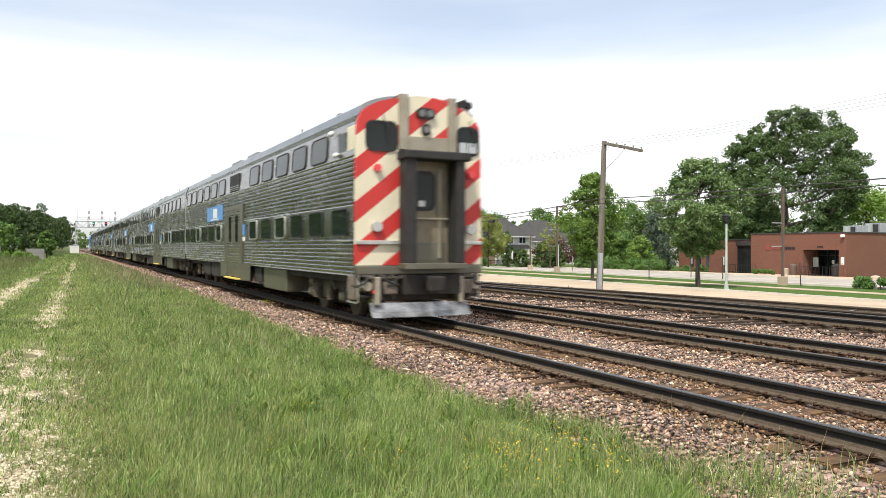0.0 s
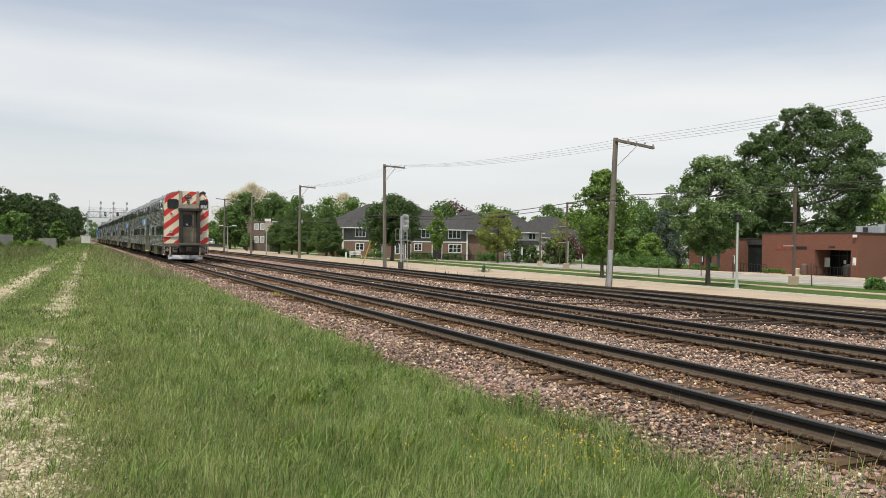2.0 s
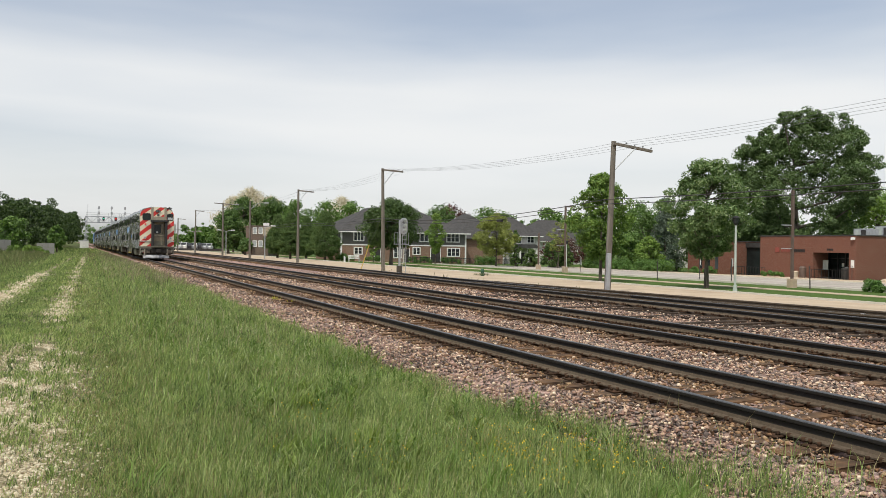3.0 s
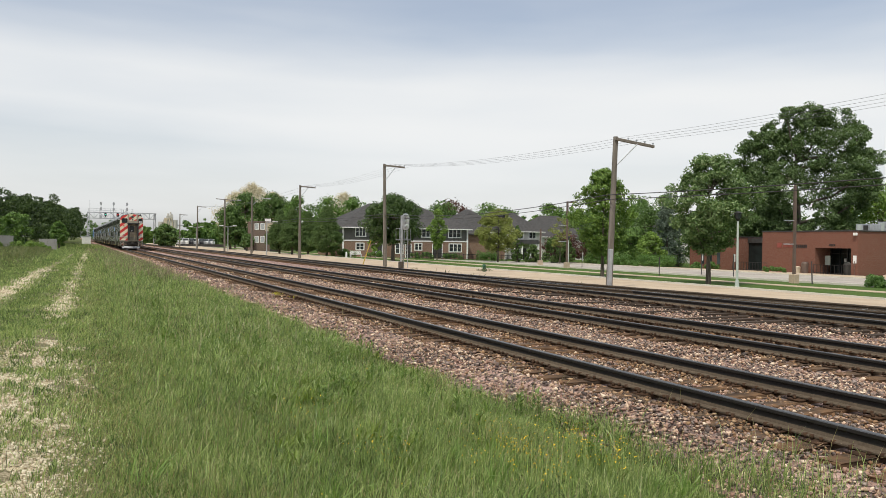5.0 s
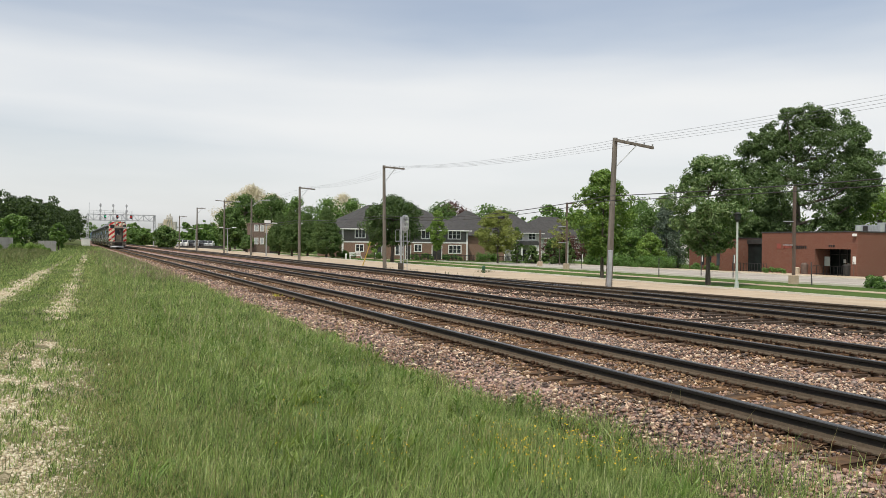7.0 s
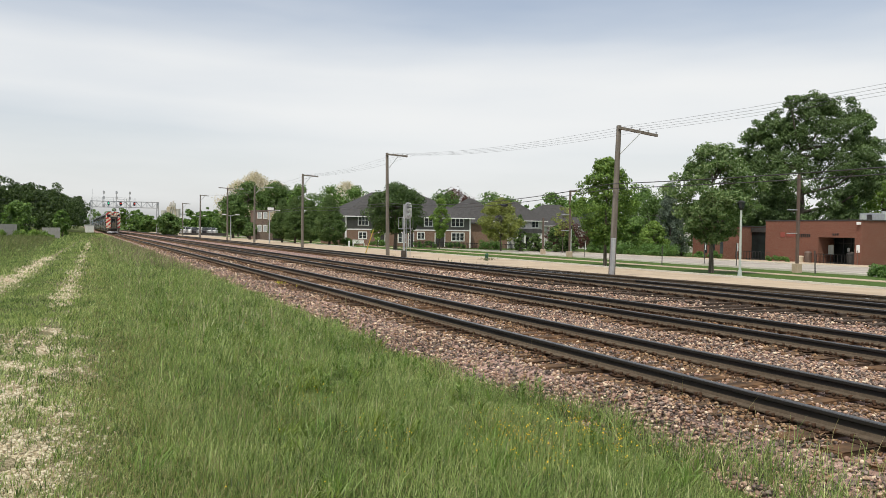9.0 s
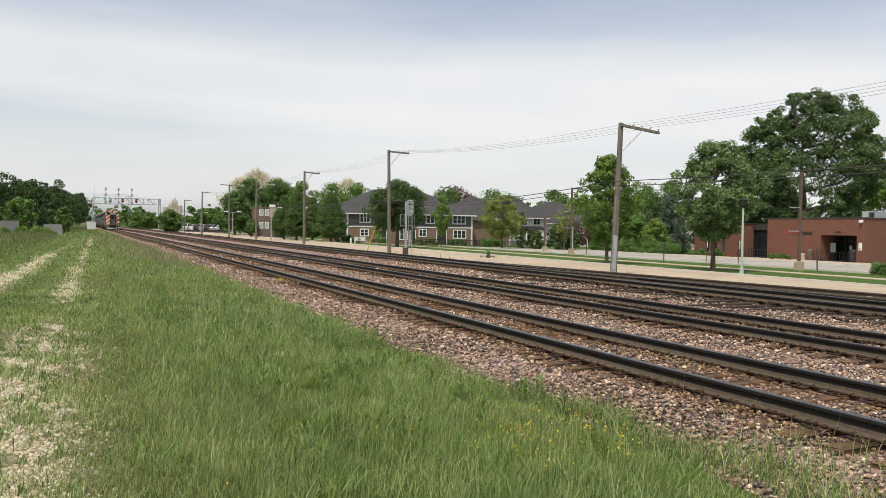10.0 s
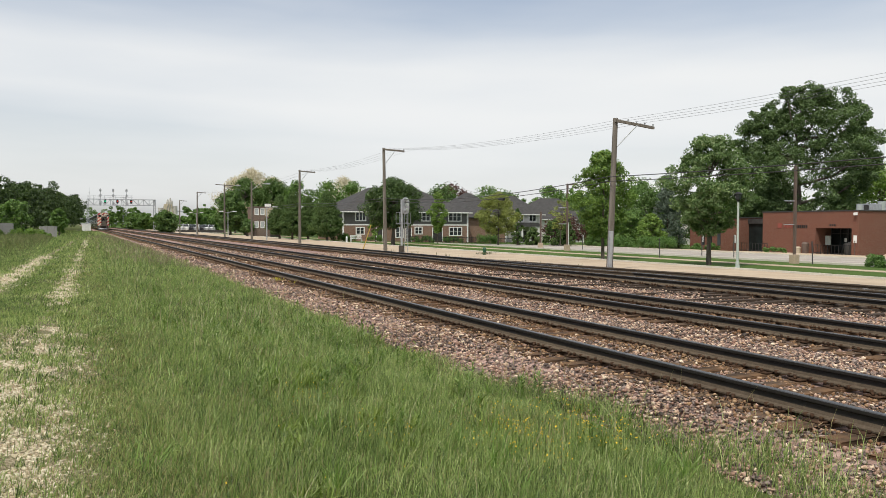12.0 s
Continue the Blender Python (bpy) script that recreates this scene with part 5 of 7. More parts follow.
def small_town_things():
    # guy wire guard of the second pole
    solid("guy_guard", tube(bmesh.new(), (22.7, 64.3, -0.6), (22.75, 62.4, 1.6), 0.042, n=8), M_YELLOW, "yellow plastic guy wire guard, leaning", "guy guard")
    wire((22.75, 62.4, 1.6), (23.0, 59.7, 4.4), 0, 0.012, "thin steel guy wire beside its pole", "guy wires")
    h = thing("standpipe", "squat green painted valve post beside weeds", "standpipe", pose(27.4, 50.6, gz(27.4)))
    part("barrel", tube(bmesh.new(), (0, 0, -0.1), (0, 0, 0.42), 0.13, 0.12, 12), M_GREENPAINT, h)
    part("cap", tube(bmesh.new(), (0, 0, 0.42), (0, 0, 0.55), 0.17, 0.08, 12), M_GREENPAINT, h)
    f = thing("hydrant", "small pale fire hydrant on the verge", "hydrant", pose(33.0, 100.0, gz(33.0)))
    part("barrel", tube(bmesh.new(), (0, 0, -0.1), (0, 0, 0.6), 0.14, 0.12, 12), M_WHITE, f)
    part("bonnet", tube(bmesh.new(), (0, 0, 0.6), (0, 0, 0.78), 0.16, 0.05, 12), M_WHITE, f)
    b = thing("bench", "white slatted garden bench before the house", "bench", pose(36.1, 105.0, gz(36.1)))
    for k in range(3):
        part("back_slat", box(bmesh.new(), -0.85, 0.85, 0.3, 0.34, 0.45 + 0.17 * k, 0.57 + 0.17 * k), M_WHITE, b)
    part("seat", box(bmesh.new(), -0.85, 0.85, -0.15, 0.3, 0.38, 0.43), M_WHITE, b)
    for x in (-0.8, 0.8):
        part("leg", box(bmesh.new(), x - 0.04, x + 0.04, -0.12, 0.34, 0, 0.4), M_WHITE, b)


small_town_things()


def signal_bridge(y):
    s = thing("signal_bridge", "galvanised steel truss signal bridge across the tracks", "signal bridge", pose(0, y, 0))
    x0, x1, zb, zt = 3.3, 22.4, 7.5, 9.3
    for x in (x0, x1):
        bm = bmesh.new()
        for dx, dy in ((-0.25, -0.5), (0.25, -0.5), (-0.25, 0.5), (0.25, 0.5)):
            tube(bm, (x + dx, dy, -0.5), (x + dx, dy, zt), 0.1, n=6)
        for k in range(9):
            z = k * 1.05
            tube(bm, (x - 0.25, -0.5, z), (x + 0.25, -0.5, z + 1.0), 0.05, n=5)
            tube(bm, (x - 0.25, 0.5, z), (x - 0.25, -0.5, z + 1.0), 0.05, n=5)
        part("tower", bm, M_GALV, s)
    for dy in (-0.6, 0.6):
        bm = bmesh.new()
        for z in (zb, zt):
            box(bm, x0 - 0.3, x1 + 0.3, dy - 0.08, dy + 0.08, z - 0.1, z + 0.1)
        n = 12
        for k in range(n):
            a, b = x0 + (x1 - x0) * k / n, x0 + (x1 - x0) * (k + 1) / n
            tube(bm, (a, dy, zb if k % 2 else zt), (b, dy, zt if k % 2 else zb), 0.06, n=5)
            tube(bm, (b, dy, zb), (b, dy, zt), 0.05, n=5)
        part("truss", bm, M_GALV, s)
    bm = bmesh.new()
    for z in (zt + 0.6, zt + 1.15):
        tube(bm, (x0, -0.8, z), (16, -0.8, z), 0.035, n=5)
    for k in range(9):
        tube(bm, (x0 + 1.55 * k, -0.8, zt), (x0 + 1.55 * k, -0.8, zt + 1.15), 0.035, n=5)
    part("railing", bm, M_GALV, s)
    for x, xs, lit in ((6.8, 8.1, M_SIGGREEN), (10.4, 11.6, M_SIGRED), (14.2, 15.5, M_SIGRED)):
        part("signal_mast", tube(bmesh.new(), (x, -0.7, zb - 0.2), (x, -0.7, 12.6), 0.08, n=6), M_GALV, s)
        for z in (12.0, 10.4, 8.0):
            part("signal_head", prism(bmesh.new(), rounded(0.6, 0.95, 0.29, 5), -1.0, -0.8), M_GALV, s, "grey oval signal back", pose(x, 0, z))
        head = part("signal_head", prism(bmesh.new(), rounded(0.62, 1.25, 0.3, 5), -1.0, -0.8), M_BLACKIRON, s, "black oval signal head", pose(xs, 0, 8.6))
        part("lit_lens", tube(bmesh.new(), (0, -1.06, 0.1), (0, -0.99, 0.1), 0.15, n=12), lit, head, "lit signal lens")
    part("aerial", tube(bmesh.new(), (x0 + 0.4, 0, zt), (x0 + 0.4, 0, 13.0), 0.04, n=5), M_GALV, s)


signal_bridge(260.0)


def lineside_far():
    c = thing("equipment_cabinet", "white metal lineside equipment cabinet", "cabinet", pose(2.6, 243, -0.4))
    part("body", box(bmesh.new(), -1.15, 1.15, -0.9, 0.9, 0, 2.25, 0.03), M_WHITE, c)
    part("roof", box(bmesh.new(), -1.25, 1.25, -1.0, 1.0, 2.25, 2.4, 0.03), M_GALV, c)
    part("door", box(bmesh.new(), -0.9, -0.05, -0.93, -0.9, 0.2, 2.1, 0.01), M_WHITE, c)
    part("door", box(bmesh.new(), 0.05, 0.9, -0.93, -0.9, 0.2, 2.1, 0.01), M_WHITE, c)
    # two lengths of board fence at the edge of the wood
    for x0, x1, y0, y1, z, tall in ((-16.0, -7.6, 112, 119, 0.25, 1.5), (-4.7, -2.4, 122, 123, 0.25, 1.1)):
        fence = thing("board_fence", "silvered grey wooden board fence at the wood's edge", "fence", pose(x0, y0, 0, 0, 0, math.degrees(math.atan2(y1 - y0, x1 - x0))), "board fences")
        length = math.hypot(x1 - x0, y1 - y0)
        r = random.Random(8)
        n = int(length / 0.16)
        me = to_mesh("board", box(bmesh.new(), 0.005, 0.15, -0.012, 0.012, -0.4, tall), M_FENCEWOOD)
        for k in range(n):
            part("board", me, None, fence, m=pose(0.16 * k, r.uniform(-0.006, 0.006), z + r.uniform(-0.03, 0.02), 0, r.uniform(-0.6, 0.6), 0))
        part("rail", box(bmesh.new(), 0, length, 0.015, 0.06, z + 0.3, z + 0.4), M_FENCEWOOD, fence)
        part("rail", box(bmesh.new(), 0, length, 0.015, 0.06, z + tall - 0.3, z + tall - 0.2), M_FENCEWOOD, fence)


lineside_far()

# ---- buildings ----


def win(parent, x, z, w, h, y, cols=2, rows=1, rim=0.14, out=-1, glass=None):
    """A window of a wall that faces along -y (out = -1): frame, bars and panes."""
    bm = bmesh.new()
    a, b = y + out * 0.06, y + 0.05
    box(bm, x - w / 2 - rim, x + w / 2 + rim, a, b, z - h / 2 - rim, z - h / 2)
    box(bm, x - w / 2 - rim, x + w / 2 + rim, a, b, z + h / 2, z + h / 2 + rim)
    box(bm, x - w / 2 - rim, x - w / 2, a, b, z - h / 2, z + h / 2)
    box(bm, x + w / 2, x + w / 2 + rim, a, b, z - h / 2, z + h / 2)
    for k in range(1, cols):
        xx = x - w / 2 + w * k / cols
        box(bm, xx - 0.055, xx + 0.055, a, b, z - h / 2, z + h / 2)
    for k in range(1, rows):
        zz = z - h / 2 + h * k / rows
        box(bm, x - w / 2, x + w / 2, a + 0.01, b, zz - 0.015, zz + 0.015)
    wd = part("window", bm, M_TRIM, parent, "white framed window")
    for k in range(cols):
        part("pane", box(bmesh.new(), x - w / 2 + w * k / cols + 0.04, x - w / 2 + w * (k + 1) / cols - 0.04, y - 0.012, y + 0.02, z - h / 2 + 0.005, z + h / 2 - 0.005), glass or M_PANE, wd)
    return wd


def hip_roof(bm, x0, x1, y0, y1, z0, z1, over=0.5, ridge=0.35):
    """A hip roof with eaves; the ridge runs along the longer side."""
    x0, x1, y0, y1 = x0 - over, x1 + over, y0 - over, y1 + over
    if x1 - x0 > y1 - y0:
        run = (y1 - y0) / 2
        r0, r1 = (x0 + run, (y0 + y1) / 2), (x1 - run, (y0 + y1) / 2)
    else:
        run = (x1 - x0) / 2
        r0, r1 = ((x0 + x1) / 2, y0 + run), ((x0 + x1) / 2, y1 - run)
    e = [bm.verts.new(p) for p in ((x0, y0, z0), (x1, y0, z0), (x1, y1, z0), (x0, y1, z0))]
    d = [bm.verts.new((v.co.x, v.co.y, z0 - 0.2)) for v in e]
    a, b = bm.verts.new((*r0, z1)), bm.verts.new((*r1, z1))
    if x1 - x0 > y1 - y0:
        faces = ((e[0], e[1], b, a), (e[1], e[2], b), (e[2], e[3], a, b), (e[3], e[0], a))
    else:
        faces = ((e[0], e[1], a), (e[1], e[2], b, a), (e[2], e[3], b), (e[3], e[0], a, b))
    for f in faces:
        bm.faces.new(f)
    for i in range(4):
        bm.faces.new((e[i], d[i], d[(i + 1) % 4], e[(i + 1) % 4]))
    bm.faces.new(d)
    return bm


def townhouse(x0, x1, y, depth, g, eave, ridge, uppers, lowers, doors, label, brick=True, siding=None):
    """A two-storey house whose front faces the railway side along -y."""
    hs = thing("house", label, "house", pose(0, y, 0), "houses beyond the lawn")
    mid = g + (eave - g) * 0.56
    part("wall", box(bmesh.new(), x0, x1, 0, depth, g - 0.3, mid), M_BRICK_HOUSE if brick else (siding or M_SIDING_PALE), hs, "brown brick lower wall" if brick else "")
    part("wall", box(bmesh.new(), x0, x1, 0.03, depth, mid, eave), siding or (M_SIDING if brick else M_SIDING_PALE), hs, "grey lap siding upper wall")
    part("trim_band", box(bmesh.new(), x0 - 0.03, x1 + 0.03, -0.05, depth, mid - 0.09, mid + 0.09), M_TRIM, hs, "white trim band")
    for x in (x0, x1 - 0.22):
        part("corner_board", box(bmesh.new(), x - 0.02, x + 0.24, -0.04, 0.1, g - 0.2, eave), M_TRIM, hs, "white corner board")
    part("roof", hip_roof(bmesh.new(), x0, x1, 0, depth, eave, ridge), M_SHINGLE, hs, "dark shingled hip roof")
    part("gutter", box(bmesh.new(), x0 - 0.5, x1 + 0.5, -0.62, -0.5, eave - 0.2, eave - 0.04, 0.02), M_TRIM, hs)
    for x, z, w, h, c in uppers:
        win(hs, x, z, w, h, 0.03, c, 2)
    for x, z, w, h, c in lowers:
        win(hs, x, z, w, h, 0.0, c, 2)
    for x, w in doors:
        dr = part("door", box(bmesh.new(), x - w / 2, x + w / 2, -0.05, 0.05, g, g + 2.1), M_DARKTRIM, hs, "dark glazed door")
        part("frame", box(bmesh.new(), x - w / 2 - 0.12, x - w / 2, -0.07, 0.03, g, g + 2.2), M_TRIM, dr)
        part("frame", box(bmesh.new(), x + w / 2, x + w / 2 + 0.12, -0.07, 0.03, g, g + 2.2), M_TRIM, dr)
    return hs


townhouse(36.3, 57.6, 112, 13, -1.0, 3.7, 7.65, [(39.2, 2.98, 1.5, 1.3, 3), (45.7, 2.98, 1.3, 1.3, 2), (50.1, 2.98, 1.3, 1.3, 2), (55.2, 2.98, 2.1, 1.3, 3)],
          [(39.1, 0.72, 1.15, 0.9, 2), (45.6, 0.45, 1.2, 1.4, 2), (48.8, 0.75, 1.1, 0.95, 2), (55.3, 0.6, 2.1, 1.15, 3)], [(42.2, 0.9), (52.1, 1.6), (47.1, 0.8)], "long two-storey house with brick base and grey siding")
link = bpy.data.objects["house"]
part("wall", box(bmesh.new(), 57.6, 63.0, 3.0, 12.0, -1.5, 3.0), M_BRICK_HOUSE, link)
part("roof", hip_roof(bmesh.new(), 58.1, 63.0, 3.0, 12.0, 3.0, 5.4), M_SHINGLE, link, "dark hip roof of the link wing")
townhouse(60.5, 70.5, 122, 12, -1.4, 3.4, 7.6, [], [(63, 0.6, 1.2, 1.3, 2)], [], "dark roofed two-storey house half hidden by trees")
townhouse(72.2, 80.0, 125, 10, -1.6, 3.7, 7.3, [(75.3, 3.0, 1.2, 1.3, 2), (78.0, 3.0, 1.4, 1.1, 2)], [], [(74.6, 0.9), (76.2, 0.9)], "pale house with dark hip roof and white porch", False)
porch = bpy.data.objects["house.002"]
part("porch_roof", prism(bmesh.new(), [(72.4, 1.35), (78.5, 1.35), (77.6, 2.1), (73.2, 2.1)], -2.6, 0.0), M_SHINGLE, porch, "dark porch roof")
for x in (72.7, 74.3, 76.0, 77.8):
    part("porch_post", box(bmesh.new(), x - 0.12, x + 0.12, -2.5, -2.26, -1.7, 1.35), M_TRIM, porch, "white porch post")
townhouse(84.0, 99.5, 135, 11, -1.9, 2.9, 7.4, [(90, 1.6, 1.5, 1.1, 2)], [], [], "low pale house with a dark roof behind hedges", False)
townhouse(99.5, 106.0, 112, 8, -2.0, 3.6, 6.2, [], [], [], "white sided house mostly hidden by trees", False)


def brick_building():
    """One-storey brick building; its front faces the railway along -x."""
    b = thing("brick_building", "low red-brown brick office with a recessed dark entrance", "building", pose(77, 0, 0))
    g, t = -1.75, 3.25
    # front wall in pieces round the entrance, with real thickness
    for y0, y1, z0 in ((56.8, 57.6, g), (62.2, 69.8, g), (57.6, 62.2, 1.38)):
        part("wall", box(bmesh.new(), 0, 0.4, y0, y1, z0 - 0.2 if z0 == g else z0, t), M_BRICK_SHOP, b, "red-brown brick wall")
    part("wall", box(bmesh.new(), 0.4, 26, 69.4, 69.8, g - 0.2, t), M_BRICK_SHOP, b)
    part("wall", box(bmesh.new(), 0.4, 26, 56.8, 57.2, g - 0.2, t), M_BRICK_SHOP, b)
    part("wall", box(bmesh.new(), 25.6, 26, 57.2, 69.4, g - 0.2, t), M_BRICK_SHOP, b)
    part("roof", box(bmesh.new(), 0.4, 25.6, 57.2, 69.4, t - 0.5, t - 0.3), M_DARKTRIM, b)
    part("parapet_cap", box(bmesh.new(), -0.06, 0.46, 56.7, 69.9, t, t + 0.14, 0.02), M_DARKTRIM, b, "dark metal parapet cap")
    part("parapet_cap", box(bmesh.new(), 0.46, 26.1, 56.7, 57.26, t, t + 0.14, 0.02), M_DARKTRIM, b, "dark metal parapet cap")
    # entrance recess
    for y0, y1 in ((57.3, 57.6), (62.2, 62.4)):
        part("wall", box(bmesh.new(), 0.4, 3.0, y0, y1, g, t - 0.5), M_BRICK_SHOP, b)
    part("soffit", box(bmesh.new(), 0.4, 3.0, 57.6, 62.2, 1.4, 1.5), M_DARKTRIM, b)
    part("entrance_glass", box(bmesh.new(), 2.6, 2.64, 57.6, 62.2, g + 0.05, 1.4), M_GLASS, b, "dark glazed entrance screen")
    for y in (57.68, 58.9, 59.9, 60.9, 62.12):
        part("mullion", box(bmesh.new(), 2.5, 2.66, y - 0.05, y + 0.05, g, 1.4), M_BLACKIRON, b)
    part("transom", box(bmesh.new(), 2.52, 2.66, 57.6, 62.2, 0.7, 0.78), M_BLACKIRON, b)
    for y, z in ((59.3, -0.1), (60.2, 0.0), (59.75, -0.45)):
        part("notice", box(bmesh.new(), 2.48, 2.5, y - 0.16, y + 0.16, z - 0.22, z + 0.22), M_TRIM, b, "white door notice")
    part("notice_board", box(bmesh.new(), 1.4, 1.46, 61.3, 62.0, -0.6, 0.5), M_LAMPPOST, b, "grey notice board")
    part("notice", box(bmesh.new(), -0.03, 0.0, 56.95, 57.35, -0.25, 0.6), M_TRIM, b, "white sign plate")
    # lettering and street number on the wall as plain bars
    letters = part("letter_bar", box(bmesh.new(), -0.06, 0, 66.9, 67.5, 1.35, 1.95, 0.01), plain("dull_red_letters", (0.2, 0.045, 0.035), (0.28, 0.07, 0.05), 4), b, "dull red emblem block")
    for k in range(5):
        y1 = 66.6 - 0.33 * k
        part("letter_bar", box(bmesh.new(), -0.05, 0, y1 - 0.22, y1, 1.42, 1.78), letters.data.materials[0], b)
    for k in range(6):
        y1 = 64.85 - 0.27 * k
        part("letter_bar", box(bmesh.new(), -0.05, 0, y1 - 0.18, y1, 1.38, 1.74), M_BLACKIRON, b)
    for k in range(3):
        y1 = 60.35 - 0.28 * k
        part("letter_bar", box(bmesh.new(), -0.05, 0, y1 - 0.18, y1, 1.62, 1.84), M_BLACKIRON, b)
    cl = part("wall_lamp", box(bmesh.new(), -0.35, 0.0, 56.85, 57.2, 2.8, 3.1, 0.05), M_WHITE, b, "white wall floodlight")
    part("downpipe", tube(bmesh.new(), (-0.08, 57.15, g), (-0.08, 57.15, 0.0), 0.04, n=6), M_BROWNPOLE, b)
    # lower wing beyond, with tall narrow windows
    part("wall", box(bmesh.new(), 0.6, 14, 74.4, 83.0, g - 0.3, 2.6), M_BRICK_SHOP, b, "lower brick wing")
    part("parapet_cap", box(bmesh.new(), 0.5, 14.1, 74.3, 83.1, 2.6, 2.72, 0.02), M_DARKTRIM, b)
    for y in (77.6, 79.1, 80.5):
        part("window", box(bmesh.new(), 0.56, 0.62, y - 0.28, y + 0.28, -1.0, 1.3), M_PANE, b, "tall narrow dark window")
    part("window", box(bmesh.new(), 2.6, 2.8, 69.8, 74.4, g, 1.9), M_GLASS, b, "dark glazed link")
    part("link_fascia", box(bmesh.new(), 2.4, 14.0, 69.8, 74.4, 1.9, 2.5), M_DARKTRIM, b)


brick_building()


def shopfront_things():
    for x, y0, y1, z1 in ((84.6, 60.2, 62.0, 4.25), (88.2, 59.8, 61.8, 4.6)):
        u = thing("rooftop_unit", "pale grey rooftop air conditioner behind the parapet", "air conditioner", pose(x, (y0 + y1) / 2, 2.95), "rooftop units")
        w = (y1 - y0) / 2
        part("casing", box(bmesh.new(), -1.0, 1.0, -w, w, 0, z1 - 2.95, 0.04), M_GALV, u)
        part("grille", box(bmesh.new(), -1.05, -1.0, -w * 0.8, -0.1, 0.2, z1 - 3.1, 0.02), M_DARKTRIM, u)
        part("grille", box(bmesh.new(), -1.05, -1.0, 0.1, w * 0.8, 0.2, z1 - 3.1, 0.02), M_LAMPPOST, u)
    z = gz(76) + 0.1
    for y, w, h, mat, label in ((63.9, 0.35, 0.75, M_TAN, "tan litter bin by the wall"), (62.9, 0.4, 1.3, M_BROWNPOLE, "brown litter bin by the entrance"), (58.6, 0.6, 1.3, M_DARKTRIM, "dark grey bin in the entrance")):
        c = thing("litter_bin", label, "bin", pose(76.2 if y > 60 else 78.0, y, z), "bins")
        part("body", tube(bmesh.new(), (0, 0, 0), (0, 0, h * 0.85), w * 0.9, w, 12), mat, c)
        part("lid", tube(bmesh.new(), (0, 0, h * 0.85), (0, 0, h), w * 1.05, w * 0.6, 12), mat, c)
    for y0, y1, x in ((67.8, 73.6, 75.6), (57.0, 61.9, 75.9)):
        f = thing("railing", "low black iron railing before the building", "railing", pose(x, y0, z), "railings")
        n = int((y1 - y0) / 0.45)
        me = to_mesh("baluster", box(bmesh.new(), -0.02, 0.02, -0.02, 0.02, 0, 1.05), M_BLACKIRON)
        for k in range(n + 1):
            part("baluster", me, None, f, m=pose(0, k * 0.45, 0))
        for zz in (0.12, 1.0):
            part("rail", box(bmesh.new(), -0.03, 0.03, 0, n * 0.45, zz, zz + 0.05), M_BLACKIRON, f)
    k = thing("boulder", "pale rounded stone on the pavement edge", "stone", pose(74.0, 51.2, gz(74) + 0.1))
    bm = bmesh.new()
    bmesh.ops.create_icosphere(bm, subdivisions=2, radius=0.5, matrix=Matrix.Diagonal((1, 1.2, 0.7, 1)))
    part("rock", bm, M_CONCRETE, k, smooth=True)
    # black iron fence before the houses
    f = thing("iron_fence", "black iron fence before the house gardens", "fence", pose(44, 104.5, gz(50)))
    me = to_mesh("picket", box(bmesh.new(), -0.02, 0.02, -0.02, 0.02, -0.2, 1.1), M_BLACKIRON)
    for k in range(100):
        part("picket", me, None, f, m=pose(0.22 * k, 0, -0.005 * k))
    for zz in (0.1, 1.0):
        part("rail", box(bmesh.new(), 0, 22, -0.02, 0.02, zz - 0.03, zz + 0.03), M_BLACKIRON, f, m=pose(0, 0, 0, 0, 1.26, 0))


shopfront_things()


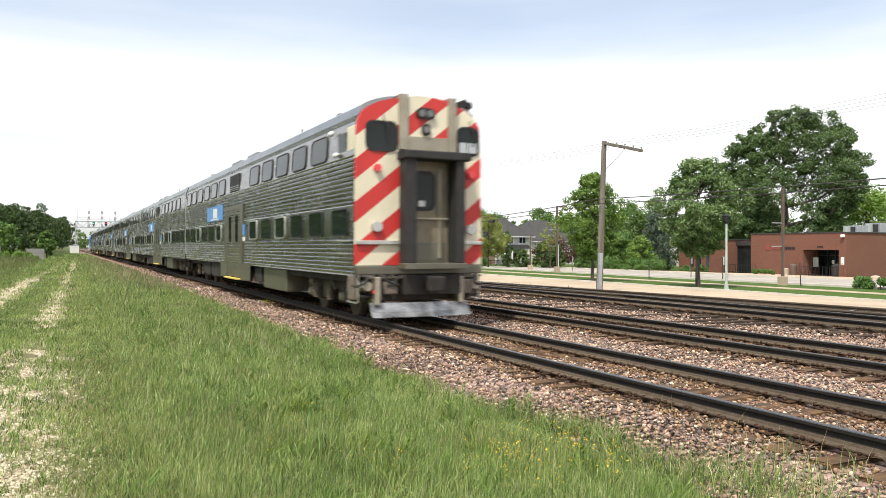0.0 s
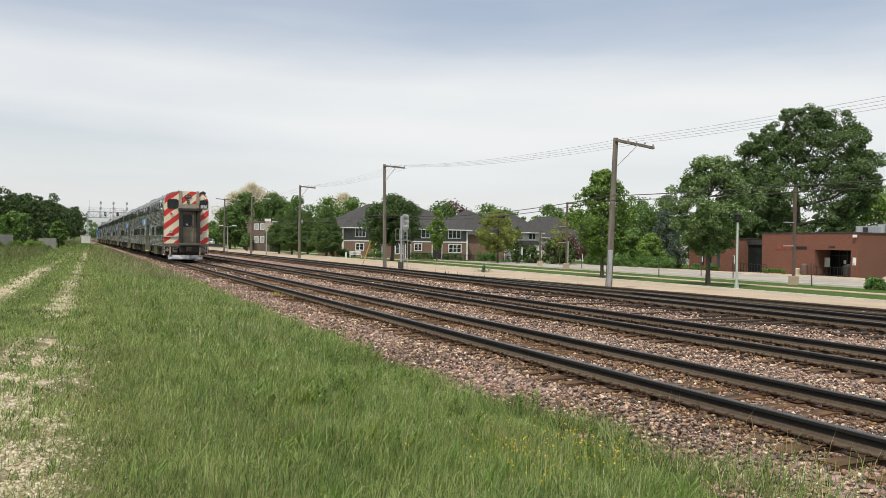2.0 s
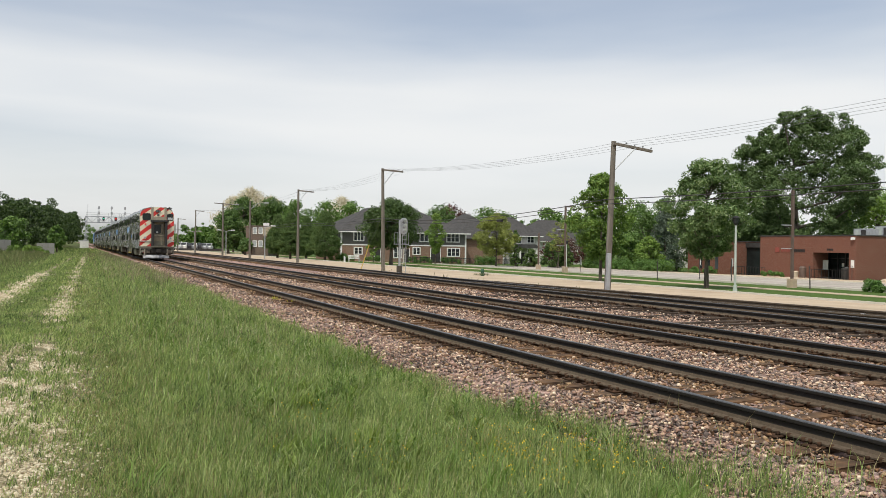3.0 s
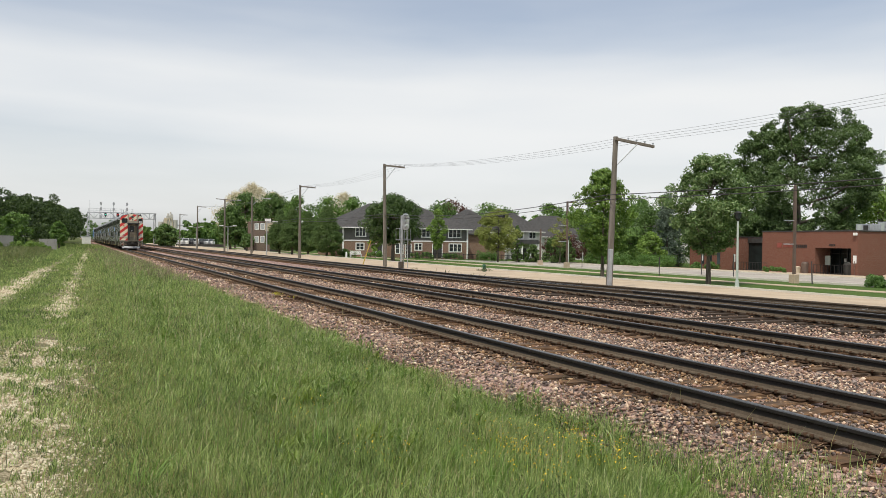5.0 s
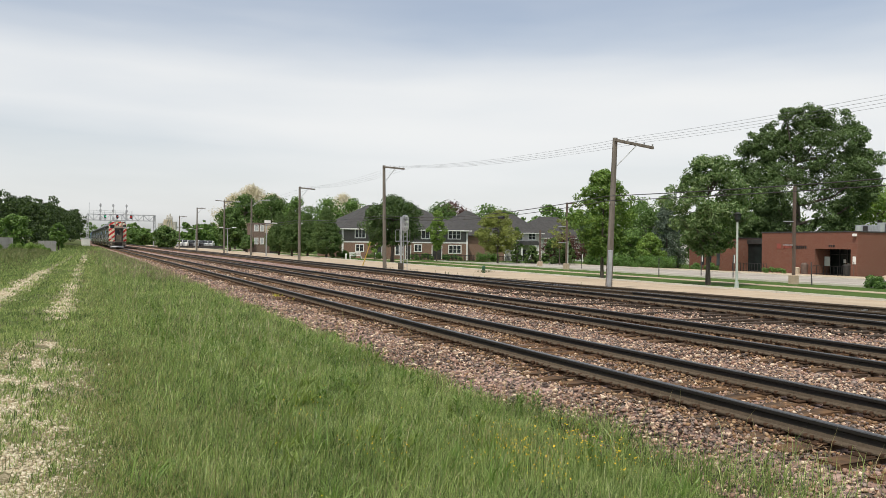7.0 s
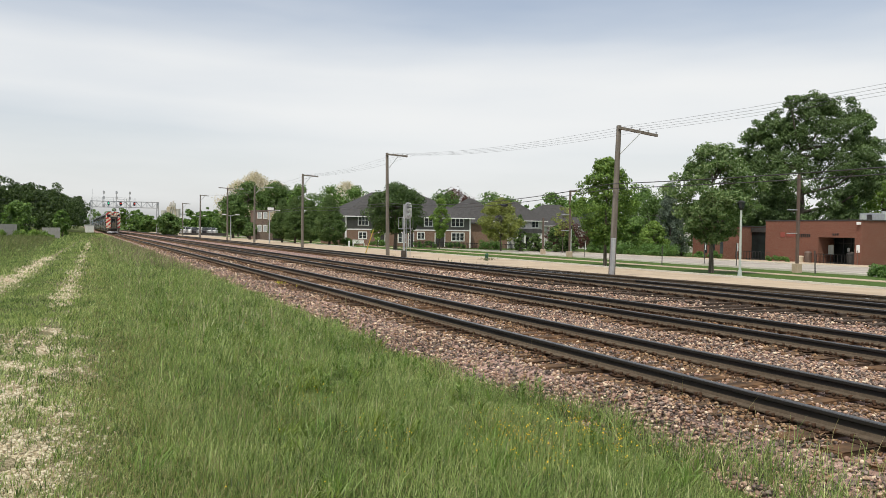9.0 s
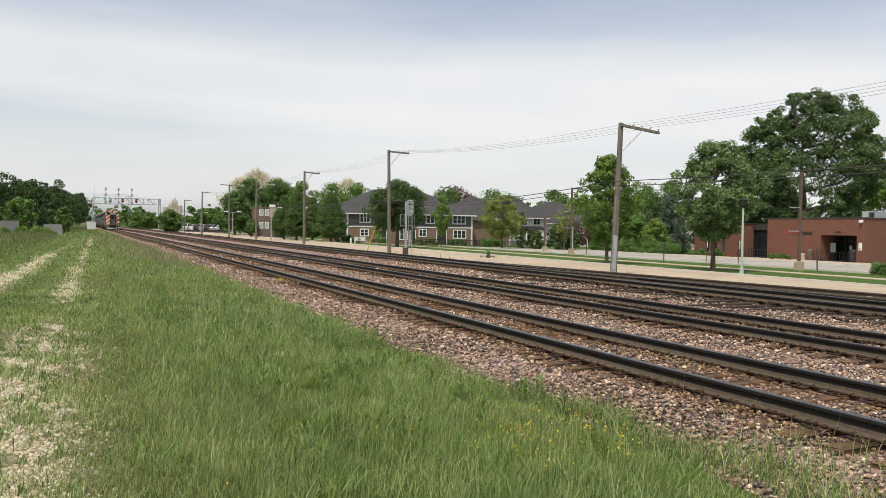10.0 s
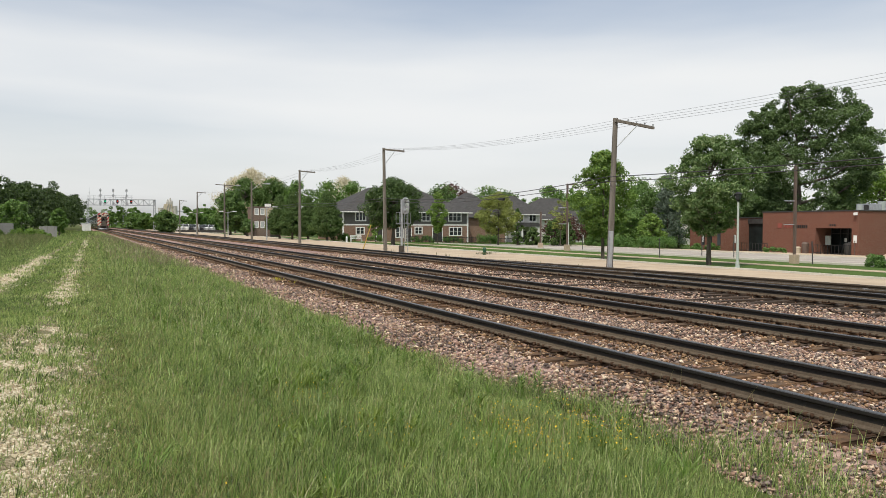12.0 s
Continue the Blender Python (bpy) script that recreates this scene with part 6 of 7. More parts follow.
def far_buildings():
    b = thing("brick_block", "two-storey old brown brick building with a tan end", "building", pose(0, 150, 0))
    g = -0.8
    part("wall", box(bmesh.new(), 30.9, 36.0, 0, 6, g, 4.9), M_BRICK_FAR, b)
    part("wall", box(bmesh.new(), 33.0, 35.8, -0.06, 0.0, 3.2, 5.0), M_TAN, b, "tan rendered upper panel")
    part("parapet", box(bmesh.new(), 30.8, 36.1, -0.1, 6.1, 4.9, 5.1), M_BRICK_FAR, b)
    for x in (31.4, 32.5):
        for z in (1.6, 4.1):
            win(b, x, z, 0.55, 1.0, 0.0, 1, glass=M_PALEPANE)
    part("entrance", box(bmesh.new(), 34.0, 35.9, -0.05, 0, g, 2.2), M_DARKTRIM, b)
    part("roof_box", box(bmesh.new(), 33.6, 34.6, 2, 3, 5.1, 5.7), M_WHITE, b)
    s = thing("grain_elevator", "pale concrete grain elevator towers in the distance", "silo", pose(0, 600, -2.5))
    for x, r, h in ((56.0, 1.9, 13.6), (59.2, 1.7, 15.2), (65.6, 2.0, 15.0)):
        part("silo", tube(bmesh.new(), (x, 0, 0), (x, 0, h + 2.5), r, n=16), M_SILO, s)
    part("tower", box(bmesh.new(), 59.8, 64.2, -2, 2, 0, 20.5, 0.1), M_SILO, s, "pale square headhouse")
    part("tower", box(bmesh.new(), 58.0, 60.0, -2.4, -1, 0, 19.0, 0.1), M_TAN, s)
    for x, z in ((60.8, 22.4), (62.6, 23.4), (63.6, 21.6)):
        part("headhouse", tube(bmesh.new(), (x, 0, 20.0), (x, 0, z), 0.9, 0.5, n=8), M_SILO, s)
    for k in range(3):
        part("leg_pipe", tube(bmesh.new(), (61 + k, -2.2, 19), (56.5 + 4 * k, -2.2, 10.5), 0.3, n=6), M_TAN, s)
    part("conveyor", box(bmesh.new(), 64.0, 78.0, -0.5, 0.5, 13.2, 14.0), M_GALV, s)
    w = thing("water_tower_mast", "thin lattice mast on the horizon", "mast", pose(22.0, 420, -1.5))
    bm = bmesh.new()
    for dx in (-0.8, 0.8):
        tube(bm, (dx, 0, 0), (dx * 0.7, 0, 17), 0.14, n=5)
    for k in range(12):
        tube(bm, (-0.8, 0, 1.4 * k), (0.8, 0, 1.4 * k + 1.4), 0.08, n=4)
    part("lattice", bm, M_GALV, w)


far_buildings()


def parked_car(x, y, color, turn):
    c = thing("parked_van", color[1], "van", pose(x, y, gz(x), 0, 0, turn) @ Matrix.Diagonal((1, 1, 1.6, 1)), "vans in the far car park")
    prof = [(-2.2, 0.35), (-2.2, 0.8), (-2.0, 0.95), (-1.2, 1.0), (-0.6, 1.42), (0.9, 1.44), (1.6, 1.0), (2.2, 0.9), (2.25, 0.4)]
    bm = prism(bmesh.new(), prof, -0.88, 0.88)
    part("body", bm, color[0], c)
    glass = [(-1.1, 1.0), (-0.58, 1.37), (0.85, 1.39), (1.45, 1.02)]
    part("side_glass", prism(bmesh.new(), glass, -0.89, 0.89), M_GLASS, c)
    wind = prism(bmesh.new(), [(-1.24, 1.01), (-0.64, 1.41), (-0.6, 1.4), (-1.18, 0.99)], -0.75, 0.75)
    part("windscreen", wind, M_PANE, c)
    for wx in (-1.4, 1.4):
        for wy in (-0.8, 0.8):
            part("wheel", tube(bmesh.new(), (wx, wy - 0.1, 0.33), (wx, wy + 0.1, 0.33), 0.33, n=14), M_RUBBER, c)


CAR_PAINTS = [(plain("silver_car_paint", (0.45, 0.46, 0.47), (0.55, 0.56, 0.57), 3, 0.3, 0.6), "silver parked van on pale asphalt"), (plain("dark_car_paint", (0.03, 0.03, 0.035), (0.05, 0.05, 0.055), 3, 0.25, 0.3), "dark grey parked van on pale asphalt"),
              (plain("white_car_paint", (0.7, 0.7, 0.69), (0.78, 0.78, 0.77), 3, 0.3), "white parked van on pale asphalt"), (plain("red_car_paint", (0.25, 0.03, 0.03), (0.32, 0.04, 0.04), 3, 0.3, 0.2), "dull red parked van on pale asphalt")]
for k in range(14):
    parked_car(27.6 + 0.9 * k, 238 + 1.2 * k + 3.0 * (k % 2), CAR_PAINTS[(0, 2, 2, 0, 1, 2, 2, 0, 1, 2, 0, 2, 0, 2)[k]], 75)
solid("low_wall", box(bmesh.new(), 26.8, 39.0, 232.0, 232.4, -1.1, 0.0), M_DARKTRIM, "low dark wall before the parked cars", "wall")
slab("car_park", 26.5, 46.0, 225, 275, 0.02, M_ASPHALT, "pale asphalt car park far along the line", "car park")

# ---- trees and shrubs ----


def leaf_cloud(centres, radii, per, size, seed, flat=0.0):
    """Leaves as folded diamonds, in clumps: centres n x 3, radii n x 3."""
    g = np.random.default_rng(seed)
    n = len(centres) * per
    c = np.repeat(np.asarray(centres, dtype=float), per, 0)
    r = np.repeat(np.asarray(radii, dtype=float), per, 0)
    d = g.normal(size=(n, 3))
    d /= np.linalg.norm(d, axis=1)[:, None]
    p = c + d * r * (g.uniform(0.25, 1.0, (n, 1)) ** 0.55)
    up = d + g.normal(0, 0.65, (n, 3)) + (0, 0, 0.35 + flat)
    up /= np.linalg.norm(up, axis=1)[:, None]
    a = np.cross(up, g.normal(size=(n, 3)))
    a /= np.linalg.norm(a, axis=1)[:, None]
    b = np.cross(up, a)
    s = size * g.uniform(0.6, 1.3, (n, 1))
    tip, root = p + a * s, p - a * s
    left, right = p + b * s * 0.55 + up * s * 0.18, p - b * s * 0.55 + up * s * 0.18
    v = np.stack([root, right, tip, left], 1).reshape(-1, 3)
    i = np.arange(n)[:, None] * 4
    f = np.concatenate([i + (0, 1, 2), i + (0, 2, 3)], 1).reshape(-1, 3)
    return v, f


def tree(name, label, x, y, h, w, bare, material, leaf, clumps, per, seed, trunk=0.16, shape="round", z0=None, group="trees", lobes=None, clump=1.0):
    """Trunk, limbs and a crown of leaf clumps. bare: the height of clear trunk."""
    g = np.random.default_rng(seed)
    z = gz(x) if z0 is None else z0
    t = thing(name, label, "tree", pose(x, y, z), group)
    centres, radii = [], []
    ch = h - bare
    while lobes and len(centres) < clumps:
        cx, cy, cz, r = lobes[len(centres) % len(lobes)]
        d = Vector(g.normal(size=3)).normalized() * r * g.uniform(0.35, 1.0) ** 0.5
        s = r * g.uniform(0.24, 0.46) * clump
        centres.append((cx + d.x, cy + d.y, cz + d.z * 0.8)), radii.append((s, s, s * 0.7))
    while len(centres) < clumps:
        u = g.uniform(0, 1)
        if shape == "round":
            lim = math.sqrt(max(0.0, 1 - (2 * u - 0.92) ** 2 * 0.95)) * 0.5
        elif shape == "cone":
            lim = 0.5 * (1 - u) ** 0.75 + 0.03
        elif shape == "pyramid":
            lim = 0.5 * min(1.0, 0.55 + 2.6 * u) * min(1.0, (1.02 - u) * 1.32) ** 0.85
        elif shape == "egg":
            lim = 0.5 * min(1.0, (0.25 + u * 2.2)) * min(1.0, (1.04 - u) * 1.9) ** 0.6
        else:
            lim = 0.5 * min(1.0, (1.03 - u) * 1.5) ** 0.7 * min(1.0, 0.75 + u)
        a = g.uniform(0, 2 * math.pi)
        rr = lim * w * math.sqrt(g.uniform(0.45 if shape == "pyramid" else 0.12, 1.0)) * (g.uniform(0.68, 1.24) if shape == "egg" else g.uniform(0.8, 1.1))
        k = {"cone": 0.11, "column": 0.13, "pyramid": 0.12}.get(shape, 0.17)
        s = w * k * g.uniform(0.6, 1.25) * clump
        centres.append((rr * math.cos(a), rr * math.sin(a), bare + ch * u * 0.94 + s * 0.2))
        radii.append((s, s, s * 0.75))
    v, f = leaf_cloud(centres, radii, per, leaf, seed)
    part("crown", many("crown", v, f, material), None, t)
    bm = bmesh.new()
    top = bare + ch * 0.72
    bends = [Vector((g.normal(0, 0.04) * w * 0.3 * i / 4, g.normal(0, 0.04) * w * 0.3 * i / 4, top * i / 4 - (0.25 if i == 0 else 0))) for i in range(5)]
    for i in range(4):
        tube(bm, bends[i], bends[i + 1], trunk * (1 - 0.2 * i) * (1.25 if i == 0 else 1), trunk * (1 - 0.2 * (i + 1)), 9)
    for c in centres[:: max(1, clumps // 22)]:
        c = Vector(c)
        start = Vector((0, 0, max(bare * 0.7, min(top * 0.9, c.z - 0.5 * math.hypot(c.x, c.y)))))
        mid = start.lerp(c, 0.5) + Vector((0, 0, -0.06 * w))
        tube(bm, start, mid, trunk * 0.38, trunk * 0.22, 6), tube(bm, mid, c, trunk * 0.22, trunk * 0.08, 5)
    part("trunk", bm, M_BARK, t)
    return t


tree("maple_tree", "young maple with silvery leaf undersides on the lawn", 34.4, 35.2, 7.85, 5.3, 1.9, M_LEAF_MAPLE, 0.085, 300, 95, 1, 0.14, "egg", clump=0.5)
tree("street_tree", "upright bright green street tree on the lawn", 33.5, 44.4, 7.7, 4.5, 1.5, M_LEAF_STREET, 0.085, 280, 88, 2, 0.12, "egg", clump=0.52)


def fan_lobes(seed):
    """Foliage masses of a broad old crown: an outer fan of small ones round larger inner ones."""
    r = random.Random(seed)
    found = []
    for count, reach, size in ((19, 0.82, 2.2), (14, 0.6, 3.0), (9, 0.34, 3.6)):
        for k in range(count):
            a = radians(-58 + 296 * k / (count - 1) + r.uniform(-6, 6))
            u, z = 0.9 + 10.6 * reach * r.uniform(0.9, 1.06) * math.cos(a), 14.2 + 10.5 * reach * r.uniform(0.92, 1.04) * math.sin(a)
            deep = r.uniform(-3.0, 3.0) * (1.2 - reach)
            found.append((0.64 * u + 0.77 * deep, -0.77 * u + 0.64 * deep, z, size * r.uniform(0.8, 1.2)))
    found += [(0.64 * u, -0.77 * u, r.uniform(4.5, 9.0), r.uniform(2.4, 3.4)) for u in (-8.0, -6.0, -4.0, -1.5, 1.0, 3.5, 6.0, -7.0, -2.5)]
    return found


tree("oak_tree", "huge deep green tree towering behind the brick building", 97.0, 81.5, 23.0, 22.0, 5.0, M_LEAF_OAK, 0.17, 900, 125, 3, 0.62, lobes=fan_lobes(5), clump=0.95)
tree("shade_tree", "broad bright green tree behind the brick building", 112.0, 79.0, 12.2, 14.0, 2.0, M_LEAF_FRESH, 0.25, 95, 120, 4, 0.35)
tree("plum_tree", "dark red leaved tree behind the brick building", 110.0, 71.0, 8.6, 6.5, 1.5, M_LEAF_RED, 0.26, 40, 60, 5, 0.2)
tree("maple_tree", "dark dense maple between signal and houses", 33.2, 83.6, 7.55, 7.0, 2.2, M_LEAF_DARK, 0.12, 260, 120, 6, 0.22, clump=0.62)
tree("street_tree", "slender fresh green tree before the houses", 46.4, 99.8, 7.2, 2.6, 1.6, M_LEAF_FRESH, 0.11, 85, 90, 7, 0.08, "egg")
tree("street_tree", "small pale green sapling before the houses", 37.5, 101.0, 4.2, 1.7, 0.9, M_LEAF_FRESH, 0.15, 26, 50, 8, 0.06, "egg")
tree("street_tree", "rounded olive green tree on the verge", 52.9, 93.7, 7.3, 5.9, 1.5, M_LEAF_OLIVE, 0.11, 190, 95, 9, 0.12, clump=0.6)
for k, (x, y, h, w) in enumerate(((28.9, 121.0, 7.0, 4.0), (29.2, 114.2, 7.1, 3.7), (31.4, 113.4, 6.5, 3.3), (31.9, 105.4, 7.1, 4.5))):
    tree("conifer", "dense pyramidal green tree on a short trunk", x, y, h, w, 0.75, M_LEAF_CONIFER, 0.085, 300, 130, 20 + k, 0.16, "pyramid", group="row of cypresses")
for k, (x, y, h, w, mat) in enumerate(((29.6, 168, 9.0, 6.0, M_LEAF_DEEP), (33.5, 172, 12.2, 9.0, M_LEAF_DEEP), (39.0, 170, 12.5, 8.5, M_LEAF_DEEP), (44.0, 168, 12.0, 8.0, M_LEAF_MID), (29.6, 150.0, 3.0, 2.6, M_LEAF_DEEP))):
    tree("roadside_tree", "large dark leafy tree along the far road", x, y, h, w, 1.0, mat, 0.24, 90, 100, 40 + k, 0.25, group="far roadside trees")
for k, (x, y, h, w) in enumerate(((40.5, 222, 16.0, 11), (45.5, 224, 19.2, 11), (51.0, 222, 16.8, 9), (71.5, 220, 17.6, 12))):
    tree("blossom_tree", "pale beige blossoming tree above the other crowns", x, y, h - 0.8, w, 4.0, M_LEAF_PALE, 0.15, 150, 150, 60 + k, 0.25, group="pale trees")
for k, (x, y, h, w, mat) in enumerate(((50, 165, 11.8, 10, M_LEAF_MID), (57, 168, 12.5, 9, M_LEAF_MID), (66, 140, 10.5, 9, M_LEAF_DEEP), (73, 150, 11.5, 10, M_LEAF_RED), (82, 150, 11.5, 10, M_LEAF_MID), (91, 158, 11.0, 10, M_LEAF_DEEP),
                                       (98, 150, 12.5, 9, M_LEAF_MID), (108, 148, 11.0, 9, M_LEAF_DEEP), (104, 125, 12.5, 10, M_LEAF_MID), (110, 112, 12, 10, M_LEAF_MID), (112, 98, 11, 10, M_LEAF_DEEP))):
    tree("garden_tree", "leafy garden tree behind the houses", x, y, h, w, 1.5, mat, 0.26, 70, 80, 80 + k, 0.22, group="garden trees")
for k, (x, y, h, w, mat) in enumerate(((79.0, 94.0, 9.0, 7.5, M_LEAF_DEEP), (73.0, 90.0, 5.5, 4.5, M_LEAF_MID), (74.0, 99.0, 8.2, 6.5, M_LEAF_DEEP), (72.2, 84.9, 4.8, 3.8, M_LEAF_FRESH), (82.0, 90.0, 8.5, 6.0, M_LEAF_DEEP), (69.5, 93.0, 4.2, 3.6, M_LEAF_MID))):
    tree("garden_tree", "bushy green tree beyond the road", x, y, h, w, 0.3, mat, 0.16, 65, 100, 100 + k, 0.14, group="trees beyond the road")
tree("spruce", "blue-green pointed spruce beyond the road", 76.0, 85.9, 10.6, 5.4, 0.5, M_LEAF_SPRUCE, 0.13, 260, 60, 120, 0.16, "cone")
tree("spruce", "slim spruce top between the houses", 85.0, 118.0, 9.5, 3.6, 0.8, M_LEAF_SPRUCE, 0.22, 60, 30, 121, 0.14, "cone")
tree("plum_tree", "small dark red maple before a house", 67.0, 98.5, 4.1, 6.4, 0.6, M_LEAF_RED, 0.14, 110, 60, 122, 0.1)
tree("street_tree", "thin young tree beyond the road", 62.0, 92.0, 6.6, 3.4, 2.6, M_LEAF_OLIVE, 0.12, 26, 40, 123, 0.07)
for k, (x, y, h, w) in enumerate(((58.6, 98, 5.5, 1.8), (63.5, 96, 3.9, 3.0), (66.0, 96.0, 3.6, 2.6), (68.5, 93.0, 3.4, 2.6), (60.5, 97, 2.6, 2.4))):
    tree("arborvitae", "dense dark evergreen shrub clipped upright", x, y, h, w, 0.05, M_LEAF_CONIFER, 0.14, 60, 55, 130 + k, 0.1, "column", group="evergreen shrubs")
tree("round_tree", "round dark tree close to the far tracks", 18.3, 186, 4.9, 5.2, 0.4, M_LEAF_DEEP, 0.28, 70, 60, 140, 0.15, z0=-0.5)


def shrub(x, y, w, d, h, seed, label="clipped green garden hedge", mat=None, group="hedges"):
    g = np.random.default_rng(seed)
    s = thing("hedge", label, "hedge", pose(x, y, gz(x) - 0.05), group)
    n = max(8, int(w * d * 2.2 + w * 3))
    c = np.stack([g.uniform(-w / 2, w / 2, n), g.uniform(-d / 2, d / 2, n), g.uniform(0.25 * h, 0.8 * h, n)], -1)
    v, f = leaf_cloud(c, np.full((n, 3), h * 0.34), 260, 0.065, seed)
    v[:, 2] = np.clip(v[:, 2], 0.02, None)
    part("foliage", many("foliage", v, f, mat or M_LEAF_HEDGE), None, s)
    for k in range(max(2, int(w))):
        xx = -w / 2 + w * (k + 0.5) / max(2, int(w))
        part("stem", tube(bmesh.new(), (xx, 0, -0.1), (xx + 0.05, 0, h * 0.7), 0.04, 0.015, 5), M_BARK, s)


for k, (x, y, w, d, h) in enumerate(((46.2, 31.4, 1.5, 4.4, 0.8), (68.8, 90.0, 2.4, 9.0, 1.7), (69.3, 81.0, 2.2, 7.5, 1.7), (67.6, 86.0, 1.3, 15.0, 0.9), (52.0, 106.0, 3.0, 1.2, 1.0), (56.5, 103.5, 3.4, 1.3, 1.5), (39.5, 107.0, 2.2, 1.2, 1.0),
                                     (34.5, 106.0, 3.0, 1.4, 1.2), (47.5, 107.5, 3.2, 1.2, 1.0), (73.5, 64.8, 1.2, 2.6, 0.8), (74.0, 76.5, 1.5, 4.0, 1.0))):
    shrub(x, y, w, d, h, 200 + k)


def woods(name, label, spots, per, leaf, material, seed):
    """A far wood as one mass: spots of (x, y, ground, height, width); each crown has its own lobes."""
    g = np.random.default_rng(seed)
    centres, radii = [], []
    for x, y, z, h, w in spots:
        lobes = [(g.normal(0, 0.2) * w, g.normal(0, 0.2) * w, h * u, w * g.uniform(0.2, 0.32)) for u in (0.25, 0.45, 0.6, 0.72, 0.84)]
        for k in range(36):
            cx, cy, cz, r = lobes[k % 5]
            d = Vector(g.normal(size=3)).normalized() * r * g.uniform(0.5, 1.0)
            s = r * g.uniform(0.25, 0.45)
            centres.append((x + cx + d.x, y + cy + d.y, z + max(0.5, cz + d.z * 0.8))), radii.append((s, s, s * 0.7))
    v, f = leaf_cloud(centres, radii, per, leaf, seed)
    tagged(new(name, many(name, v, f, material)), label, "trees", kind="stuff")


g = random.Random(11)
left = []
for k in range(40):
    y = 150 + 6.5 * k + g.uniform(-3, 3)
    for row in range(3):
        x = -6.2 + 0.026 * (y - 145) - 7.0 * row + g.uniform(-1.5, 1.5)
        left.append((x, y, 0.2, (8.7 + 0.017 * (y - 138) + 1.2 * row) * g.uniform(0.8, 1.12), g.uniform(6.5, 9.0)))
woods("wood_edge", "dense dark green wood along the railway land", left, 40, 0.24, M_LEAF_WOOD, 301)
tree("young_tree", "light green young tree before the wood", -8.0, 128, 4.9, 4.2, 0.2, M_LEAF_MID, 0.2, 50, 50, 150, 0.1, z0=0.2)
tree("young_tree", "light green young tree before the wood", -2.4, 134, 3.9, 2.6, 0.2, M_LEAF_MID, 0.2, 45, 50, 151, 0.1, z0=0.1)
far = [(x + g.uniform(-1, 1), 420 + 18 * g.random(), -1.5, g.uniform(9, 12) if x < 40 else g.uniform(10, 14), g.uniform(8, 12)) for x in (17, 20, 24, 28, 32, 52, 57, 62, 67, 72, 78, 84, 90, 96, 102)]
far += [(40 + g.uniform(-1, 1) + 2.6 * k, 310 + 4 * k, -1.0, g.uniform(6, 8.5), 7) for k in range(6)]
far += [(x, 300, -1.0, 5.5, 5.0) for x in (20, 23, 25.5)]
far += [(22 + 2.6 * k, 345 + g.uniform(-6, 6), -1.5, g.uniform(5.5, 7.5) if k < 9 else g.uniform(8.5, 11.5), g.uniform(7, 9)) for k in range(16)]
far += [(x, 330 - 1.35 * (x - 60) + g.uniform(-8, 8), -2, g.uniform(11, 16), g.uniform(11, 15)) for x in range(60, 240, 7)]
far += [(-30 + 6 * k, 700 + g.uniform(-20, 20), -1, g.uniform(12, 18), 14) for k in range(12)]
far += [(x, 60 - 0.6 * (x - 150) + g.uniform(-6, 6), -2, g.uniform(10, 14), 12) for x in range(150, 200, 8)]
woods("far_woods", "belt of green trees on the horizon", far, 26, 0.62, M_LEAF_MID, 302)

# the wood goes on behind the camera's left, as the car windows mirror it
behind = [(-34 - 9 * row + g.uniform(-2, 2), -70 + 7.5 * k + g.uniform(-3, 3), 0.5, g.uniform(11, 15), g.uniform(9, 12)) for k in range(46) for row in range(2)]
woods("wood_behind", "dense green wood beyond the gravel track", behind, 14, 0.6, M_LEAF_MID, 303)

for k, (x, y, w, d, h) in enumerate(((-6.3, 113, 2.4, 2.0, 1.1), (-9.8, 110, 3.0, 1.6, 0.9), (-3.6, 119, 1.8, 1.4, 0.8), (-5.0, 121, 2.0, 1.6, 1.2))):
    shrub(x, y, w, d, h, 230 + k, "ragged light green weeds before the fence", M_LEAF_FRESH, "fence weeds")

# ---- grass, weeds, flowers and path gravel ----


def rut_cover(x, y):
    """1 on the worn wheel ruts, 0 in the grass."""
    a = np.abs(x - (0.019 * y - 0.8)) / np.where(y < 15, 0.78, 0.36)
    b = np.abs(x - (0.03 * y - 3.1)) / np.where(y < 52, 0.42, 0.2)
    return np.clip(1.35 - np.minimum(a, b), 0, 1)


def blades(name, x, y, z, length, width, bend, material, label, category, seed):
    g = np.random.default_rng(seed)
    n = len(x)
    a = g.uniform(0, 2 * np.pi, n)
    lean = g.normal(0.35, 0.35, n) * bend
    la = g.uniform(0, 2 * np.pi, n)
    # the breeze lays them over a little one way
    dx, dy = np.cos(la) * lean + 0.10 * bend, np.sin(la) * lean - 0.04 * bend
    sx, sy = np.cos(a) * width / 2, np.sin(a) * width / 2
    base = np.stack([x, y, z], -1)
    side = np.stack([sx, sy, np.zeros(n)], -1)
    mid = base + np.stack([dx * length * 0.35, dy * length * 0.35, length * 0.55], -1)
    tip = base + np.stack([dx * length, dy * length, length * (1 - 0.25 * np.hypot(dx, dy))], -1)
    v = np.stack([base - side, base + side, mid + side * 0.8, mid - side * 0.8, tip], 1).reshape(-1, 3)
    i = np.arange(n)[:, None] * 5
    f = np.concatenate([i + (0, 1, 2), i + (0, 2, 3), i + (3, 2, 4)], 1).reshape(-1, 3)
    return tagged(new(name, many(name, v, f, material)), label, category, kind="stuff")


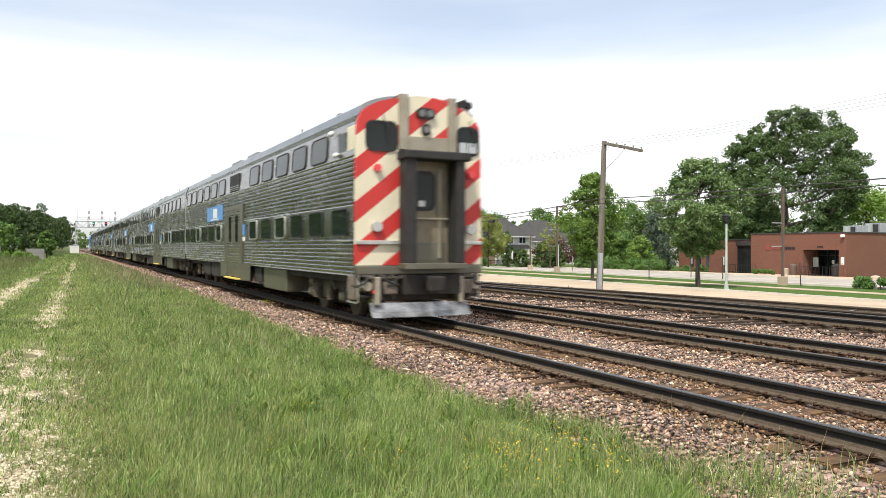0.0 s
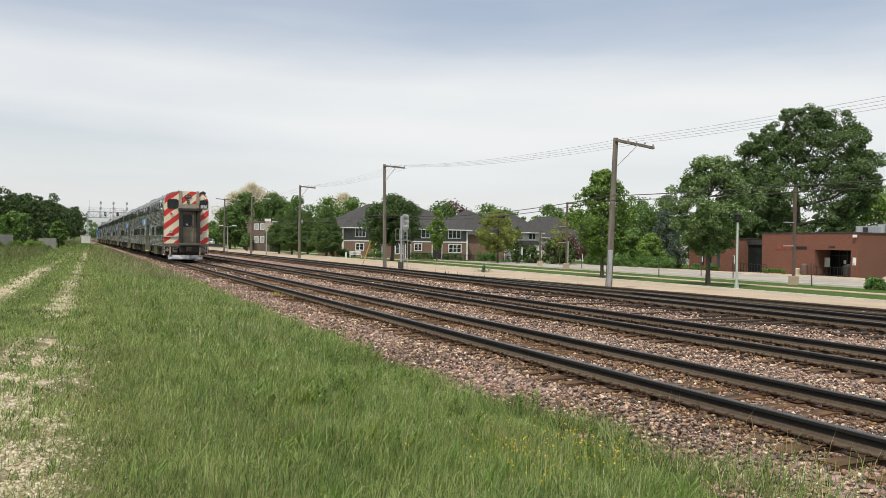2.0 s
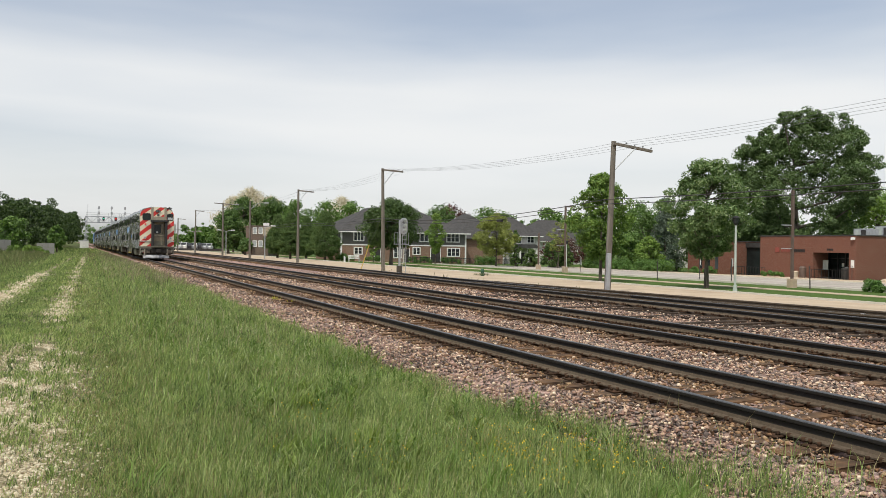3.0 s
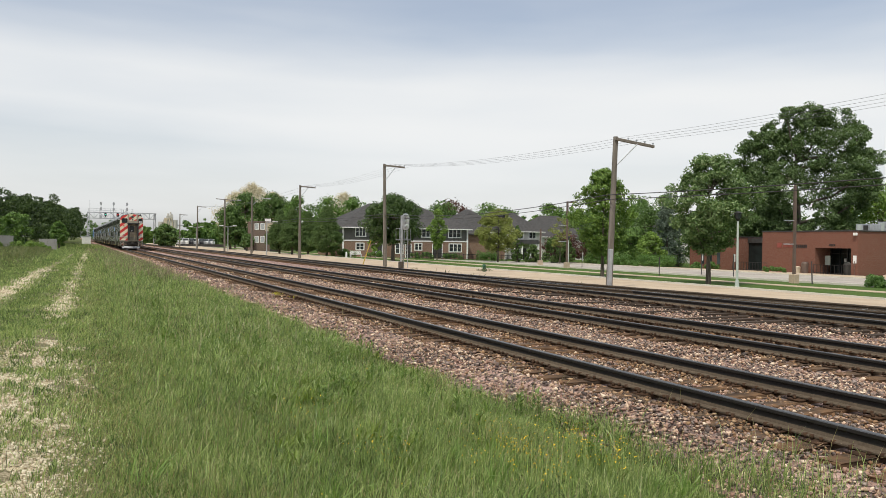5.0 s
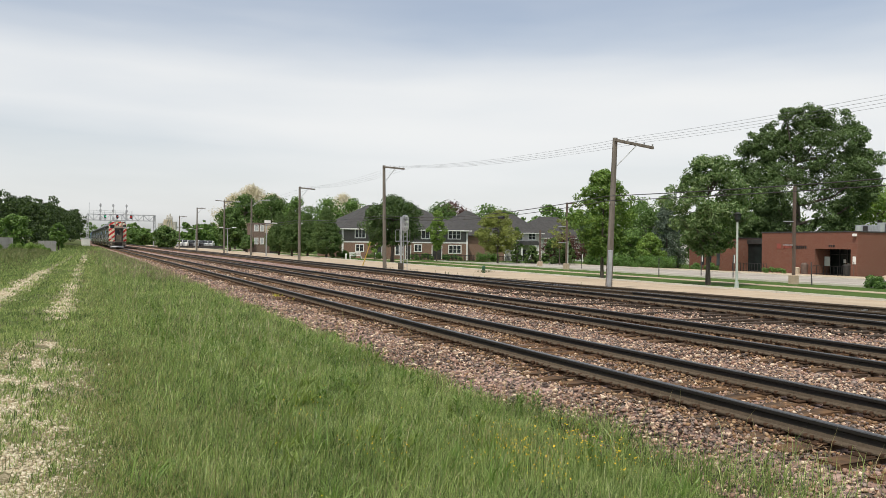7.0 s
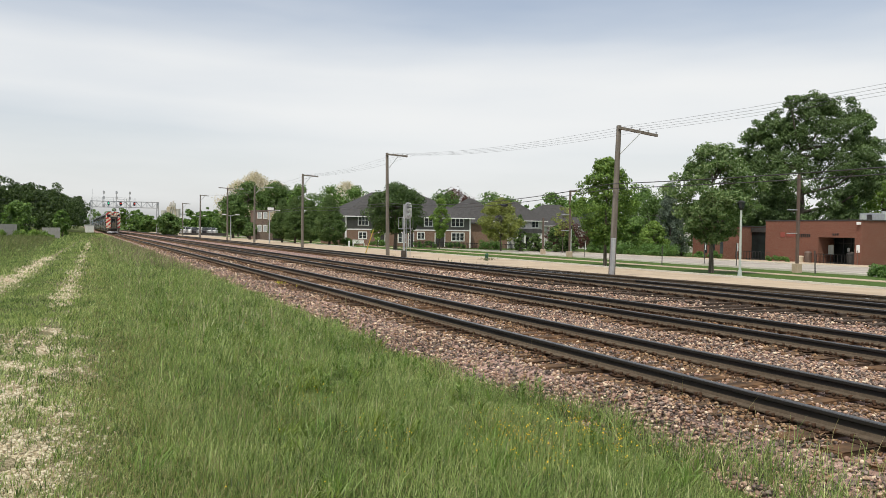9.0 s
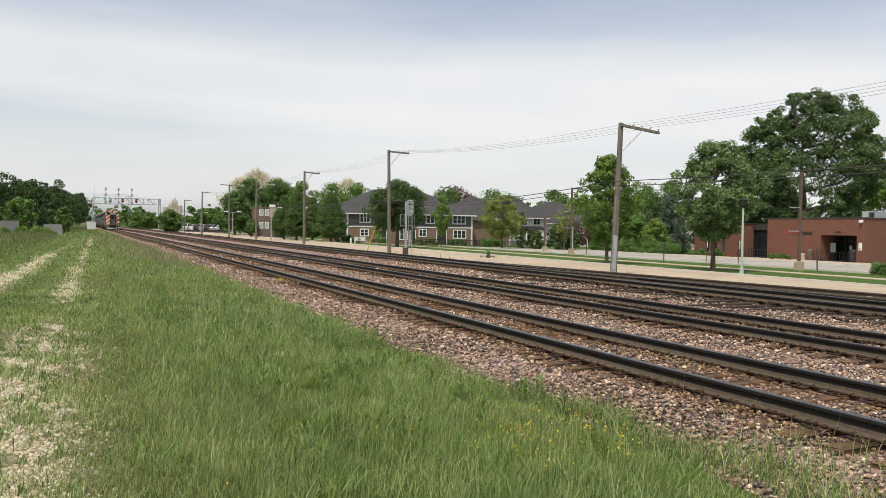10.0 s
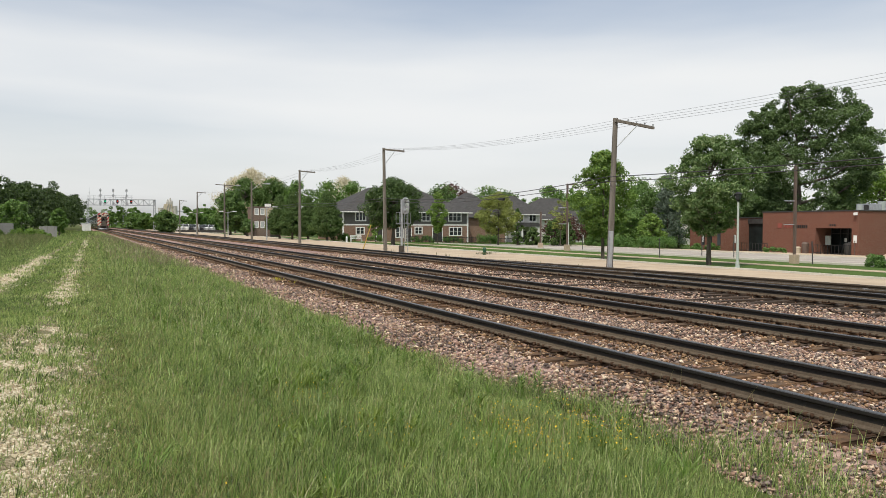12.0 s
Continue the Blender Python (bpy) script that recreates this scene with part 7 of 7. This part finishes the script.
def spread(y0, y1, density, seed, x_far=5.55):
    g = np.random.default_rng(seed)
    n = int((x_far + 1.8 + 0.1 * (y0 + y1) / 2) * (y1 - y0) * density)
    y = g.uniform(y0, y1, n)
    x = g.uniform(0, 1, n) * (x_far + 1.8 + 0.1 * y) - 1.8 - 0.1 * y
    edge = 5.2 + 0.22 * np.sin(y * 0.9) + 0.16 * np.sin(y * 2.3 + 1) + g.normal(0, 0.13, n)
    bare = rut_cover(x, y) * (0.75 + 0.3 * np.sin(x * 5 + y * 3.1))
    patch = 0.75 + 0.45 * np.sin(x * 1.3 + 0.4 * y) * np.sin(0.7 * y - x)
    keep = (x < edge) & (g.uniform(0, 1, n) > bare * np.where((y < 17) | (x < -2.0 + 0.019 * y), 1.02, 0.82)) & (g.uniform(0, 1, n) < patch + 0.35)
    return x[keep], y[keep], g


def short_on_path(x, y):
    d = np.minimum(np.abs(x - (0.019 * y - 2.2)), 9)
    return np.where(x < 0.019 * y + 0.4, 0.5, 1.0) * np.where(d < 0.6, 0.8, 1.0)


def build_grass():
    for k, (y0, y1, dens, l0, l1, w) in enumerate(((-8.0, 3.2, 150, 0.08, 0.24, 0.01), (3.2, 9.0, 3400, 0.05, 0.2, 0.0048), (9.0, 16.0, 1900, 0.06, 0.22, 0.0068), (16.0, 30.0, 680, 0.1, 0.27, 0.011), (30.0, 60.0, 200, 0.15, 0.40, 0.02), (60.0, 130.0, 42, 0.2, 0.5, 0.045), (130.0, 235.0, 9, 0.25, 0.6, 0.1))):
        x, y, g = spread(y0, y1, dens, 400 + k)
        clump = 0.72 + 0.5 * np.abs(np.sin(x * 2.1 + 1.3 * np.sin(y * 0.8)) * np.sin(y * 1.7 + np.sin(x)))
        length = g.uniform(l0, l1, len(x)) * clump * short_on_path(x, y) * np.where(x > 4.3, 0.85, 1.0)
        blades("grass", x, y, land(x, y) - 0.01, length, w * g.uniform(0.7, 1.4, len(x)), 1.0, M_GRASS, "tall uneven green grass beside the ballast", "grass", 410 + k)
        worn = (g.uniform(0, 1, len(x)) < np.where(y < 16, 1.0, 0.5) * np.clip(0.1 + 0.5 * np.exp(-((x - 0.019 * y - 0.1) / 0.7) ** 2) + 0.2 * (np.sin(x * 1.9 + y * 0.5) * np.sin(y * 1.1 - x * 0.7) > 0.45), 0, 1))
        blades("dry_grass", x[worn] + 0.02, y[worn] + 0.02, land(x[worn], y[worn]) - 0.01, length[worn] * 0.9, np.full(worn.sum(), w), 1.2, M_DRYGRASS, "dry straw-coloured blades among the grass", "grass", 470 + k)
    g = np.random.default_rng(499)
    y = g.uniform(-8, 60, 40000)
    x = -1.8 - 0.1 * np.maximum(y, 0) - g.uniform(0, 12, len(y))
    blades("grass", x, y, land(x, y) - 0.01, g.uniform(0.1, 0.3, len(x)), g.uniform(0.01, 0.02, len(x)), 1.0, M_GRASS, "uneven green grass beside the gravel ruts", "grass", 498)
    # green sprouts coming up through the gravel
    g = np.random.default_rng(611)
    cy = 4.0 + 18 * g.uniform(0, 1, 620) ** 1.5
    cx = 0.019 * cy - 0.75 + g.normal(0, 0.55, 620)
    x, y = np.repeat(cx, 16) + g.normal(0, 0.035, 9920), np.repeat(cy, 16) + g.normal(0, 0.035, 9920)
    blades("sprouts", x, y, land(x, y), g.uniform(0.04, 0.17, 9920), 0.003 + 0.0005 * y, 1.5, M_GRASS, "small green sprouts in the gravel ruts", "grass", 612)
    # taller seeding stems, brownish further along the line
    for k, (y0, y1, dens, w) in enumerate(((3.5, 14, 9, 0.005), (14, 40, 9, 0.011), (40, 160, 7, 0.035))):
        x, y, g = spread(y0, y1, dens, 430 + k)
        keep = x > 0.019 * y + 0.6
        x, y = x[keep], y[keep]
        blades("seeding_grass", x, y, land(x, y), g.uniform(0.28, 0.55, len(x)), w * g.uniform(0.7, 1.3, len(x)), 0.8, M_SEED, "pale seeding grass stems", "grass", 440 + k)
    # taller bright blades standing out of the sward
    for k, (y0, y1, dens, w) in enumerate(((3.4, 10, 36, 0.006), (10, 20, 22, 0.009), (20, 45, 12, 0.018))):
        x, y, g = spread(y0, y1, dens, 450 + k)
        keep = x > 0.019 * y + 0.5
        x, y = x[keep], y[keep]
        blades("tall_grass", x, y, land(x, y), g.uniform(0.16, 0.32, len(x)), w * g.uniform(0.7, 1.3, len(x)), 1.3, leafy("tall_blades", (0.16, 0.23, 0.07), (0.3, 0.4, 0.13), (0.5, 0.56, 0.26), 0.4, 0.45), "taller bright green grass blades", "grass", 460 + k)
    # a brown haze of seed heads further along, next to the ballast
    g = np.random.default_rng(88)
    y = 36 + 90 * g.uniform(0, 1, 3600) ** 1.2
    x = 5.0 - np.abs(g.normal(0, 1.5, 3600))
    blades("seeding_grass", x, y, land(x, y), g.uniform(0.3, 0.58, len(x)), 0.005 + 0.00025 * y, 0.7, M_BROWNSEED, "brownish seeding grass along the ballast", "grass", 89)
    # thin dry stems standing between the rails and the grass
    x, y = g.uniform(4.9, 6.2, 140), g.uniform(3.5, 20, 140)
    blades("dry_stems", x, y, np.full(140, -0.35), g.uniform(0.2, 0.5, 140), np.full(140, 0.005), 0.8, M_DRYGRASS, "thin dry stems at the ballast edge", "grass", 90)
    # ragged grass creeping over the foot of the ballast
    y = g.uniform(3.2, 8.5, 3600)
    x = 4.95 + np.abs(g.normal(0, 1, 3600)) * (0.14 + 0.2 * np.exp(-((y - 4.2) / 1.3) ** 2)) + 0.1 * np.sin(y * 3)
    z = np.interp(x, [4.95, 5.1, 5.75], [-0.52, -0.47, -0.245]) - 0.02
    blades("edge_grass", x, y, z, g.uniform(0.12, 0.36, 3600), g.uniform(0.004, 0.009, 3600), 1.2, M_GRASS, "ragged green grass at the foot of the ballast", "grass", 93)
    # broad-leaved weeds in tufts
    g = np.random.default_rng(77)
    cx, cy = g.uniform(1.2, 4.8, 34), g.uniform(4.6, 22, 34)
    cx = np.concatenate([cx, [2.7, 2.75, 3.6, 4.2, 2.2]])
    cy = np.concatenate([cy, [8.1, 9.9, 6.6, 5.4, 9.4]])
    per = 40
    x = np.repeat(cx, per) + g.normal(0, 0.09, len(cx) * per)
    y = np.repeat(cy, per) + g.normal(0, 0.09, len(cx) * per)
    blades("weeds", x, y, land(x, y), g.uniform(0.1, 0.28, len(x)), g.uniform(0.012, 0.024, len(x)), 1.7, leafy("weed_leaves", (0.08, 0.12, 0.02), (0.15, 0.21, 0.04), (0.24, 0.3, 0.08)), "broad-leaved light green weeds among the grass", "weeds", 78)
    # weeds standing in the ballast beside the track and on the far strip
    cx = np.array([6.09, 6.51, 6.19, 5.99, 6.61, 6.41])
    cy = np.array([25.77, 24.58, 26.07, 25.47, 24.88, 24.28])
    x = np.repeat(cx, 60) + g.normal(0, 0.11, 360)
    y = np.repeat(cy, 60) + g.normal(0, 0.16, 360)
    z = np.full(360, -0.26)
    blades("ballast_weeds", x, y, z, g.uniform(0.06, 0.16, 360), g.uniform(0.015, 0.03, 360), 2.0, leafy("yellow_weed_leaves", (0.2, 0.2, 0.02), (0.38, 0.36, 0.03), (0.6, 0.5, 0.06)), "low yellowish weeds in the ballast", "weeds", 79)
    # dark weeds along the edge of the pale strip, thickest round the standpipe
    n = 160
    y = np.concatenate([g.normal(50.4, 0.4, n // 2), g.uniform(24, 60, n // 2)])
    x = np.concatenate([g.normal(27.3, 0.35, n // 2), 22.6 + np.abs(g.normal(0, 0.3, n // 2))])
    blades("strip_weeds", x, y, np.full(len(x), -0.5), g.uniform(0.08, 0.3, len(x)), g.uniform(0.02, 0.05, len(x)), 1.8, leafy("grey_weed_leaves", (0.05, 0.06, 0.03), (0.1, 0.115, 0.06), (0.2, 0.2, 0.12)), "low grey green weeds along the concrete strip", "weeds", 95)


build_grass()


def build_leafy_weeds():
    """Upright leafy plants and arching broad-bladed tufts that stand out of the sward."""
    g = np.random.default_rng(640)
    px_ = np.concatenate([[3.74, 2.95, 2.8, 2.37, 2.61, 1.54, 4.33, 2.24, 3.3, 4.0, 3.6, 4.6], g.uniform(1.3, 4.9, 34)])
    py_ = np.concatenate([[11.6, 9.4, 8.5, 20.0, 27.5, 7.4, 5.85, 13.2, 10.2, 9.0, 13.0, 10.5], g.uniform(5.0, 24, 34)])
    x, y, z, stem = [], [], [], []
    for a, b in zip(px_, py_):
        for _ in range(g.integers(2, 6)):
            sx, sy, h = a + g.normal(0, 0.09), b + g.normal(0, 0.09), g.uniform(0.22, 0.42)
            stem.append((sx, sy, h))
            for k in range(14):
                x.append(sx), y.append(sy), z.append(float(land(sx, sy)) + h * (0.3 + 0.7 * k / 13))
    x, y, z = np.array(x), np.array(y), np.array(z)
    leaf = leafy("weed_leaves_dark", (0.07, 0.12, 0.03), (0.14, 0.22, 0.05), (0.25, 0.34, 0.1), 0.5, 0.3)
    blades("leafy_weeds", x, y, z, g.uniform(0.05, 0.09, len(x)), g.uniform(0.012, 0.02, len(x)), 3.2, leaf, "leafy green weeds standing in the grass", "weeds", 641)
    st = np.array(stem)
    blades("weed_stems", st[:, 0], st[:, 1], land(st[:, 0], st[:, 1]), st[:, 2] * 1.02, np.full(len(st), 0.007), 0.0, leaf, "green weed stems standing in the grass", "weeds", 642)
    cx = np.concatenate([[3.05, 2.85, 2.08, 4.4, 0.5, 4.7, 3.9], g.uniform(1.5, 4.9, 26)])
    cy = np.concatenate([[6.15, 5.95, 7.1, 4.75, 6.4, 5.0, 7.4], g.uniform(4.6, 16, 26)])
    x = np.repeat(cx, 15) + g.normal(0, 0.05, len(cx) * 15)
    y = np.repeat(cy, 15) + g.normal(0, 0.05, len(cx) * 15)
    blades("grass_tufts", x, y, land(x, y), g.uniform(0.18, 0.36, len(x)), g.uniform(0.008, 0.015, len(x)), 1.6, leafy("broad_blades", (0.1, 0.17, 0.04), (0.18, 0.28, 0.075), (0.29, 0.38, 0.13), 0.4, 0.4), "arching tufts of broad bright grass", "grass", 643)
    # pale nodding grass heads in a drift
    n = 420
    x, y = g.normal(3.1, 0.8, n), g.normal(15.5, 2.4, n)
    blades("pale_grass_heads", x, y, land(x, y) + 0.14, g.uniform(0.06, 0.13, n), g.uniform(0.007, 0.012, n), 1.6, leafy("pale_heads", (0.3, 0.34, 0.17), (0.42, 0.46, 0.26), (0.58, 0.6, 0.4), 0.6, 0.3), "pale nodding grass heads", "grass", 644)
    # rough weeds, tall and brownish, between the far rut and the wood
    n = 9000
    y = 118 - 84 * g.uniform(0, 1, n) ** 1.7
    x = -1.6 - 0.01 * y - np.abs(g.normal(0, 2.6, n))
    rough = leafy("rough_weeds", (0.07, 0.095, 0.036), (0.14, 0.165, 0.065), (0.28, 0.26, 0.14), 0.7, 0.25)
    blades("rough_weeds", x, y, land(x, y), g.uniform(0.25, 0.8, n) * np.clip((-x - 1.4) / 3.5, 0.3, 1) * np.clip((y - 28) / 45, 0.25, 1), g.uniform(0.02, 0.05, n), 1.0, rough, "tall rough weeds before the board fence", "weeds", 645)


build_leafy_weeds()


def build_flowers():
    """Small yellow blooms on thin stems, most of them in one drift."""
    g = np.random.default_rng(55)
    spots = [(2.0, 7.95, 8), (2.25, 8.05, 12), (2.5, 8.3, 4), (2.2, 6.35, 6), (2.3, 6.15, 8), (2.34, 5.85, 6), (2.3, 5.4, 3), (3.45, 6.2, 6), (3.67, 6.35, 12), (3.42, 5.77, 16), (3.25, 5.6, 8), (3.46, 5.61, 12),
             (3.6, 5.6, 14), (3.37, 5.15, 8), (3.5, 5.2, 10), (3.97, 5.5, 14), (4.4, 6.25, 14), (4.3, 5.95, 12), (3.3, 4.95, 6), (3.0, 4.9, 3), (3.0, 5.6, 6), (4.23, 5.4, 12), (4.35, 5.65, 12), (4.33, 6.4, 8), (4.0, 6.4, 8), (3.65, 6.7, 6)]
    cx, cy, cn = (np.array(c) for c in zip(*spots))
    cn = cn * 2
    px_ = np.concatenate([np.repeat(cx, cn) + g.normal(0, 0.1, cn.sum()), g.normal(3.9, 0.5, 60), g.uniform(0.8, 4.9, 45), g.normal(4.45, 0.2, 50)])
    py_ = np.concatenate([np.repeat(cy, cn) + g.normal(0, 0.1, cn.sum()), g.normal(5.8, 0.6, 60), g.uniform(4.6, 15, 45), g.normal(5.6, 0.35, 50)])
    keep = (px_ < 5.0) & (py_ > 4.2)
    px_, py_ = px_[keep], py_[keep]
    n = len(px_)
    h = g.uniform(0.14, 0.36, n)
    z = land(px_, py_) + h
    ang = np.arange(6) * np.pi / 3
    r = g.uniform(0.003, 0.0078, n)
    tilt = g.normal(0, 0.35, (n, 2))
    ring = np.stack([np.cos(ang)[None] * r[:, None] + px_[:, None], np.sin(ang)[None] * r[:, None] + py_[:, None],
                     z[:, None] + (np.cos(ang)[None] * tilt[:, :1] + np.sin(ang)[None] * tilt[:, 1:]) * r[:, None]], -1)
    mid = np.stack([px_, py_, z - 0.006], -1)[:, None]
    v = np.concatenate([ring, mid], 1).reshape(-1, 3)
    i = np.arange(n)[:, None] * 7
    f = np.concatenate([i + (k, (k + 1) % 6, 6) for k in range(6)], 1).reshape(-1, 3)
    tagged(new("wildflowers", many("wildflowers", v, f, M_PETAL)), "small yellow wildflowers in the grass", "flowers", kind="stuff")
    blades("flower_stems", px_, py_, land(px_, py_), h * 1.02, np.full(n, 0.004), 0.0, M_GRASS, "thin green flower stems", "flowers", 56)


build_flowers()


def build_path_gravel():
    g = np.random.default_rng(91)
    y = 4.0 + 34 * g.uniform(0, 1, 66000) ** 1.9
    x = np.where(g.uniform(0, 1, len(y)) < 0.64, 0.019 * y - 0.8 + g.normal(0, 1, len(y)) * np.where(y < 16, 0.34, 0.16), 0.03 * y - 3.1 + g.normal(0, 0.22, len(y)))
    keep = (np.sin(x * 4.1 + y * 1.9) * np.sin(y * 2.7 - x * 2) > -0.72) & ((y < 16) | (x < 0.019 * y - 2.2) | (np.sin(y * 0.55 + 1.0) > -0.1))
    x, y = x[keep], y[keep]
    far_y = g.uniform(26, 54, 9000)
    far_x = 0.03 * far_y - 3.1 + g.normal(0, 0.3, 9000)
    more_y = 26 + 74 * g.uniform(0, 1, 4000)
    more_x = 0.019 * more_y - 0.8 + g.normal(0, 0.15, 4000)
    x, y = np.concatenate([x, far_x, more_x]), np.concatenate([y, far_y, more_y])
    scatter_stones("path_gravel", np.stack([x, y, land(x, y) + 0.002], -1), g.uniform(0.007, 0.02, len(x)) * (1 + y / 32), M_PEBBLE, "pale limestone chippings on the worn wheel ruts", "gravel")


build_path_gravel()


# ---- what moves: the train pulls away, slowing a little ----
TRAIN_T = (0.0, 0.5, 1.0, 1.5, 2.0, 2.5, 3.0, 5.0, 6.0, 7.0, 9.0, 10.5, 12.0)
TRAIN_S = (15.8, 26.45, 37.0, 47.4, 57.8, 68.2, 78.5, 118.9, 138.5, 158.0, 196.0, 222.5, 246.5)


def train_at(t):
    """Metres from the eye to the cab end, eased between the known places."""
    c = np.polyfit(TRAIN_T, TRAIN_S, 4)
    return float(np.polyval(c, t))


def motions():
    steps = [0.5 * k for k in range(25)]
    for k, car in enumerate(CARS + [loco]):
        walk(car, [(t, pose(TRACK_X[0], train_at(t) + CAR_PITCH * k, 0)) for t in steps])
    for spin in CAB_SPINS:
        at = spin.matrix_basis.translation.copy()
        rows = []
        for f in range(361):
            angle = -(train_at(f / 30) - train_at(0)) / 0.46
            rows.append((f / 30, Matrix.Translation(at) @ Matrix.Rotation(angle, 4, "X")))
        walk(spin, rows)


motions()
